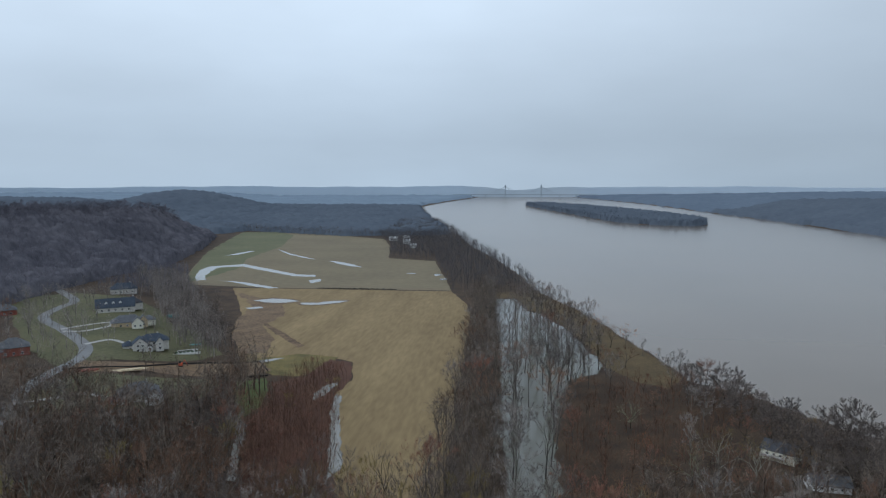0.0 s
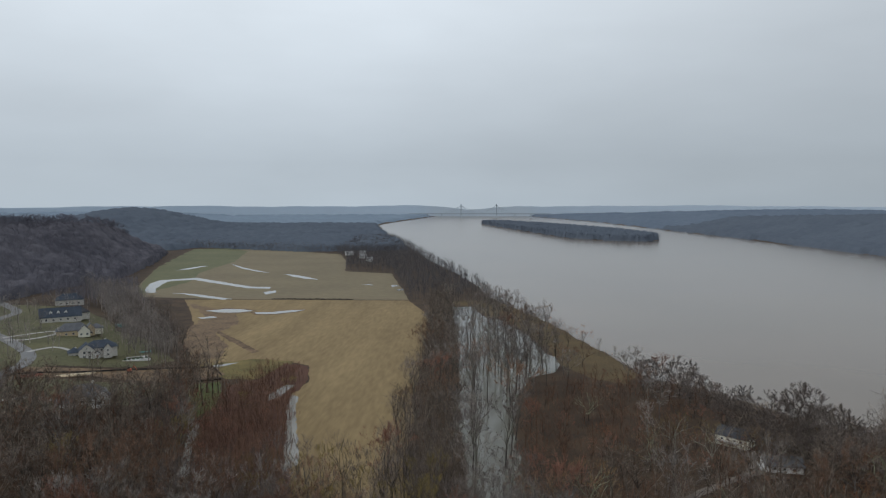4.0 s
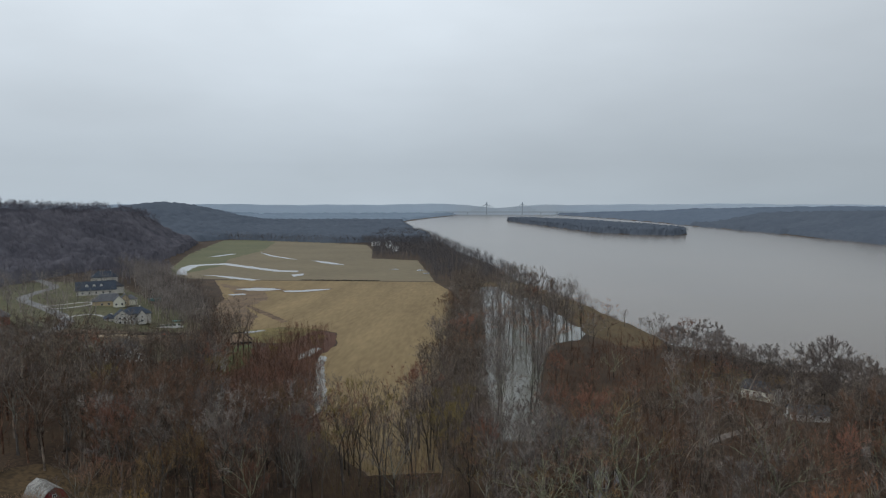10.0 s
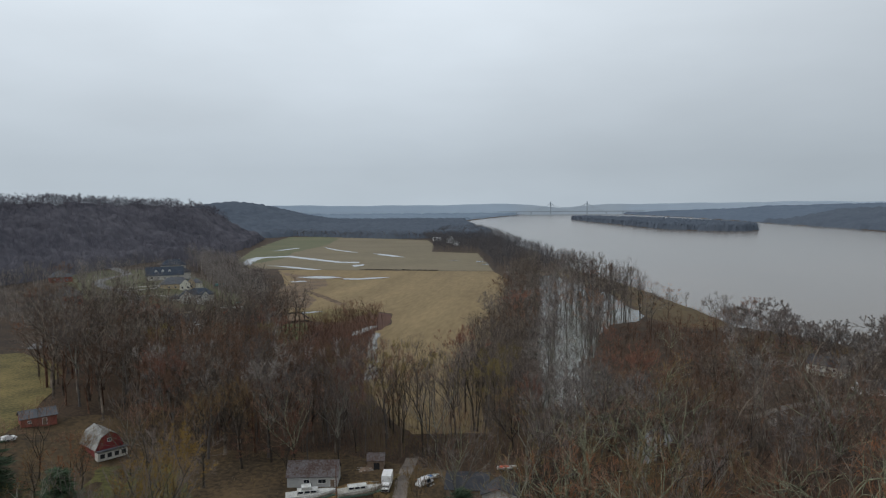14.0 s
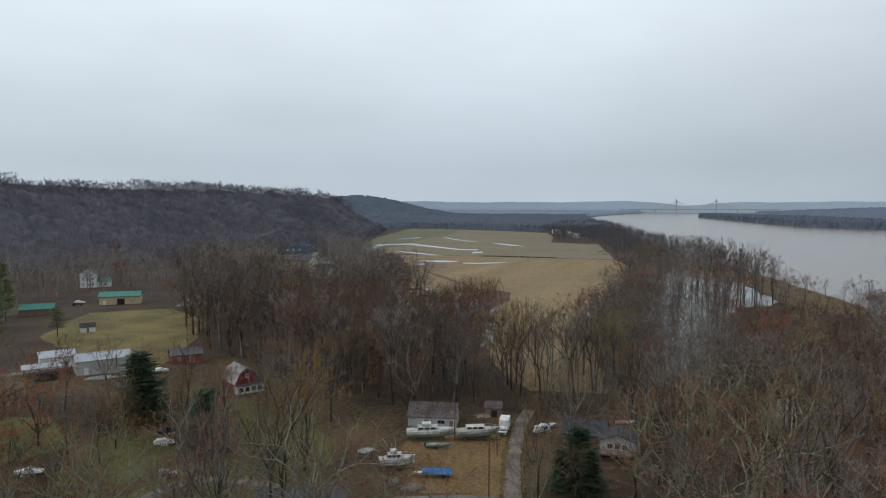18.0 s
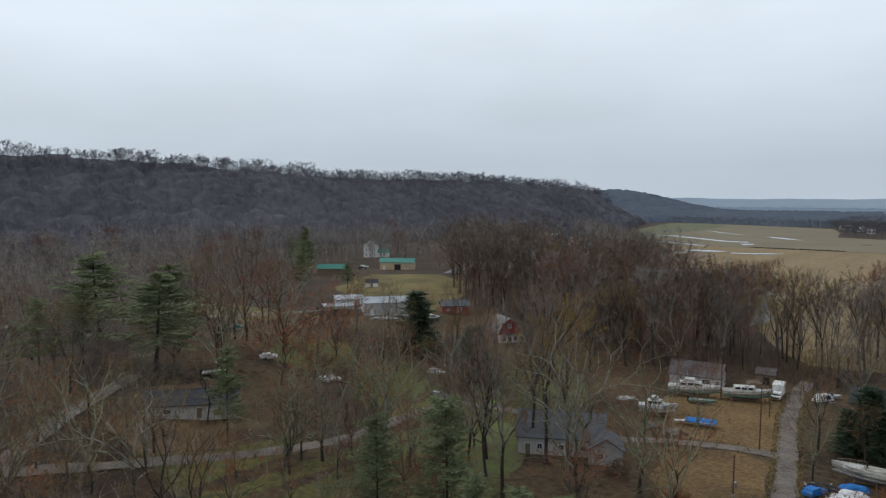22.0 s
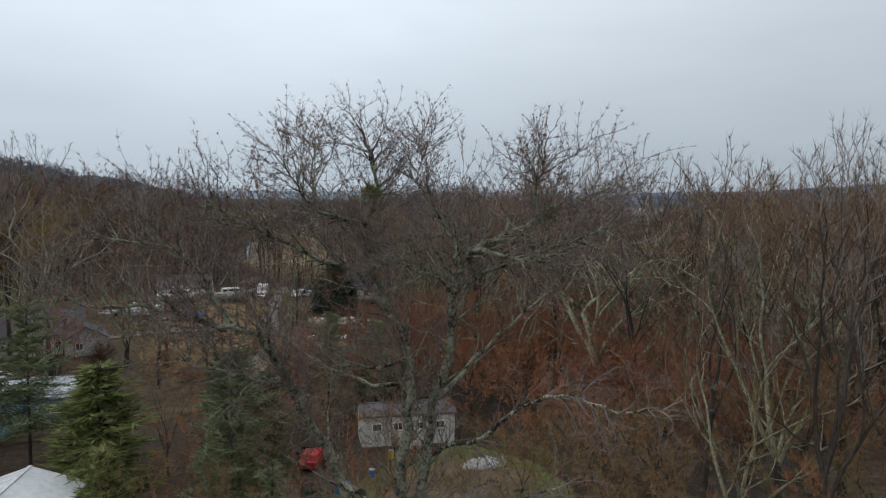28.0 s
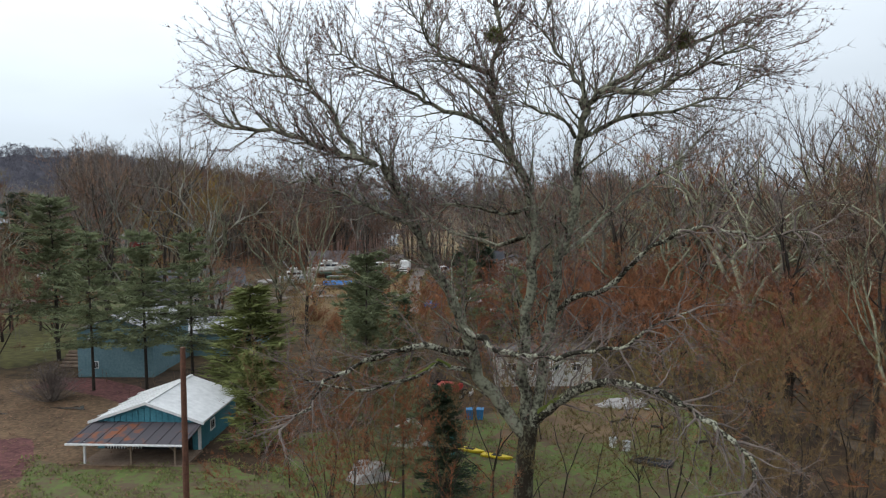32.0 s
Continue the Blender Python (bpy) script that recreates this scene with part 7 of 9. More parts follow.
block(h, 7, 8, 4.2, 2.8, M["stone"], M["shingle_slate"], (-12, 4, 0), 0, "hip", 0.5, row_of("f", 2, 5, 1.2, 1.3, 1.5), chimney=(1, 1, 5.4))
block(h, 5, 6, 6.0, 3.0, M["stone"], M["shingle_slate"], (7.5, -1.2, 0), 0, "gable", 0.4, [("f", 0, 1.1, 1.6, 1.6), ("f", 0, 4.0, 1.2, 1.4)], ridge="y")
block(h, 3.4, 3, 2.8, 1.3, M["white_paint"], M["shingle_slate"], (1.2, -1.6, 0), 0, "gable", 0.3, [], [("f", 0, 1.1, 2.1)], ridge="y")
h2 = thing("pool_terrace", "pale stone pool terrace with hedges behind a white retaining wall", "terrace", on_land(-241, 478, 33))
part("paving", boxed(17, 11, 0.5, pose(0, 0, 0.4)), M["concrete"], h2)
part("retaining_wall", boxed(18, 0.5, 2.2, pose(0, -6, -1)), M["white_paint"], h2)
part("pool", boxed(9, 3.6, 0.06, pose(0, 1, 0.9)), M["pond"], h2)
for k in range(6):
    hb = bmesh.new()
    bmesh.ops.create_icosphere(hb, subdivisions=2, radius=0.9)
    rr = random.Random(k)
    for v in hb.verts:
        v.co *= rr.uniform(0.75, 1.2)
        v.co += Vector((-6.5 + k * 2.6, -4.4, 1.4))
    part("hedge", hb, M["needle_dark"], h2)
for k in range(8):
    part("fence_post", boxed(0.12, 0.12, 1.6, pose(-8.4 + k * 2.4, 5.3, 0.8)), M["rubber"], h2)
part("fence_rail", boxed(17, 0.06, 0.08, pose(0, 5.3, 2.3)), M["rubber"], h2)

h = thing("house", "large house with a long slate-blue roof and pale walls", "house", on_land(-351, 575, 33))
block(h, 30, 13, 4.6, 6.5, M["stone"], M["shingle_slate"], (0, 4, 0), 0, "gable", 0.6, row_of("f", 5, 26, 1.2, 1.6, 1.8))
block(h, 12, 14, 5.5, 5.5, M["stone"], M["shingle_dark"], (14, 12, 0), 20, "hip", 0.6, row_of("r", 3, 10, 1.2, 1.4, 1.7), chimney=(2, 3, 9))
for k, x in enumerate((-7, -1.5, 4)):
    block(h, 2.2, 3.5, 7.6, 1.2, M["white_paint"], M["shingle_slate"], (x, 1.5, 0.6), 0, "gable", 0.2, [("f", 0, 6.2, 1.1, 1.0)], ridge="y")
h = thing("house", "tan house with stepped front gables and grey roofs", "house", on_land(-307, 522, 33))
block(h, 22, 11, 4.4, 5.0, M["tan_paint"], M["shingle_grey"], (-2, 5, 0), 0, "hip", 0.6, row_of("f", 3, 14, 1.2, 1.5, 1.6))
block(h, 8, 9, 4.2, 4.2, M["cream_paint"], M["shingle_grey"], (5, 0, 0), 0, "gable", 0.5, [("f", -2, 1, 1.5, 1.6), ("f", 2, 1, 1.5, 1.6)], ridge="y")
block(h, 6, 7, 5.2, 3.4, M["tan_paint"], M["shingle_grey"], (9.5, 3, 0), 0, "gable", 0.4, [("f", 0, 1.2, 1.6, 1.6)], ridge="y")
block(h, 9, 8, 4.0, 3.2, M["cream_paint"], M["shingle_grey"], (14, 9, 0), 0, "hip", 0.5)
h = thing("house", "grey hip-roofed house with a stone chimney behind bare trees", "house", on_land(-206, 356, 33))
block(h, 20, 13, 4.4, 5.2, M["stone"], M["shingle_grey"], (0, 4, 0), 0, "hip", 0.7, row_of("f", 4, 17, 1.2, 1.5, 1.6) + row_of("r", 2, 8, 1.2, 1.5, 1.6), chimney=(4, 2, 8.6))
block(h, 9, 9, 4.2, 3.8, M["white_paint"], M["shingle_grey"], (7, -4, 0), 0, "gable", 0.5, row_of("f", 2, 6, 1.0, 1.6, 1.8), ridge="y")
block(h, 9, 10, 3.6, 3.0, M["stone"], M["shingle_grey"], (-9, -3, 0), 0, "hip", 0.5, garage=[("f", 0, 5, 2.4)])
h = thing("house", "red brick house with a steep grey hipped roof", "house", on_land(-330, 426, 40))
block(h, 18, 13, 5.6, 5.4, M["brick"], M["shingle_grey"], (0, 4, 0), 0, "hip", 0.6, row_of("f", 3, 14, 1.0, 1.4, 1.7) + row_of("r", 3, 10, 1.0, 1.4, 1.7) + row_of("r", 3, 10, 3.6, 1.4, 1.5))
block(h, 8, 9, 4.2, 3.4, M["brick"], M["shingle_grey"], (-10, 0, 0), 0, "hip", 0.5, [("f", 0, 1, 1.6, 1.6)])
h = thing("house", "distant house with grey roof among trees", "house", on_land(-397, 666, 33))
block(h, 24, 12, 5, 5.5, M["stone"], M["shingle_slate"], (0, 4, 0), 0, "hip", 0.6, row_of("f", 4, 20, 1.2, 1.5, 1.6), chimney=(6, 2, 9))
h = thing("house", "distant house with brown roof at the wood's edge", "house", on_land(-432, 548, 40))
block(h, 18, 12, 4.6, 4.6, M["brick"], M["shingle_grey"], (0, 4, 0), 0, "hip", 0.6, row_of("f", 3, 14, 1.2, 1.5, 1.6))
h = thing("pool_slide", "small teal pool cover beside a hedge", "pool", on_land(-246, 503, 33))
part("cover", boxed(9, 4, 0.5, None, 0.15), M["tarp_green"], h)
h = thing("pool_slide", "bright teal pool house awning", "pool", on_land(-308, 590, 33))
part("cover", boxed(10, 5, 2.6, None, 0.2), M["tarp_green"], h)

# farm buildings on the western slope
b = thing("barn", "small red gambrel barn with a patchy pale roof", "barn", on_land(-134, 188.5, 58))
block(b, 7.5, 10, 3.0, 3.9, M["barn_red"], M["barn_roof"], (0, 0, 0), 0, "gambrel", 0.4, [("f", 0, 4.0, 1.1, 1.1)], [], ridge="y")
part("lean_to_wall", boxed(8.2, 2.2, 2.2, pose(0, -6.1, -0.3)), M["stone"], b)
part("lean_to_roof", boxed(8.6, 2.7, 0.14, pose(0, -6.1, 2.15, -9)), M["shingle_grey"], b)
for k in range(4):
    # no holes in the wall: black panels paint the shade inside
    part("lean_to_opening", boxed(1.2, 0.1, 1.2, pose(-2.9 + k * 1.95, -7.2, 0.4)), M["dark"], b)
s = thing("metal_shed", "long pale grey metal shed with a shallow tin roof", "shed", on_land(-172.5, 172.5, 53))
block(s, 15, 9, 4.2, 1.5, M["grey_paint"], M["tin"], (0, 0, 0), 0, "gable", 0.3, [], [("f", -5, 1.0, 2.1)], trim=M["white_paint"])
for k in range(14):
    part("rib", boxed(0.07, 0.05, 4.1, pose(-7 + k * 1.08, -4.53, 0)), M["tin"], s)
part("stovepipe", tubed((3.2, -4.8, 1), (3.2, -4.8, 5.4), 0.12), M["rubber"], s)
s = thing("carport", "open carport with a pale tin roof on posts", "carport", on_land(-184, 161, 53))
for x in (-4.5, 0, 4.5):
    for y in (-3, 3):
        part("post", boxed(0.15, 0.15, 3.0, pose(x, y, 0)), M["timber"], s)
part("roof", roof_of([(-3.8, 3.0), (0, 3.6), (3.8, 3.0)], 10.5, 0.12), M["tin"], s)
s = thing("storage_building", "white block building with a flat grey roof", "shed", on_land(-190, 172, 53))
block(s, 10, 7, 3.4, 0.8, M["white_paint"], M["tin"], (0, 0, 0), 0, "mono", 0.3, [("f", -2, 1.2, 1.2, 1.0)], [("f", 2, 1.0, 2.1)])
s = thing("box_trailer", "dark enclosed trailer on two wheels", "trailer", on_land(-178, 157, 53))
part("body", boxed(6, 2.3, 2.2, pose(0, 0, 0.5), 0.08), M["dark"], s)
for y in (-1.1, 1.1):
    part("wheel", tubed((0, y - 0.12, 0.35), (0, y + 0.12, 0.35), 0.35, None, 12), M["rubber"], s)
part("tongue", boxed(1.6, 0.1, 0.1, pose(-3.8, 0, 0.55)), M["steel"], s)
s = thing("pole_building", "tan pole building with a green metal roof", "shed", on_land(-278, 289, 36))
block(s, 19, 9, 4.2, 1.9, M["tan_paint"], M["tin_green"], (0, 0, 0), 0, "gable", 0.5, [("f", 5.5, 1.2, 1.2, 1.0)], [("f", -7, 1.0, 2.1)], trim=M["white_paint"])
# bay drawn as a black panel, its inner shade painted
part("bay_shade_panel", boxed(3.6, 0.1, 3.0, pose(0.5, -4.52, 0)), M["dark"], s)
s = thing("white_house", "tall white house between bare trees", "house", on_land(-350, 338, 38))
block(s, 9, 8, 8.5, 3.2, M["white_paint"], M["shingle_grey"], (0, 0, 0), 0, "gable", 0.4, row_of("f", 3, 8, 1.2, 1.0, 1.5) + row_of("f", 3, 8, 4.6, 1.0, 1.5), ridge="y")
block(s, 8, 6, 3.4, 2.0, M["white_paint"], M["tin_green"], (8, 1, 0), 0, "gable", 0.4, row_of("f", 2, 6, 1.2, 1.1, 1.2))
s = thing("garden_shed", "little shed with a black roof and white walls", "shed", on_land(-229, 221, 48))
block(s, 5.4, 3.6, 2.2, 1.2, M["white_paint"], M["shingle_dark"], (0, 0, 0), 0, "gable", 0.25, [], [("f", 0, 0.9, 1.9)])
s = thing("brown_shed", "low red-brown shed with a grey roof", "shed", on_land(-161, 196, 48))
block(s, 9.5, 6, 2.7, 1.6, M["brick"], M["shingle_grey"], (0, 0, 0), 0, "gable", 0.4, [("f", -2.5, 1.0, 1.0, 0.9)], [("f", 1.5, 1.1, 2.0)])
s = thing("barn_long", "low building with a dull green roof", "shed", on_land(-286, 247, 46))
block(s, 14, 7, 3.0, 2.0, M["timber"], M["tin_green"], (0, 0, 0), 0, "gable", 0.4)
s = thing("long_shed", "distant long shed with a white roof", "shed", on_land(-524, 283, 62))
block(s, 24, 10, 3.6, 1.8, M["brick"], M["tin_white"], (0, 0, 0), 0, "gable", 0.4)
s = thing("hilltop_house", "white house on the skyline of the hill", "house", on_land(-1010, 400, 68))
block(s, 26, 12, 7, 4, M["white_paint"], M["shingle_grey"], (0, 0, 8), 0, "gable", 0.5, row_of("f", 4, 20, 1.2, 1.8, 1.8))
s = thing("house", "grey-white ranch house with a dark roof under bare trees", "house", on_land(-129.5, 75, 54))
block(s, 17, 8.5, 2.9, 1.8, M["grey_paint"], M["shingle_dark"], (0, 2, 0), 0, "gable", 0.5, [("f", -4.5, 1.1, 1.5, 1.1), ("f", 5.5, 1.1, 1.2, 1.1)], [("f", 1.5, 1.0, 2.1)])

# houses by the river
s = thing("river_house", "cream house with a dark gabled roof above the river", "house", on_land(104.8, 328.5, -41))
block(s, 14, 9, 4.6, 3.0, M["cream_paint"], M["shingle_dark"], (0, 0, 0), 0, "gable", 0.5, [("r", -1.6, 2.6, 0.9, 1.4), ("r", 1.8, 2.6, 0.9, 1.4), ("r", -1.6, 0.4, 0.9, 1.2)] + row_of("f", 4, 11, 2.4, 1.2, 1.2))
for k in range(4):
    part("deck_post", boxed(0.18, 0.18, 2.4, pose(-6 + k * 3, -6.2, -0.2)), M["timber"], s)
part("deck", boxed(10.5, 2.2, 0.2, pose(-1.5, -5.4, 2.1)), M["dock"], s)
s = thing("river_house", "low house with a grey roof and a white porch rail", "house", on_land(113, 300, -8))
block(s, 14, 9, 3.0, 2.4, M["white_paint"], M["shingle_grey"], (0, 0, 0), 0, "gable", 0.6, row_of("f", 3, 11, 1.0, 1.2, 1.2))
part("porch_rail", boxed(0.1, 7, 1.0, pose(-8.4, 0, 0.4)), M["white_paint"], s)
part("porch_floor", boxed(1.6, 7.2, 0.3, pose(-7.7, 0, 0.1)), M["dock"], s)

# houses and sheds round the boat yard
s = thing("boat_shed", "long open-fronted shed with a rusty grey tin roof", "shed", on_land(-68.8, 184, 12))
block(s, 13, 7, 2.9, 2.9, M["grey_paint"], M["tin_rust"], (0, 0, 0), 0, "gable", 0.3, [("f", -1.5, 1.0, 1.6, 1.2), ("f", 2.5, 1.0, 2.2, 1.2)], [("f", 5.2, 1.1, 2.0)])
for k in range(12):
    part("roof_rib", boxed(0.06, 4.6, 0.05, pose(-6 + k * 1.09, -1.75, 4.62, 39.5)), M["tin_rust"], s)
s = thing("cabin", "grey cabin on posts with a sun room and a deck", "house", on_land(-19, 175, 3))
block(s, 8, 7, 3.2, 1.4, M["grey_paint"], M["shingle_dark"], (0, 1.5, 1.2), 0, "gable", 0.5, row_of("f", 3, 5.2, 1.1, 1.3, 1.4), ridge="y")
block(s, 10, 9, 4.0, 2.4, M["timber"], M["shingle_dark"], (-8, 6, 0), 0, "gable", 0.5, [("f", 0, 1.2, 1.2, 1.2)])
part("deck", boxed(8.6, 2.6, 0.2, pose(0.4, -3.2, 1.7)), M["timber"], s)
for x in (-3.6, -1, 1.8, 4.4):
    part("deck_post", boxed(0.16, 0.16, 1.9, pose(x, -4.2, -0.1)), M["timber"], s)
    part("rail_post", boxed(0.09, 0.09, 1.0, pose(x, -4.4, 1.9)), M["timber"], s)
part("rail", boxed(8.6, 0.08, 0.09, pose(0.4, -4.4, 2.85)), M["timber"], s)
# near-black sheet put in for the shade beneath the raised cabin
part("underfloor_panel", boxed(7.8, 0.1, 1.5, pose(0, -1.9, -0.2)), M["dark"], s)
s = thing("grey_house", "grey-sided house with a broad shingled roof behind a sycamore", "house", on_land(-70, 117, 30))
block(s, 16, 10, 3.6, 3.4, M["grey_paint"], M["shingle_grey"], (0, 2, 0), 0, "gable", 0.5, [("l", 0, 1.2, 1.0, 1.3)] + row_of("f", 3, 12, 1.1, 1.1, 1.2), [("f", -6.2, 1.0, 2.1)])
block(s, 6, 7, 3.0, 1.8, M["grey_paint"], M["shingle_grey"], (8, -3, 0), 0, "gable", 0.4, [("f", -1, 1.1, 1.2, 1.2)], ridge="y")
s = thing("shack", "tumbledown brown shack with a dark doorway", "shed", on_land(-55.5, 197, 10))
block(s, 4.5, 4, 2.6, 1.3, M["timber"], M["tin_rust"], (0, 0, 0), 0, "gable", 0.3)
# doorway painted on as a panel of shade
part("doorway_shade_panel", boxed(1.6, 0.1, 1.9, pose(0.3, -2.05, 0)), M["dark"], s)
s = thing("blue_house", "faded blue two-storey house with a worn patchy roof", "house", on_land(-52.6, 74.8, 10))
block(s, 8.5, 10, 5.2, 1.6, M["blue_paint"], M["shingle_old"], (0, 0, 0), 0, "gable", 0.4, [("f", -2.6, 3.6, 0.9, 0.8), ("f", 1.2, 3.6, 1.1, 0.9), ("f", -2.2, 1.0, 0.6, 0.8)], [], ridge="y")
block(s, 9, 8, 3.0, 1.2, M["blue_paint"], M["shingle_old"], (7.5, 9.5, 0), 0, "gable", 0.4, [("f", 0, 1.1, 1.2, 1.0)])
for k in range(20):
    part("siding_board", boxed(8.46, 0.03, 0.2, pose(0, -5.012, 0.1 + k * 0.25, -3)), M["blue_paint"], s)
for k in range(5):
    part("stacked_log", tubed((-8.6 + k * 0.1, -1 + k * 0.3, 0.3 + k * 0.35), (-6.4, -1 + k * 0.3, 0.3 + k * 0.35), 0.2, None, 7), M["timber"], s)
g = thing("garage", "teal garage with a white tin roof and a rusty open porch", "garage", on_land(-34.6, 53.9, 9))
block(g, 8.2, 8.2, 2.3, 1.4, M["teal_paint"], M["tin_white"], (0, 0, 0), 0, "gable", 0.35, [("r", -1.5, 0.9, 1.0, 0.9)], [], ridge="y")
# garage front stays closed; this black panel paints the shade within
part("front_shade_panel", boxed(7.0, 0.12, 1.9, pose(0, -4.12, 0)), M["dark"], g)
for k in range(17):
    part("gable_board", boxed(0.42, 0.04, 0.28 + 1.05 * (1 - abs(k - 8) / 8.5), pose(-3.8 + k * 0.475, -4.16, 2.12)), M["teal_paint"], g)
part("fascia", roof_of([(-4.6, 2.42), (0, 3.95), (4.6, 2.42)], 0.08, 0.22, pose(0, -4.5, 0, 0, 0, 90)), M["white_paint"], g)
part("corner_board", boxed(0.2, 0.2, 2.3, pose(4.08, -4.08, 0)), M["white_paint"], g)
pr = part("porch_roof", roof_of([(-7.9, 1.80), (-4.15, 2.3)], 8.8, 0.1), M["porch_tin"], g, "sagging grey porch tin streaked with rust")
for k in range(10):
    part("seam", boxed(0.06, 3.78, 0.05, pose(-4.2 + k * 0.93, -6.02, 2.04, 7.6)), M["porch_tin"], pr)
part("gutter", boxed(8.8, 0.12, 0.12, pose(0, -7.95, 1.7)), M["white_paint"], g)
for x in (-3.2, 0.3, 3.6):
    part("post", boxed(0.13, 0.13, 1.85, pose(x, -7.5, 0)), M["white_paint"] if x < 0 else M["timber"], g)
for x, y in ((0.3, 0.7), (0.3, -0.7), (3.6, -0.7)):
    bmx = bmesh.new()
    tube(bmx, (x, -7.5, 1.2), (x + y, -7.5, 1.75), 0.05, 0.05, 4)
    part("brace", bmx, M["timber"], g)
part("porch_slab", boxed(8.0, 3.4, 0.22, pose(0.4, -6.0, -0.05)), M["timber"], g)
for k in range(13):
    part("picket", boxed(0.05, 0.04, 0.9, pose(-3.0 + k * 0.22, -4.6, 0.3)), M["white_paint"], g)
for k in range(5):
    part("roof_seam", boxed(0.06, 4.6, 0.05, pose(0, 0, 0) @ pose(-2.3, -3.3 + k * 1.65, 3.16, 0, -18.8, 0) @ pose(0, 0, 0, 0, 0, 90)), M["tin_white"], g)
s = thing("mobile_home", "small pale mobile home with a dark tin roof", "house", on_land(-5.4, 77.2, 12))
block(s, 10, 4.4, 2.7, 0.7, M["stone"], M["tin_rust"], (0, 0, 0.5), 0, "gable", 0.2, row_of("f", 4, 9, 1.1, 1.1, 0.9), [("f", 0.4, 0.9, 2.0)])
# grey skirting round the base
part("underfloor_panel", boxed(9.9, 4.3, 0.6, pose(0, 0, -0.05)), M["grey_paint"], s)
part("step", boxed(1.4, 1.2, 0.4, pose(0.4, -2.9, 0)), M["dock"], s)


# ---- boats ----
def hull_mesh(length, beam, depth, sheer, flare, name, material, rows=9):
    """A boat's hull with a pointed bow at +x and a flat stern, closed by its deck."""
    vs, fs, k = [], [], 7
    for i in range(rows):
        u = i / (rows - 1)
        half = beam / 2 * (1 - max(0, (u - 0.45) / 0.55) ** 2.2) * (0.9 + 0.1 * min(1, u * 3)) + 0.02
        keel = 0.0 + depth * 0.75 * max(0, (u - 0.6) / 0.4) ** 2
        top = depth + sheer * u ** 2
        x = -length / 2 + length * u
        chine = keel + (top - keel) * 0.32
        for y, z in ((0, keel), (half * 0.75, chine), (half * flare, chine + (top - chine) * 0.5), (half, top)):
            vs.append((x + (0.35 * length * 0.08 * (z / top) * u), y, z))
        for y, z in ((half * flare, chine + (top - chine) * 0.5), (half * 0.75, chine)):
            vs.append((x + (0.35 * length * 0.08 * (z / top) * u), -y, z))
        vs.insert(len(vs) - 2, (x + 0.35 * length * 0.08 * u, -half, top))
        if i:
            a, b = (i - 1) * k, i * k
            for j in range(k):
                fs.append((a + j, a + (j + 1) % k, b + (j + 1) % k, b + j))
    fs.append(tuple(range(k)))
    fs.append(tuple(reversed(range((rows - 1) * k, rows * k))))
    me = mesh_of(name, vs, fs, material)
    bm = bmesh.new()
    bm.from_mesh(me)
    bmesh.ops.recalc_face_normals(bm, faces=bm.faces[:])
    bm.to_mesh(me)
    bm.free()
    return me


def wheels(parent, xs, y, r=0.33):
    for x in xs:
        for s in (-y, y):
            w = part("wheel", tubed((x, s - 0.11, r), (x, s + 0.11, r), r, None, 14), M["rubber"], parent)
            part("rim", tubed((x, s - 0.12, r), (x, s + 0.12, r), r * 0.55, None, 10), M["steel"], w)


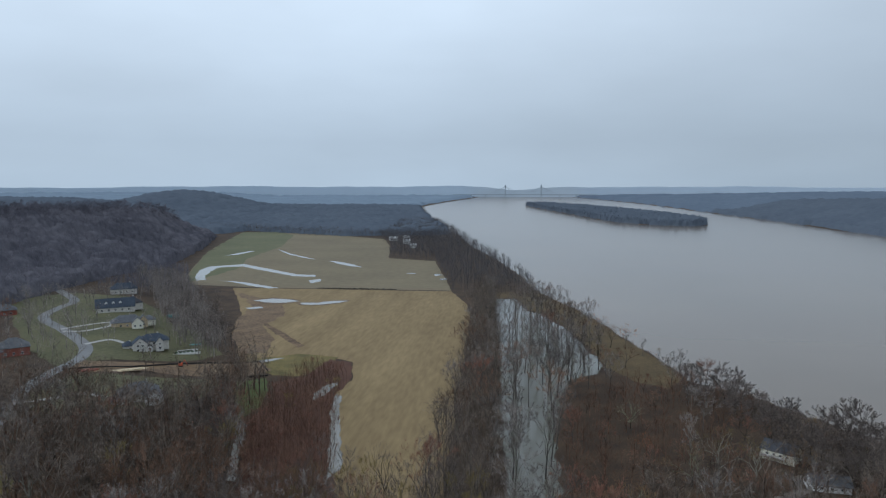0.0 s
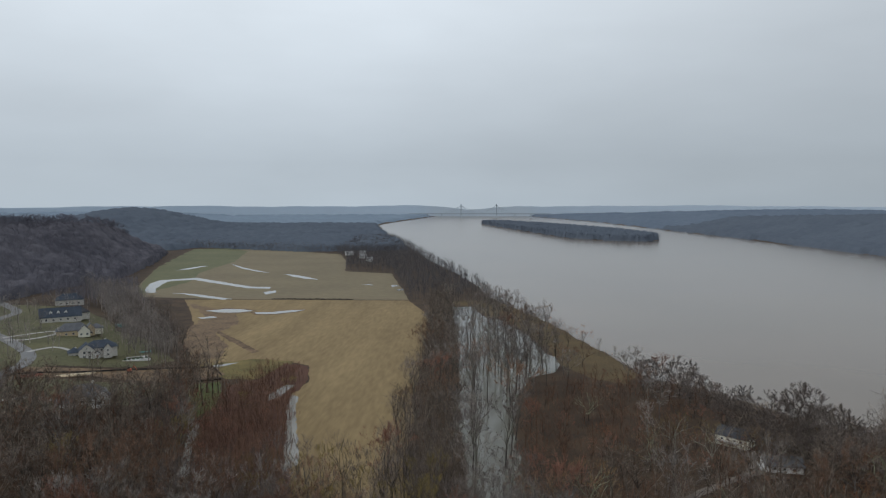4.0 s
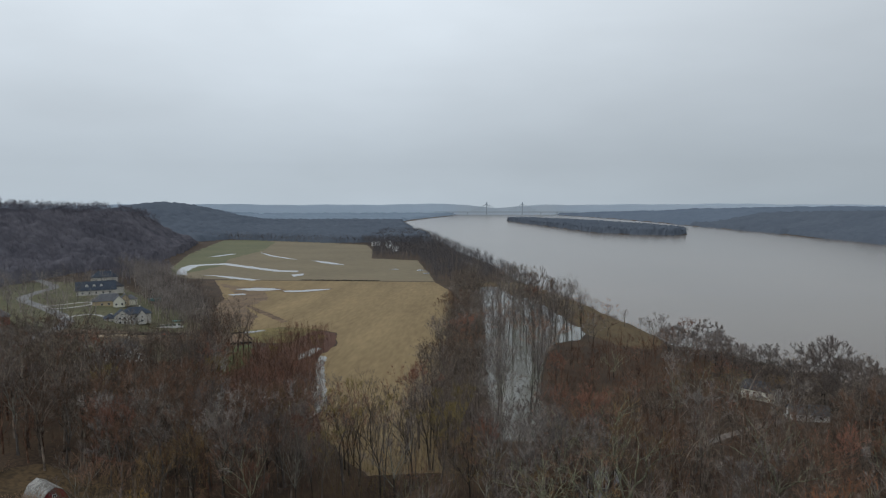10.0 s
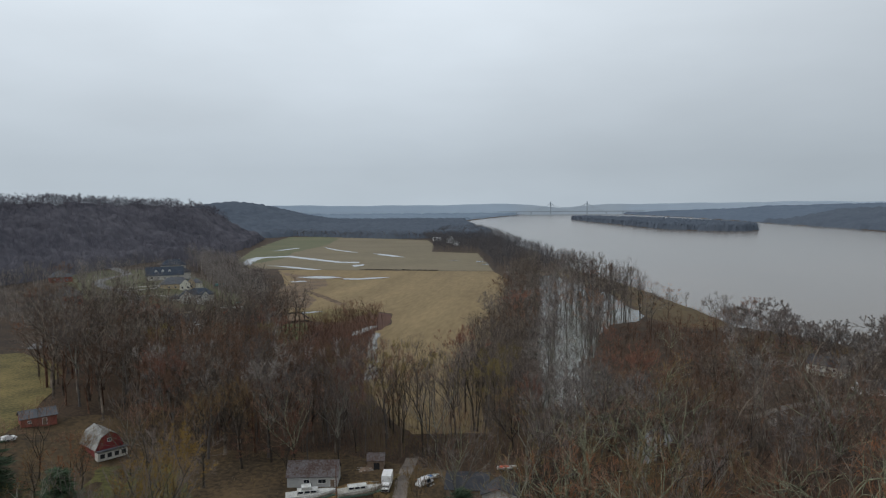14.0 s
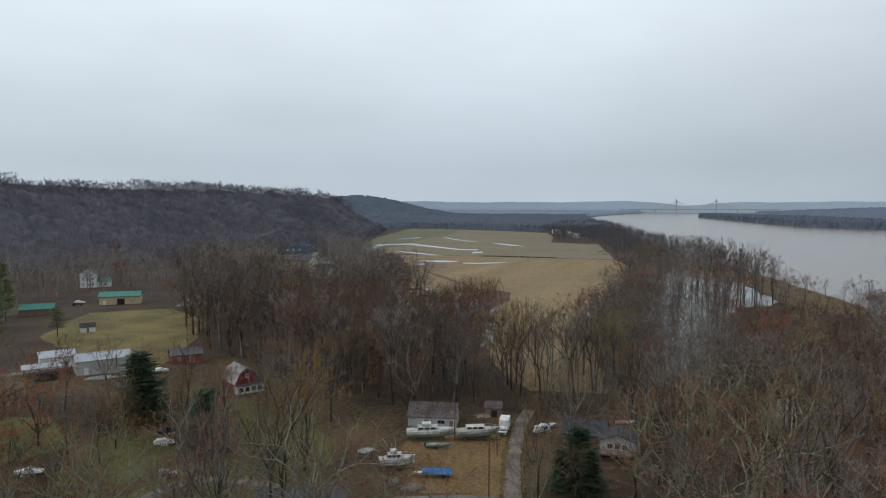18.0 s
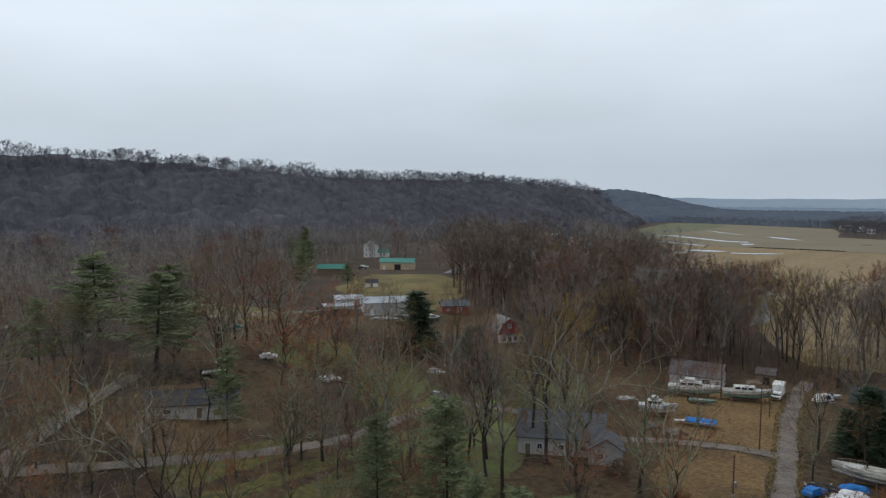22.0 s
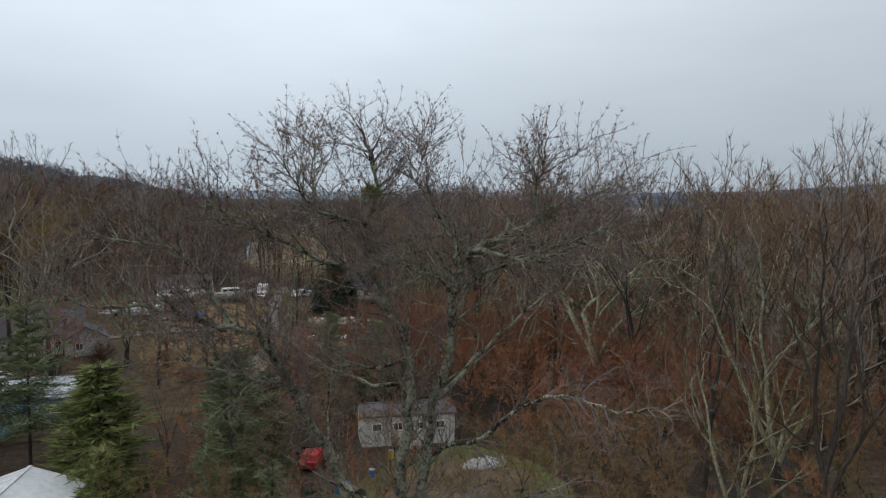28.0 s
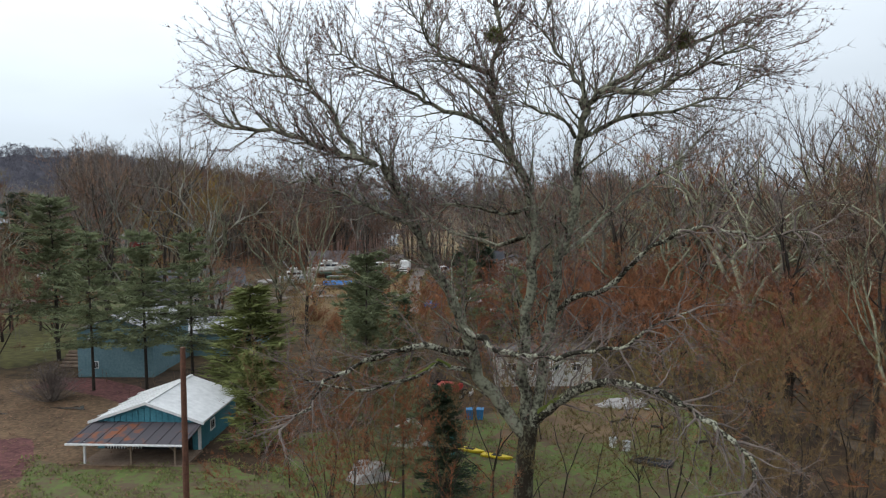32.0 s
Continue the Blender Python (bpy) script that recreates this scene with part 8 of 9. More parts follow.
def cruiser(label, m, length, beam, hull_mat, band, fly=True, stripe=None, low=False):
    b = thing("cabin_cruiser", label, "boat", m, "boats in the yard")
    z = 0.9
    part("hull", hull_mesh(length, beam, 1.7, 0.6, 1.06, "hull", hull_mat), None, b, at=pose(0, 0, z))
    part("bottom_paint", hull_mesh(length * 0.985, beam * 0.93, 0.75, 0.1, 1.0, "bottom_paint", band), None, b, at=pose(0, 0, z - 0.05))
    part("rub_rail", boxed(length * 0.72, beam + 0.08, 0.09, pose(-length * 0.12, 0, z + 1.55)), stripe or M["dock"], b)
    tall = 0.62 if low else 1.25
    cab = part("cabin", prism([(-beam * 0.38, 0), (-beam * 0.34, tall * 0.8), (-beam * 0.2, tall), (beam * 0.2, tall), (beam * 0.34, tall * 0.8), (beam * 0.38, 0)], length * (0.3 if low else 0.42), pose(-length * 0.06, 0, z + 1.65)), M["hull_old"] if low else M["hull"], b)
    for s in (-1, 1):
        for k in range(0 if low else 3):
            part("window", boxed(length * 0.105, 0.05, 0.5, pose(-length * 0.2 + k * length * 0.13, s * beam * 0.355, z + 2.15, s * 4)), M["glass"], cab)
    part("windscreen", boxed(0.05, beam * 0.6, 0.45, pose(length * (0.095 if low else 0.155), 0, z + 2.1, 0, -35 if low else -12)), M["glass"], cab)
    part("foredeck", prism([(-beam * 0.34, 0), (-beam * 0.26, 0.35), (beam * 0.26, 0.35), (beam * 0.34, 0)], length * 0.24, pose(length * 0.25, 0, z + 1.72)), M["hull"], b)
    if fly:
        f = part("flybridge", boxed(length * 0.2, beam * 0.62, 0.7, pose(-length * 0.08, 0, z + 2.9), 0.08), M["hull"], b)
        part("windscreen", boxed(0.05, beam * 0.5, 0.4, pose(length * 0.03, 0, z + 3.5, 0, -20)), M["glass"], f)
        part("mast", tubed((-length * 0.12, 0, z + 3.5), (-length * 0.14, 0, z + 5.2), 0.04), M["steel"], f)
    bm = bmesh.new()
    pts = [Vector((length * u, beam * (0.47 if u < 0.3 else 0.47 - (u - 0.3) * 2.0) * s, z + 2.55)) for s in (1,) for u in (0.1, 0.2, 0.3, 0.4, 0.46)]
    for s in (1, -1):
        q = [Vector((p.x, p.y * s, p.z)) for p in pts]
        for a, c in zip(q[:-1], q[1:]):
            tube(bm, a, c, 0.025, 0.025, 5)
        for a in q:
            tube(bm, a, a - Vector((0, 0, 0.55)), 0.02, 0.02, 5)
    part("bow_rail", bm, M["steel"], b)
    for x in (-length * 0.32, -length * 0.05, length * 0.22):
        for s in (-1, 1):
            part("stand", tubed((x, s * beam * 0.62, 0), (x, s * beam * 0.36, z + 0.55), 0.06), M["timber"], b)
    part("keel_block", boxed(length * 0.6, 0.4, z + 0.1), M["timber"], b)
    return b


cruiser("white flybridge cabin cruiser propped on stands in the yard", on_land(-65, 171.3, 22), 12, 3.7, M["hull"], M["keel_green"])
cruiser("second white cabin cruiser beside a box truck", on_land(-53.8, 175.6, 25), 11, 3.4, M["hull_old"], M["keel_green"], False)
cruiser("long weathered express cruiser at the edge of the lane", on_land(-21.4, 136.5, 184), 12, 3.4, M["hull_old"], M["dock"], False, low=True)
b = cruiser("white pilot-house fishing boat on stands", on_land(-65.2, 150.2, 25), 8, 2.9, M["hull"], M["hull"], True, M["blue_bin"])
part("outrigger", tubed((-1, 1.2, 3.4), (-3.2, 2.6, 6.4), 0.03), M["steel"], b)
part("outrigger", tubed((-1, -1.2, 3.4), (-3.2, -2.6, 6.4), 0.03), M["steel"], b)

t = thing("covered_boat", "trailered boat under a bright blue tarpaulin", "boat", on_land(-55.2, 148.6, 14), "boats in the yard")
part("hull", hull_mesh(6.2, 2.3, 0.9, 0.2, 1.04, "hull", M["hull"]), None, t, at=pose(0.3, 0, 0.5, 0, 0, 180))
bm = prism([(-1.25, 0), (-1.1, 0.35), (-0.35, 0.75), (0, 0.82), (0.35, 0.75), (1.1, 0.35), (1.25, 0)], 6.2, pose(0.3, 0, 1.15))
bmesh.ops.subdivide_edges(bm, edges=[e for e in bm.edges if abs(e.verts[0].co.x - e.verts[1].co.x) > 1], cuts=6)
rr = random.Random(3)
for v in bm.verts:
    v.co.z += rr.uniform(-0.12, 0.08)
    v.co.y *= 1 - 0.35 * max(0, (-v.co.x - 1.2) / 2.5)
part("tarpaulin", bm, M["tarp_blue"], t, "wrinkled bright blue tarpaulin")
part("trailer_frame", boxed(6.4, 0.12, 0.12, pose(-0.6, 0, 0.42)), M["steel"], t)
part("bow_board", boxed(2.2, 1.2, 0.12, pose(-4.0, 0, 0.9, 0, -6)), M["hull"], t)
wheels(t, (0.7, 1.5), 1.0)


def small_boat(label, m, length, beam, hull_mat, inside_mat, name="small_boat"):
    s = thing(name, label, "boat", m, "boats in the yard")
    part("hull", hull_mesh(length, beam, 0.75, 0.15, 1.05, "hull", hull_mat), None, s, at=pose(0, 0, 0.35))
    part("cockpit", boxed(length * 0.5, beam * 0.7, 0.06, pose(-length * 0.12, 0, 1.13)), inside_mat, s)
    part("windscreen", boxed(0.05, beam * 0.7, 0.4, pose(length * 0.12, 0, 1.12, 0, -25)), M["glass"], s)
    part("engine", boxed(0.5, 0.45, 1.0, pose(-length * 0.52, 0, 0.55), 0.08), M["rubber"], s)
    part("trailer_frame", boxed(length, 0.14, 0.12, pose(0.4, 0, 0.3)), M["steel"], s)
    wheels(s, (-length * 0.12,), beam * 0.42, 0.3)
    return s


small_boat("low green-grey jon boat lying before the cruisers", on_land(-61, 166, 20), 6, 1.7, M["keel_green"], M["dock"])
small_boat("white runabout on a trailer by the lane", on_land(-39, 190, 40), 5.5, 2, M["hull"], M["tarp_blue"])
small_boat("white runabout with a maroon stripe and cover", on_land(-18, 119, 8), 7, 2.4, M["hull"], M["maroon"])
small_boat("small green canoe-like skiff on the ground", on_land(-14.5, 128.6, -35), 4.2, 1.3, M["keel_green"], M["tarp_green"])
small_boat("pale open boat parked behind the cabin", on_land(-19.5, 200, 15), 5.5, 2, M["hull"], M["orange"])
small_boat("white boat on a trailer under bare trees", on_land(-145.4, 90, 60), 5.6, 2, M["hull"], M["dock"])
p = thing("pontoon_boat", "covered pontoon boat with a white roof and maroon side", "boat", on_land(-21.6, 122, 3), "boats in the yard")
part("canopy", boxed(6.6, 2.6, 0.16, pose(0, 0, 2.1), 0.05), M["tin_white"], p)
part("side_panel", boxed(6.4, 0.06, 0.8, pose(0, -1.2, 0.9)), M["hull_old"], p)
part("side_panel", boxed(6.4, 0.06, 0.8, pose(0, 1.2, 0.9)), M["hull_old"], p)
part("floor", boxed(6.6, 2.5, 0.12, pose(0, 0, 0.75)), M["dock"], p)
for s in (-0.9, 0.9):
    part("pontoon", tubed((-3.3, s, 0.42), (3.3, s, 0.42), 0.32, None, 12), M["steel"], p)
for x in (-3, 3):
    for s in (-1.15, 1.15):
        part("post", boxed(0.06, 0.06, 1.3, pose(x, s, 0.85)), M["steel"], p)


# ---- vehicles ----
def car(label, m, length, paint, van=False, pickup=False, name="car"):
    c = thing(name, label, "car", m, "parked vehicles")
    L, hgt = length, 1.9 if van else 1.45
    low = [(-L / 2, 0.35), (-L / 2, 0.95), (-L * 0.18 if pickup else -L * 0.44, 1.0), (L * 0.2, 0.98), (L * 0.46, 0.82), (L / 2, 0.6), (L / 2, 0.35)]
    bm = prism([(x, z) for x, z in low], 1.75, pose(0, 0, 0, 0, 0, -90))
    part("body", bm, paint, c)
    roof = [(-L * 0.42 if not pickup else -L * 0.05, 0.98), (-L * 0.36 if not pickup else -L * 0.02, hgt), (L * 0.04 if not van else L * 0.25, hgt), (L * 0.2 if not van else L * 0.38, 0.98)]
    part("cab", prism(roof, 1.55, pose(0, 0, 0, 0, 0, -90)), paint, c)
    for s in (-0.785, 0.785):
        part("side_window", prism([(roof[0][0] + 0.25, 1.03), (roof[1][0] + 0.15, hgt - 0.1), (roof[2][0] - 0.1, hgt - 0.1), (roof[3][0] - 0.2, 1.03)], 0.02, pose(s, 0, 0) @ pose(0, 0, 0)) if False else boxed(0.02, (roof[2][0] - roof[1][0]) * 0.8, hgt - 1.15, pose(s, -(roof[1][0] + roof[2][0]) / 2, 1.05)), M["glass"], c)
    part("windscreen", boxed(1.4, 0.04, hgt - 1.1, pose(0, -(roof[2][0] + roof[3][0]) / 2 - 0.05, 1.02, -28)), M["glass"], c)
    for y in (-L * 0.3, L * 0.32):
        for s in (-0.8, 0.8):
            w = part("wheel", tubed((s - 0.1, -y, 0.34), (s + 0.1, -y, 0.34), 0.34, None, 14), M["rubber"], c)
            part("rim", tubed((s - 0.11, -y, 0.34), (s + 0.11, -y, 0.34), 0.19, None, 10), M["steel"], w)
    for s in (-0.6, 0.6):
        part("headlight", boxed(0.3, 0.06, 0.16, pose(s, -L * 0.49, 0.62)), M["tin_white"], c)
        part("tail_light", boxed(0.25, 0.06, 0.2, pose(s, L * 0.495, 0.7)), M["orange"], c)
    part("bumper", boxed(1.75, 0.15, 0.2, pose(0, -L / 2, 0.38)), M["dock"], c)
    return c


t = thing("box_truck", "white box truck parked nose towards the yard", "truck", on_land(-48.8, 182.5, 8), "parked vehicles")
part("box", boxed(2.5, 4.8, 2.6, pose(0, 2.2, 0.9), 0.05), M["white_paint"], t)
part("cab", boxed(2.1, 1.9, 1.5, pose(0, -1.4, 0.6), 0.12), M["white_paint"], t)
part("bonnet", boxed(1.9, 1.1, 0.75, pose(0, -2.8, 0.6), 0.1), M["white_paint"], t)
part("windscreen", boxed(1.8, 0.06, 0.6, pose(0, -2.36, 1.42, -8)), M["glass"], t)
part("grille", boxed(1.3, 0.06, 0.4, pose(0, -3.36, 0.75)), M["dark"], t)
for x in (-0.75, 0.75):
    part("headlight", boxed(0.25, 0.06, 0.2, pose(x, -3.37, 0.9)), M["glass"], t)
for y in (-2.3, 3.2):
    for x in (-0.95, 0.95):
        part("wheel", tubed((x - 0.14, y, 0.42), (x + 0.14, y, 0.42), 0.42, None, 14), M["rubber"], t)
car("white van beside the lane", on_land(-39.7, 187, 60), 5.2, M["white_paint"], True, name="van")
car("red car half hidden behind the great tree", on_land(-14, 69.5, 85), 4.7, M["red_paint"])
car("dark blue car among the boats", on_land(-28, 126, 70), 4.5, M["tarp_blue"])
car("white car parked on the grass", on_land(-149.5, 108, 60), 4.6, M["white_paint"])
car("green pickup under the trees", on_land(-184, 121.5, 70), 5.2, M["tin_green"], False, True, "pickup")
car("white pickup near the old cedars", on_land(-131, 112, 30), 5.2, M["white_paint"], False, True, "pickup")
car("grey car by the metal shed", on_land(-162, 172, 20), 4.6, M["steel"])
car("white car beside the brown shed", on_land(-158, 181, 75), 4.6, M["white_paint"])
car("dark car in front of the pole building", on_land(-292, 275, 50), 4.7, M["dark"])
car("pale car by the pole building", on_land(-298, 282, 40), 4.7, M["tin_white"])
car("white car under the dark cedars", on_land(-122, 141, 40), 4.6, M["white_paint"])
car("black pickup between the cedars", on_land(-126, 147, 60), 5.2, M["dark"], False, True, "pickup")
car("silver car by the lane", on_land(-110, 128, 20), 4.5, M["steel"])
d = thing("excavator", "small orange-red digger on the building plot", "digger", on_land(-226, 441, 30))
part("body", boxed(2.4, 2.2, 1.6, pose(0, 0, 0.9), 0.15), M["orange"], d)
part("cab", boxed(1.1, 1.2, 1.4, pose(-0.5, -0.2, 2.4), 0.08), M["dark"], d)
part("boom", tubed((0.5, -0.6, 2), (2.6, -1.2, 4.6), 0.16), M["orange"], d)
part("arm", tubed((2.6, -1.2, 4.6), (3.9, -1.6, 1.4), 0.12), M["orange"], d)
part("bucket", boxed(0.8, 0.7, 0.7, pose(3.9, -1.6, 0.8)), M["dark"], d)
for s in (-1, 1):
    part("track", boxed(2.8, 0.5, 0.8, pose(0, s, 0.02), 0.2), M["rubber"], d)

# ---- poles, bins and yard clutter ----


def utility_pole(label, x, y, height, arm=True, meter=False, r=0.15):
    p = thing("utility_pole", label, "pole", on_land(x, y, 20), "utility poles")
    part("shaft", tubed((0, 0, -0.5), (0.05, 0, height), r, r * 0.7, 10), M["pole"], p)
    if arm:
        part("crossarm", boxed(2.2, 0.1, 0.12, pose(0, -0.15, height - 0.7)), M["timber"], p)
        for k in (-0.95, 0.95):
            part("insulator", tubed((k, -0.15, height - 0.58), (k, -0.15, height - 0.38), 0.05, 0.03), M["steel"], p)
    if meter:
        part("transformer", tubed((0.28, 0, height * 0.42), (0.28, 0, height * 0.42 + 0.9), 0.24, None, 12), M["steel"], p)
        part("meter_box", boxed(0.4, 0.2, 0.6, pose(0, -0.24, 2.2)), M["steel"], p)
    return p


utility_pole("bare brown utility pole beside the garage", -18.4, 30.2, 12.8, False, False, 0.17)
utility_pole("thin utility pole at the corner of the yard", -41.2, 142, 12.5, False)
utility_pole("utility pole with a grey meter box", -36.2, 111, 9.0, False, True)
utility_pole("wooden pole standing between the cruisers", -58.9, 172.6, 9.5, False)
utility_pole("utility pole in the western trees", -112, 92, 11)


def bin_thing(label, x, y, rz):
    b = thing("recycling_bin", label, "bin", on_land(x, y, rz), "bins behind the tree")
    bm = bmesh.new()
    lo = [bm.verts.new((sx * 0.24, sy * 0.28, 0.06)) for sx, sy in ((-1, -1), (1, -1), (1, 1), (-1, 1))]
    hi = [bm.verts.new((sx * 0.3, sy * 0.36, 0.98)) for sx, sy in ((-1, -1), (1, -1), (1, 1), (-1, 1))]
    bm.faces.new(lo[::-1]), bm.faces.new(hi)
    for k in range(4):
        bm.faces.new((lo[k], lo[(k + 1) % 4], hi[(k + 1) % 4], hi[k]))
    part("body", bm, M["blue_bin"], b)
    part("lid", boxed(0.66, 0.8, 0.08, pose(0, 0, 0.98), 0.03), M["blue_bin"], b)
    for s in (-0.25, 0.25):
        part("wheel", tubed((s - 0.04, 0.3, 0.12), (s + 0.04, 0.3, 0.12), 0.12, None, 10), M["rubber"], b)


bin_thing("blue wheeled recycling bin", -10.6, 62.2, 10)
bin_thing("blue wheeled recycling bin", -9.7, 62.4, 6)


def heap(name, label, category, x, y, rz, size, material, seed, n=1):
    """A lumpy pile under a sheet, or of earth."""
    o = thing(name, label, category, on_land(x, y, rz))
    rr = random.Random(seed)
    bm = bmesh.new()
    bmesh.ops.create_icosphere(bm, subdivisions=3, radius=1)
    for v in bm.verts:
        k = 1 + 0.28 * noise.noise(v.co * 1.7 + Vector((seed, 0, 0)))
        v.co = Vector((v.co.x * size[0] / 2 * k, v.co.y * size[1] / 2 * k, max(-0.05, v.co.z * size[2] * k)))
    part("mound", bm, material, o)
    for k in range(n):
        part("plank", boxed(rr.uniform(1, 2.4), 0.18, 0.05, pose(rr.uniform(-1, 1) * size[0] / 2, rr.uniform(-1, 1) * size[1] / 2, size[2] * rr.uniform(0.1, 0.8), rr.uniform(-15, 15), rr.uniform(-25, 25), rr.uniform(0, 180))), M["dock"], o)
    return o


heap("covered_pile", "lumpy pile under a crumpled white sheet", "pile", -14.2, 55.2, 10, (3.6, 2.6, 1.9), M["hull_old"], 1)
heap("covered_pile", "pile under a pale grey sheet", "pile", -15.2, 47.5, 20, (3.0, 2.2, 1.5), M["dock"], 2)
heap("covered_pile", "teal tarpaulin thrown over a stack", "pile", -11.2, 53.6, 30, (2.4, 2.0, 1.6), M["tarp_green"], 3)
heap("scrap_pile", "heap of grey boards and rubbish", "pile", 2.7, 69, 10, (4.6, 2.4, 0.7), M["dock"], 4, 14)
heap("scrap_pile", "heap of old boards beside the shack", "pile", -57.5, 194, 30, (4, 2.5, 0.9), M["timber"], 5, 12)
heap("scrap_pile", "scattered timber and white scrap", "pile", -76.5, 158, 40, (5, 2.6, 0.8), M["dock"], 6, 12)
heap("scrap_pile", "clutter of parts and barrels by the boats", "pile", -27.5, 130, 15, (5, 3, 0.8), M["dark"], 7, 12)
heap("scrap_pile", "junk lying beside the metal shed", "pile", -166, 165, 50, (9, 3, 0.8), M["tin"], 8, 14)
heap("scrap_pile", "rubble and felled trunks on the plot", "pile", -246, 408, 35, (30, 5, 1.2), M["tan_paint"], 9, 20)
heap("scrap_pile", "red-brown rubble on the plot", "pile", -262, 398, 35, (12, 4, 1.4), M["brick"], 10, 14)
heap("covered_pile", "blue tarpaulins bundled round the boats", "pile", -23.5, 132.6, 20, (4.5, 2.6, 1.0), M["tarp_blue"], 21)
heap("covered_pile", "crumpled blue tarpaulin hanging at the stern", "pile", -15.8, 139.4, 60, (2.6, 2.0, 2.0), M["tarp_blue"], 22)
heap("covered_pile", "boat under a worn white ribbed tarpaulin", "pile", -22.4, 126.2, 8, (6.4, 3.0, 2.1), M["tin_white"], 23)
heap("covered_pile", "drift of rusty leaves and junk by the boats", "pile", -13.5, 133, 30, (4, 3, 0.8), M["leaf_brown"], 24, 10)
heap("gravel_heap", "row of grey gravel heaps in the yard", "pile", -57.2, 140.6, 20, (5, 3, 1.4), M["gravel"], 11)
heap("gravel_heap", "grey gravel heap beside the fishing boat", "pile", -62, 141, 20, (4.2, 3, 1.5), M["gravel"], 12)


def bush(label, x, y, r, h, material, seed):
    """A rounded bush of fine bare stems."""
    g = Limbs(seed)
    for _ in range(170):
        a, u = g.rng.uniform(0, math.tau), g.rng.uniform(0, 1)
        lean = 1.25 * u
        d = Vector((math.sin(lean) * math.cos(a), math.sin(lean) * math.sin(a), math.cos(lean)))
        tip = Vector((d.x * r, d.y * r, 0.15 + d.z * h)) * g.rng.uniform(0.8, 1.05)
        g.blade(Vector((d.x * 0.2, d.y * 0.2, -0.05)), tip, 0.028)
        for _ in range(14):
            b = tip * g.rng.uniform(0.35, 1.0)
            e = spread(g.rng, d, g.rng.uniform(0.3, 1.2))
            g.blade(b, b + e * g.rng.uniform(0.3, 0.7), 0.02)
    o = thing("bush", label, "bush", on_land(x, y, 0))
    part("twig_mass", mesh_of("twig_mass", g.v, g.f, material), None, o)["kind"] = "stuff"


bush("round bare brown bush by the blue house", -51.5, 60.0, 3.8, 4.0, M["twig_dark"], 13)
bush("dry brown bush near the lane", -44, 108, 3, 2.6, M["twig_rust"], 14)
bush("dry tawny bush below the lane", -37, 100, 2.6, 2.6, M["twig_rust"], 15)
bush("bare brown bush beside the grey house", -56, 112, 3, 3, M["twig_brown"], 16)
for x, y, rz in ((-9.2, 54.2, -20), (-7.0, 53.2, -14)):
    k = thing("kayak", "bright yellow kayak lying in the grass", "kayak", on_land(x, y, rz), "kayaks")
    part("hull", hull_mesh(2.4, 0.6, 0.3, 0.08, 1.05, "hull", M["yellow"]), None, k, at=pose(0, 0, 0.02))
    part("cockpit", boxed(0.7, 0.36, 0.05, pose(0, 0, 0.33)), M["dark"], k)
k = thing("rubber_raft", "dark inflatable raft lying on the lawn", "raft", on_land(4.3, 54.4, -14))
for s in (-0.42, 0.42):
    part("tube", tubed((-1.3, s, 0.2), (1.3, s, 0.2), 0.2, None, 10), M["rubber"], k)
for s in (-1.3, 1.3):
    part("end_tube", tubed((s, -0.5, 0.2), (s, 0.5, 0.2), 0.2, None, 10), M["rubber"], k)
part("floor", boxed(2.6, 0.8, 0.06, pose(0, 0, 0.08)), M["dock"], k)
for n, (x, y, mt, lab) in enumerate(((1.6, 57.5, "tin_white", "white bucket on the lawn"), (2.6, 56.8, "tin_white", "white tub on the lawn"), (-7.9, 66, "tarp_blue", "blue plastic drum"), (-6.5, 71, "yellow", "yellow plastic drum"), (-75, 186, "yellow", "yellow drum by the shed"), (-38.2, 192.5, "tin_white", "white drum by the lane"))):
    b = thing("drum", lab + " standing upright" if len(lab.split()) < 4 else lab, "drum", on_land(x, y, 0))
    part("barrel", tubed((0, 0, 0), (0, 0, 0.8), 0.29, None, 14), M[mt], b)
    part("rim", tubed((0, 0, 0.78), (0, 0, 0.84), 0.31, None, 14), M["steel"], b)
for x, y, rz, L in ((2.2, 64, 40, 1.6), (3.4, 65, -20, 1.1), (5.6, 63, 10, 1.4), (9, 60, 30, 2.2)):
    l = thing("log", "short cut log lying in the grass", "log", on_land(x, y, rz), "logs")
    part("bark", tubed((-L / 2, 0, 0.16), (L / 2, 0, 0.16), 0.17, 0.14, 9), M["bark_dark"], l)
    part("cut_end", tubed((L / 2, 0, 0.16), (L / 2 + 0.02, 0, 0.16), 0.13, 0.13, 9), M["timber"], l)
for k in range(9):
    f = thing("pasture_post", "low timber post on the field bank", "post", on_land(-160 - k * 8, 776 - (k % 3), 0), "field posts")
    part("shaft", boxed(0.5, 0.5, 1.1, None, 0.05), M["dark"], f)
hb = thing("hedgerow", "dark line of drift and stubble across the field", "hedge", on_land(-190, 777, 0))
bm = bmesh.new()
rr = random.Random(9)
for k in range(60):
    box(bm, rr.uniform(1, 3), rr.uniform(0.5, 1.5), rr.uniform(0.3, 1.1), pose(-45 + k * 1.5, rr.uniform(-1, 1), 0, 0, 0, rr.uniform(0, 90)))
part("drift", bm, M["bark_dark"], hb)["kind"] = "stuff"

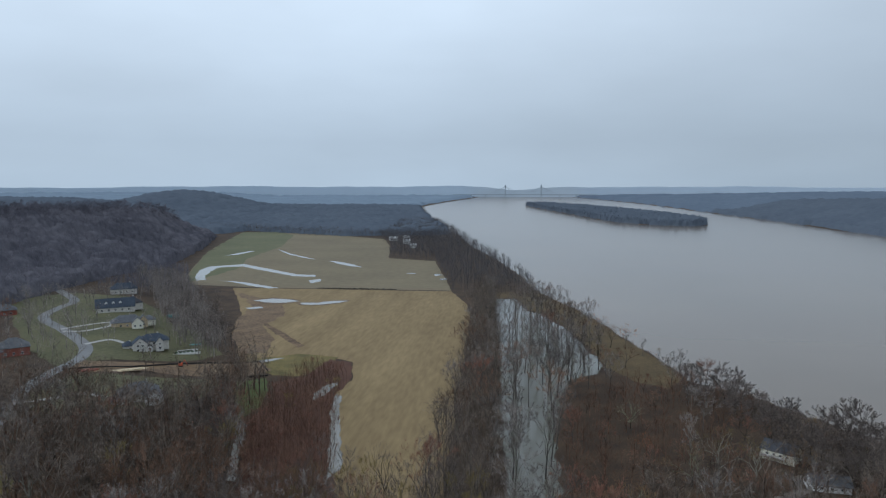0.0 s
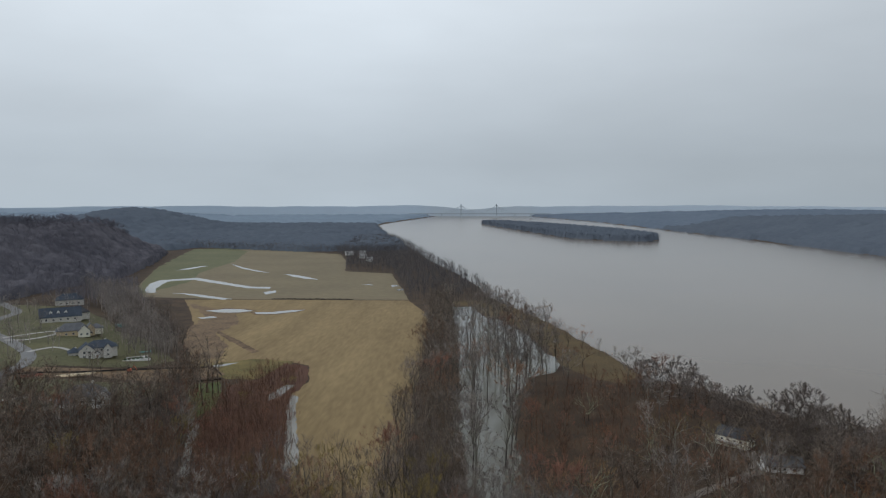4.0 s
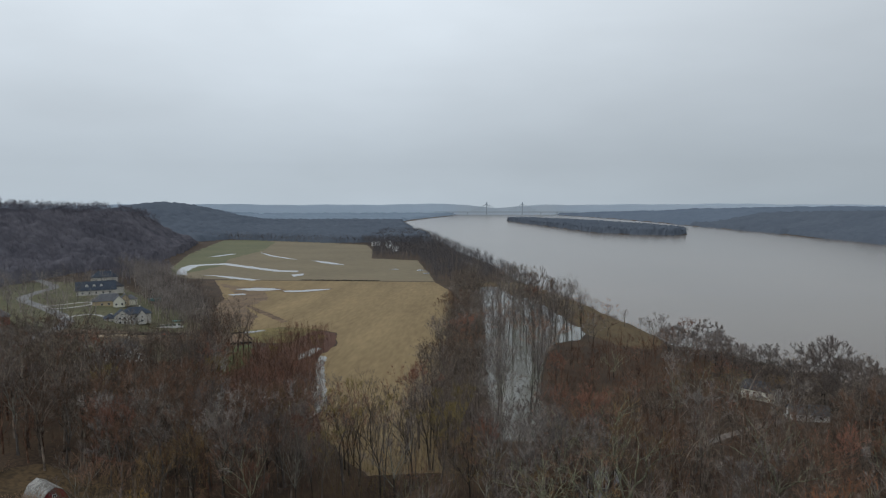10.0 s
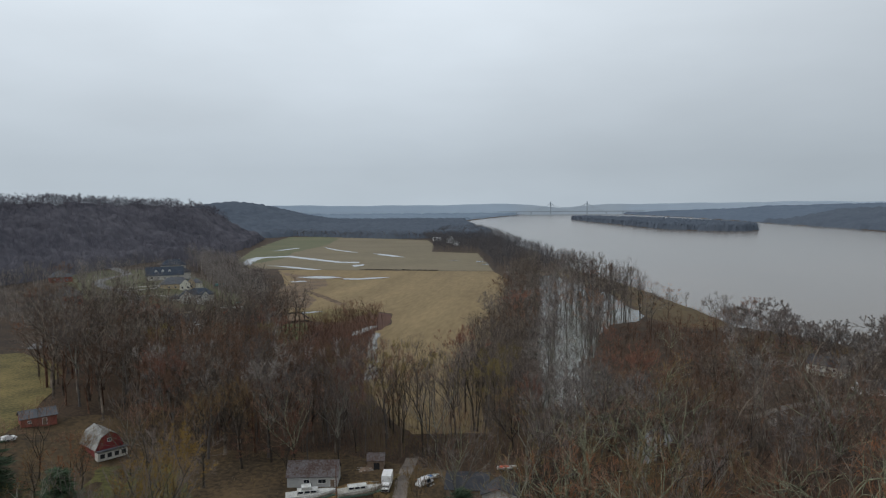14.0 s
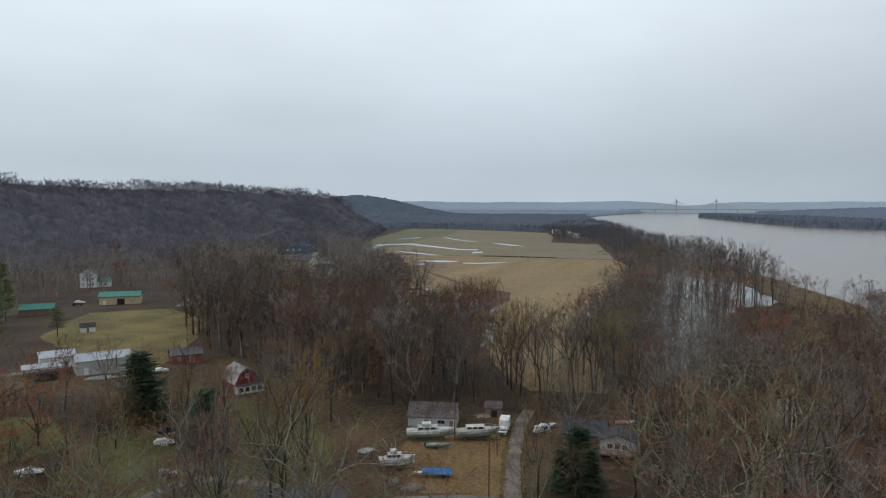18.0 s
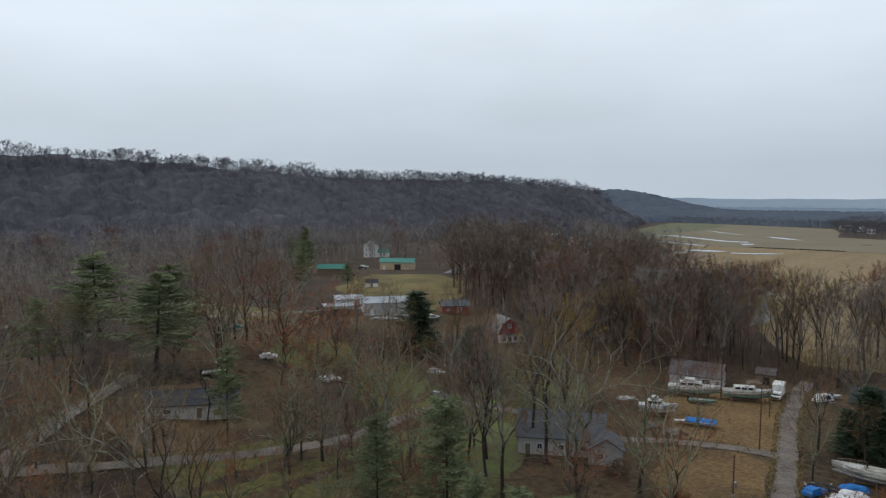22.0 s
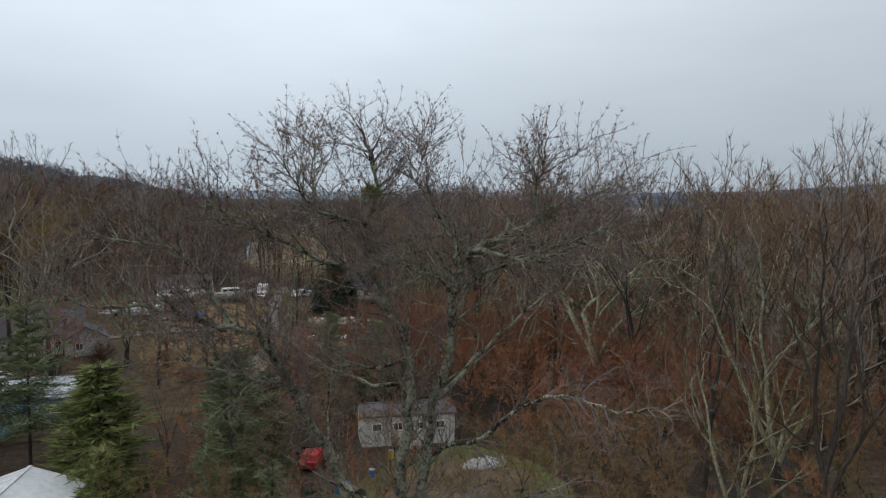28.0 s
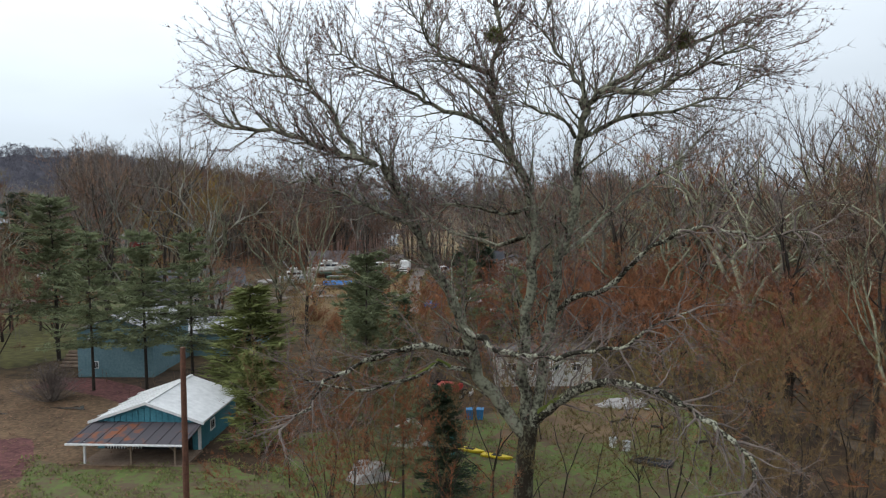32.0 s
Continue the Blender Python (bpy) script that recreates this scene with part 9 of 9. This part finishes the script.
# ---- the bridge upriver ----
br = thing("cable_bridge", "distant cable-stayed bridge with two towers paled by painted haze", "bridge", pose(0, 4490, 0))
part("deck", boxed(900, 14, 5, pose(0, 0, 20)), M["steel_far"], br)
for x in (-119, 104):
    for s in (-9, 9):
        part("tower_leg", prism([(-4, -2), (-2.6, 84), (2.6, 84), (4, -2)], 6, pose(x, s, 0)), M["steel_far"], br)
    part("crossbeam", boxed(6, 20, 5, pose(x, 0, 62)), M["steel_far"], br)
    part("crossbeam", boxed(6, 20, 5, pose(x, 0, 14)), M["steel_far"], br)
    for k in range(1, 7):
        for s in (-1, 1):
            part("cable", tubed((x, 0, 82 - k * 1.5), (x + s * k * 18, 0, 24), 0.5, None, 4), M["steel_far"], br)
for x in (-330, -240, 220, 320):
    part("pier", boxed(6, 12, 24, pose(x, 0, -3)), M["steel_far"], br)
for k, (x, y, w) in enumerate(((-262, 1395, 16), (-225, 1330, 12), (-240, 1420, 12), (-200, 1250, 10))):
    c = thing("river_cabin", "distant white cabin among riverside trees", "house", on_land(x, y, 20), "river cabins")
    block(c, w, 8, 5, 3, M["white_paint"], M["tin_white"], (0, 0, 0), 0, "gable", 0.5, row_of("f", 3, w - 3, 1.5, 1.4, 1.4))


# ---- black silt fence round the building plot ----
line = [(-277, 397), (-262, 405.5), (-247, 417.5), (-233, 441), (-216, 453), (-191, 456), (-181, 461), (-167, 439), (-163.5, 429), (-180, 421.5)]
f = tagged(new("silt_fence", None), "low black fabric fence round a building plot", "fence")
f.matrix_basis = pose(-277, 397, float(land(-277, 397)))
for (ax, ay), (bx, by) in zip(line, line[1:]):
    a, b = Vector((ax + 277, ay - 397, float(land(ax, ay) - land(-277, 397)))), Vector((bx + 277, by - 397, float(land(bx, by) - land(-277, 397))))
    d = b - a
    part("fabric", boxed(d.length, 0.04, 1.0, Matrix.Translation((a + b) / 2 + Vector((0, 0, 0.1))) @ d.to_track_quat("X", "Z").to_matrix().to_4x4()), M["rubber"], f)
    part("stake", boxed(0.08, 0.08, 1.4, Matrix.Translation(a)), M["timber"], f)
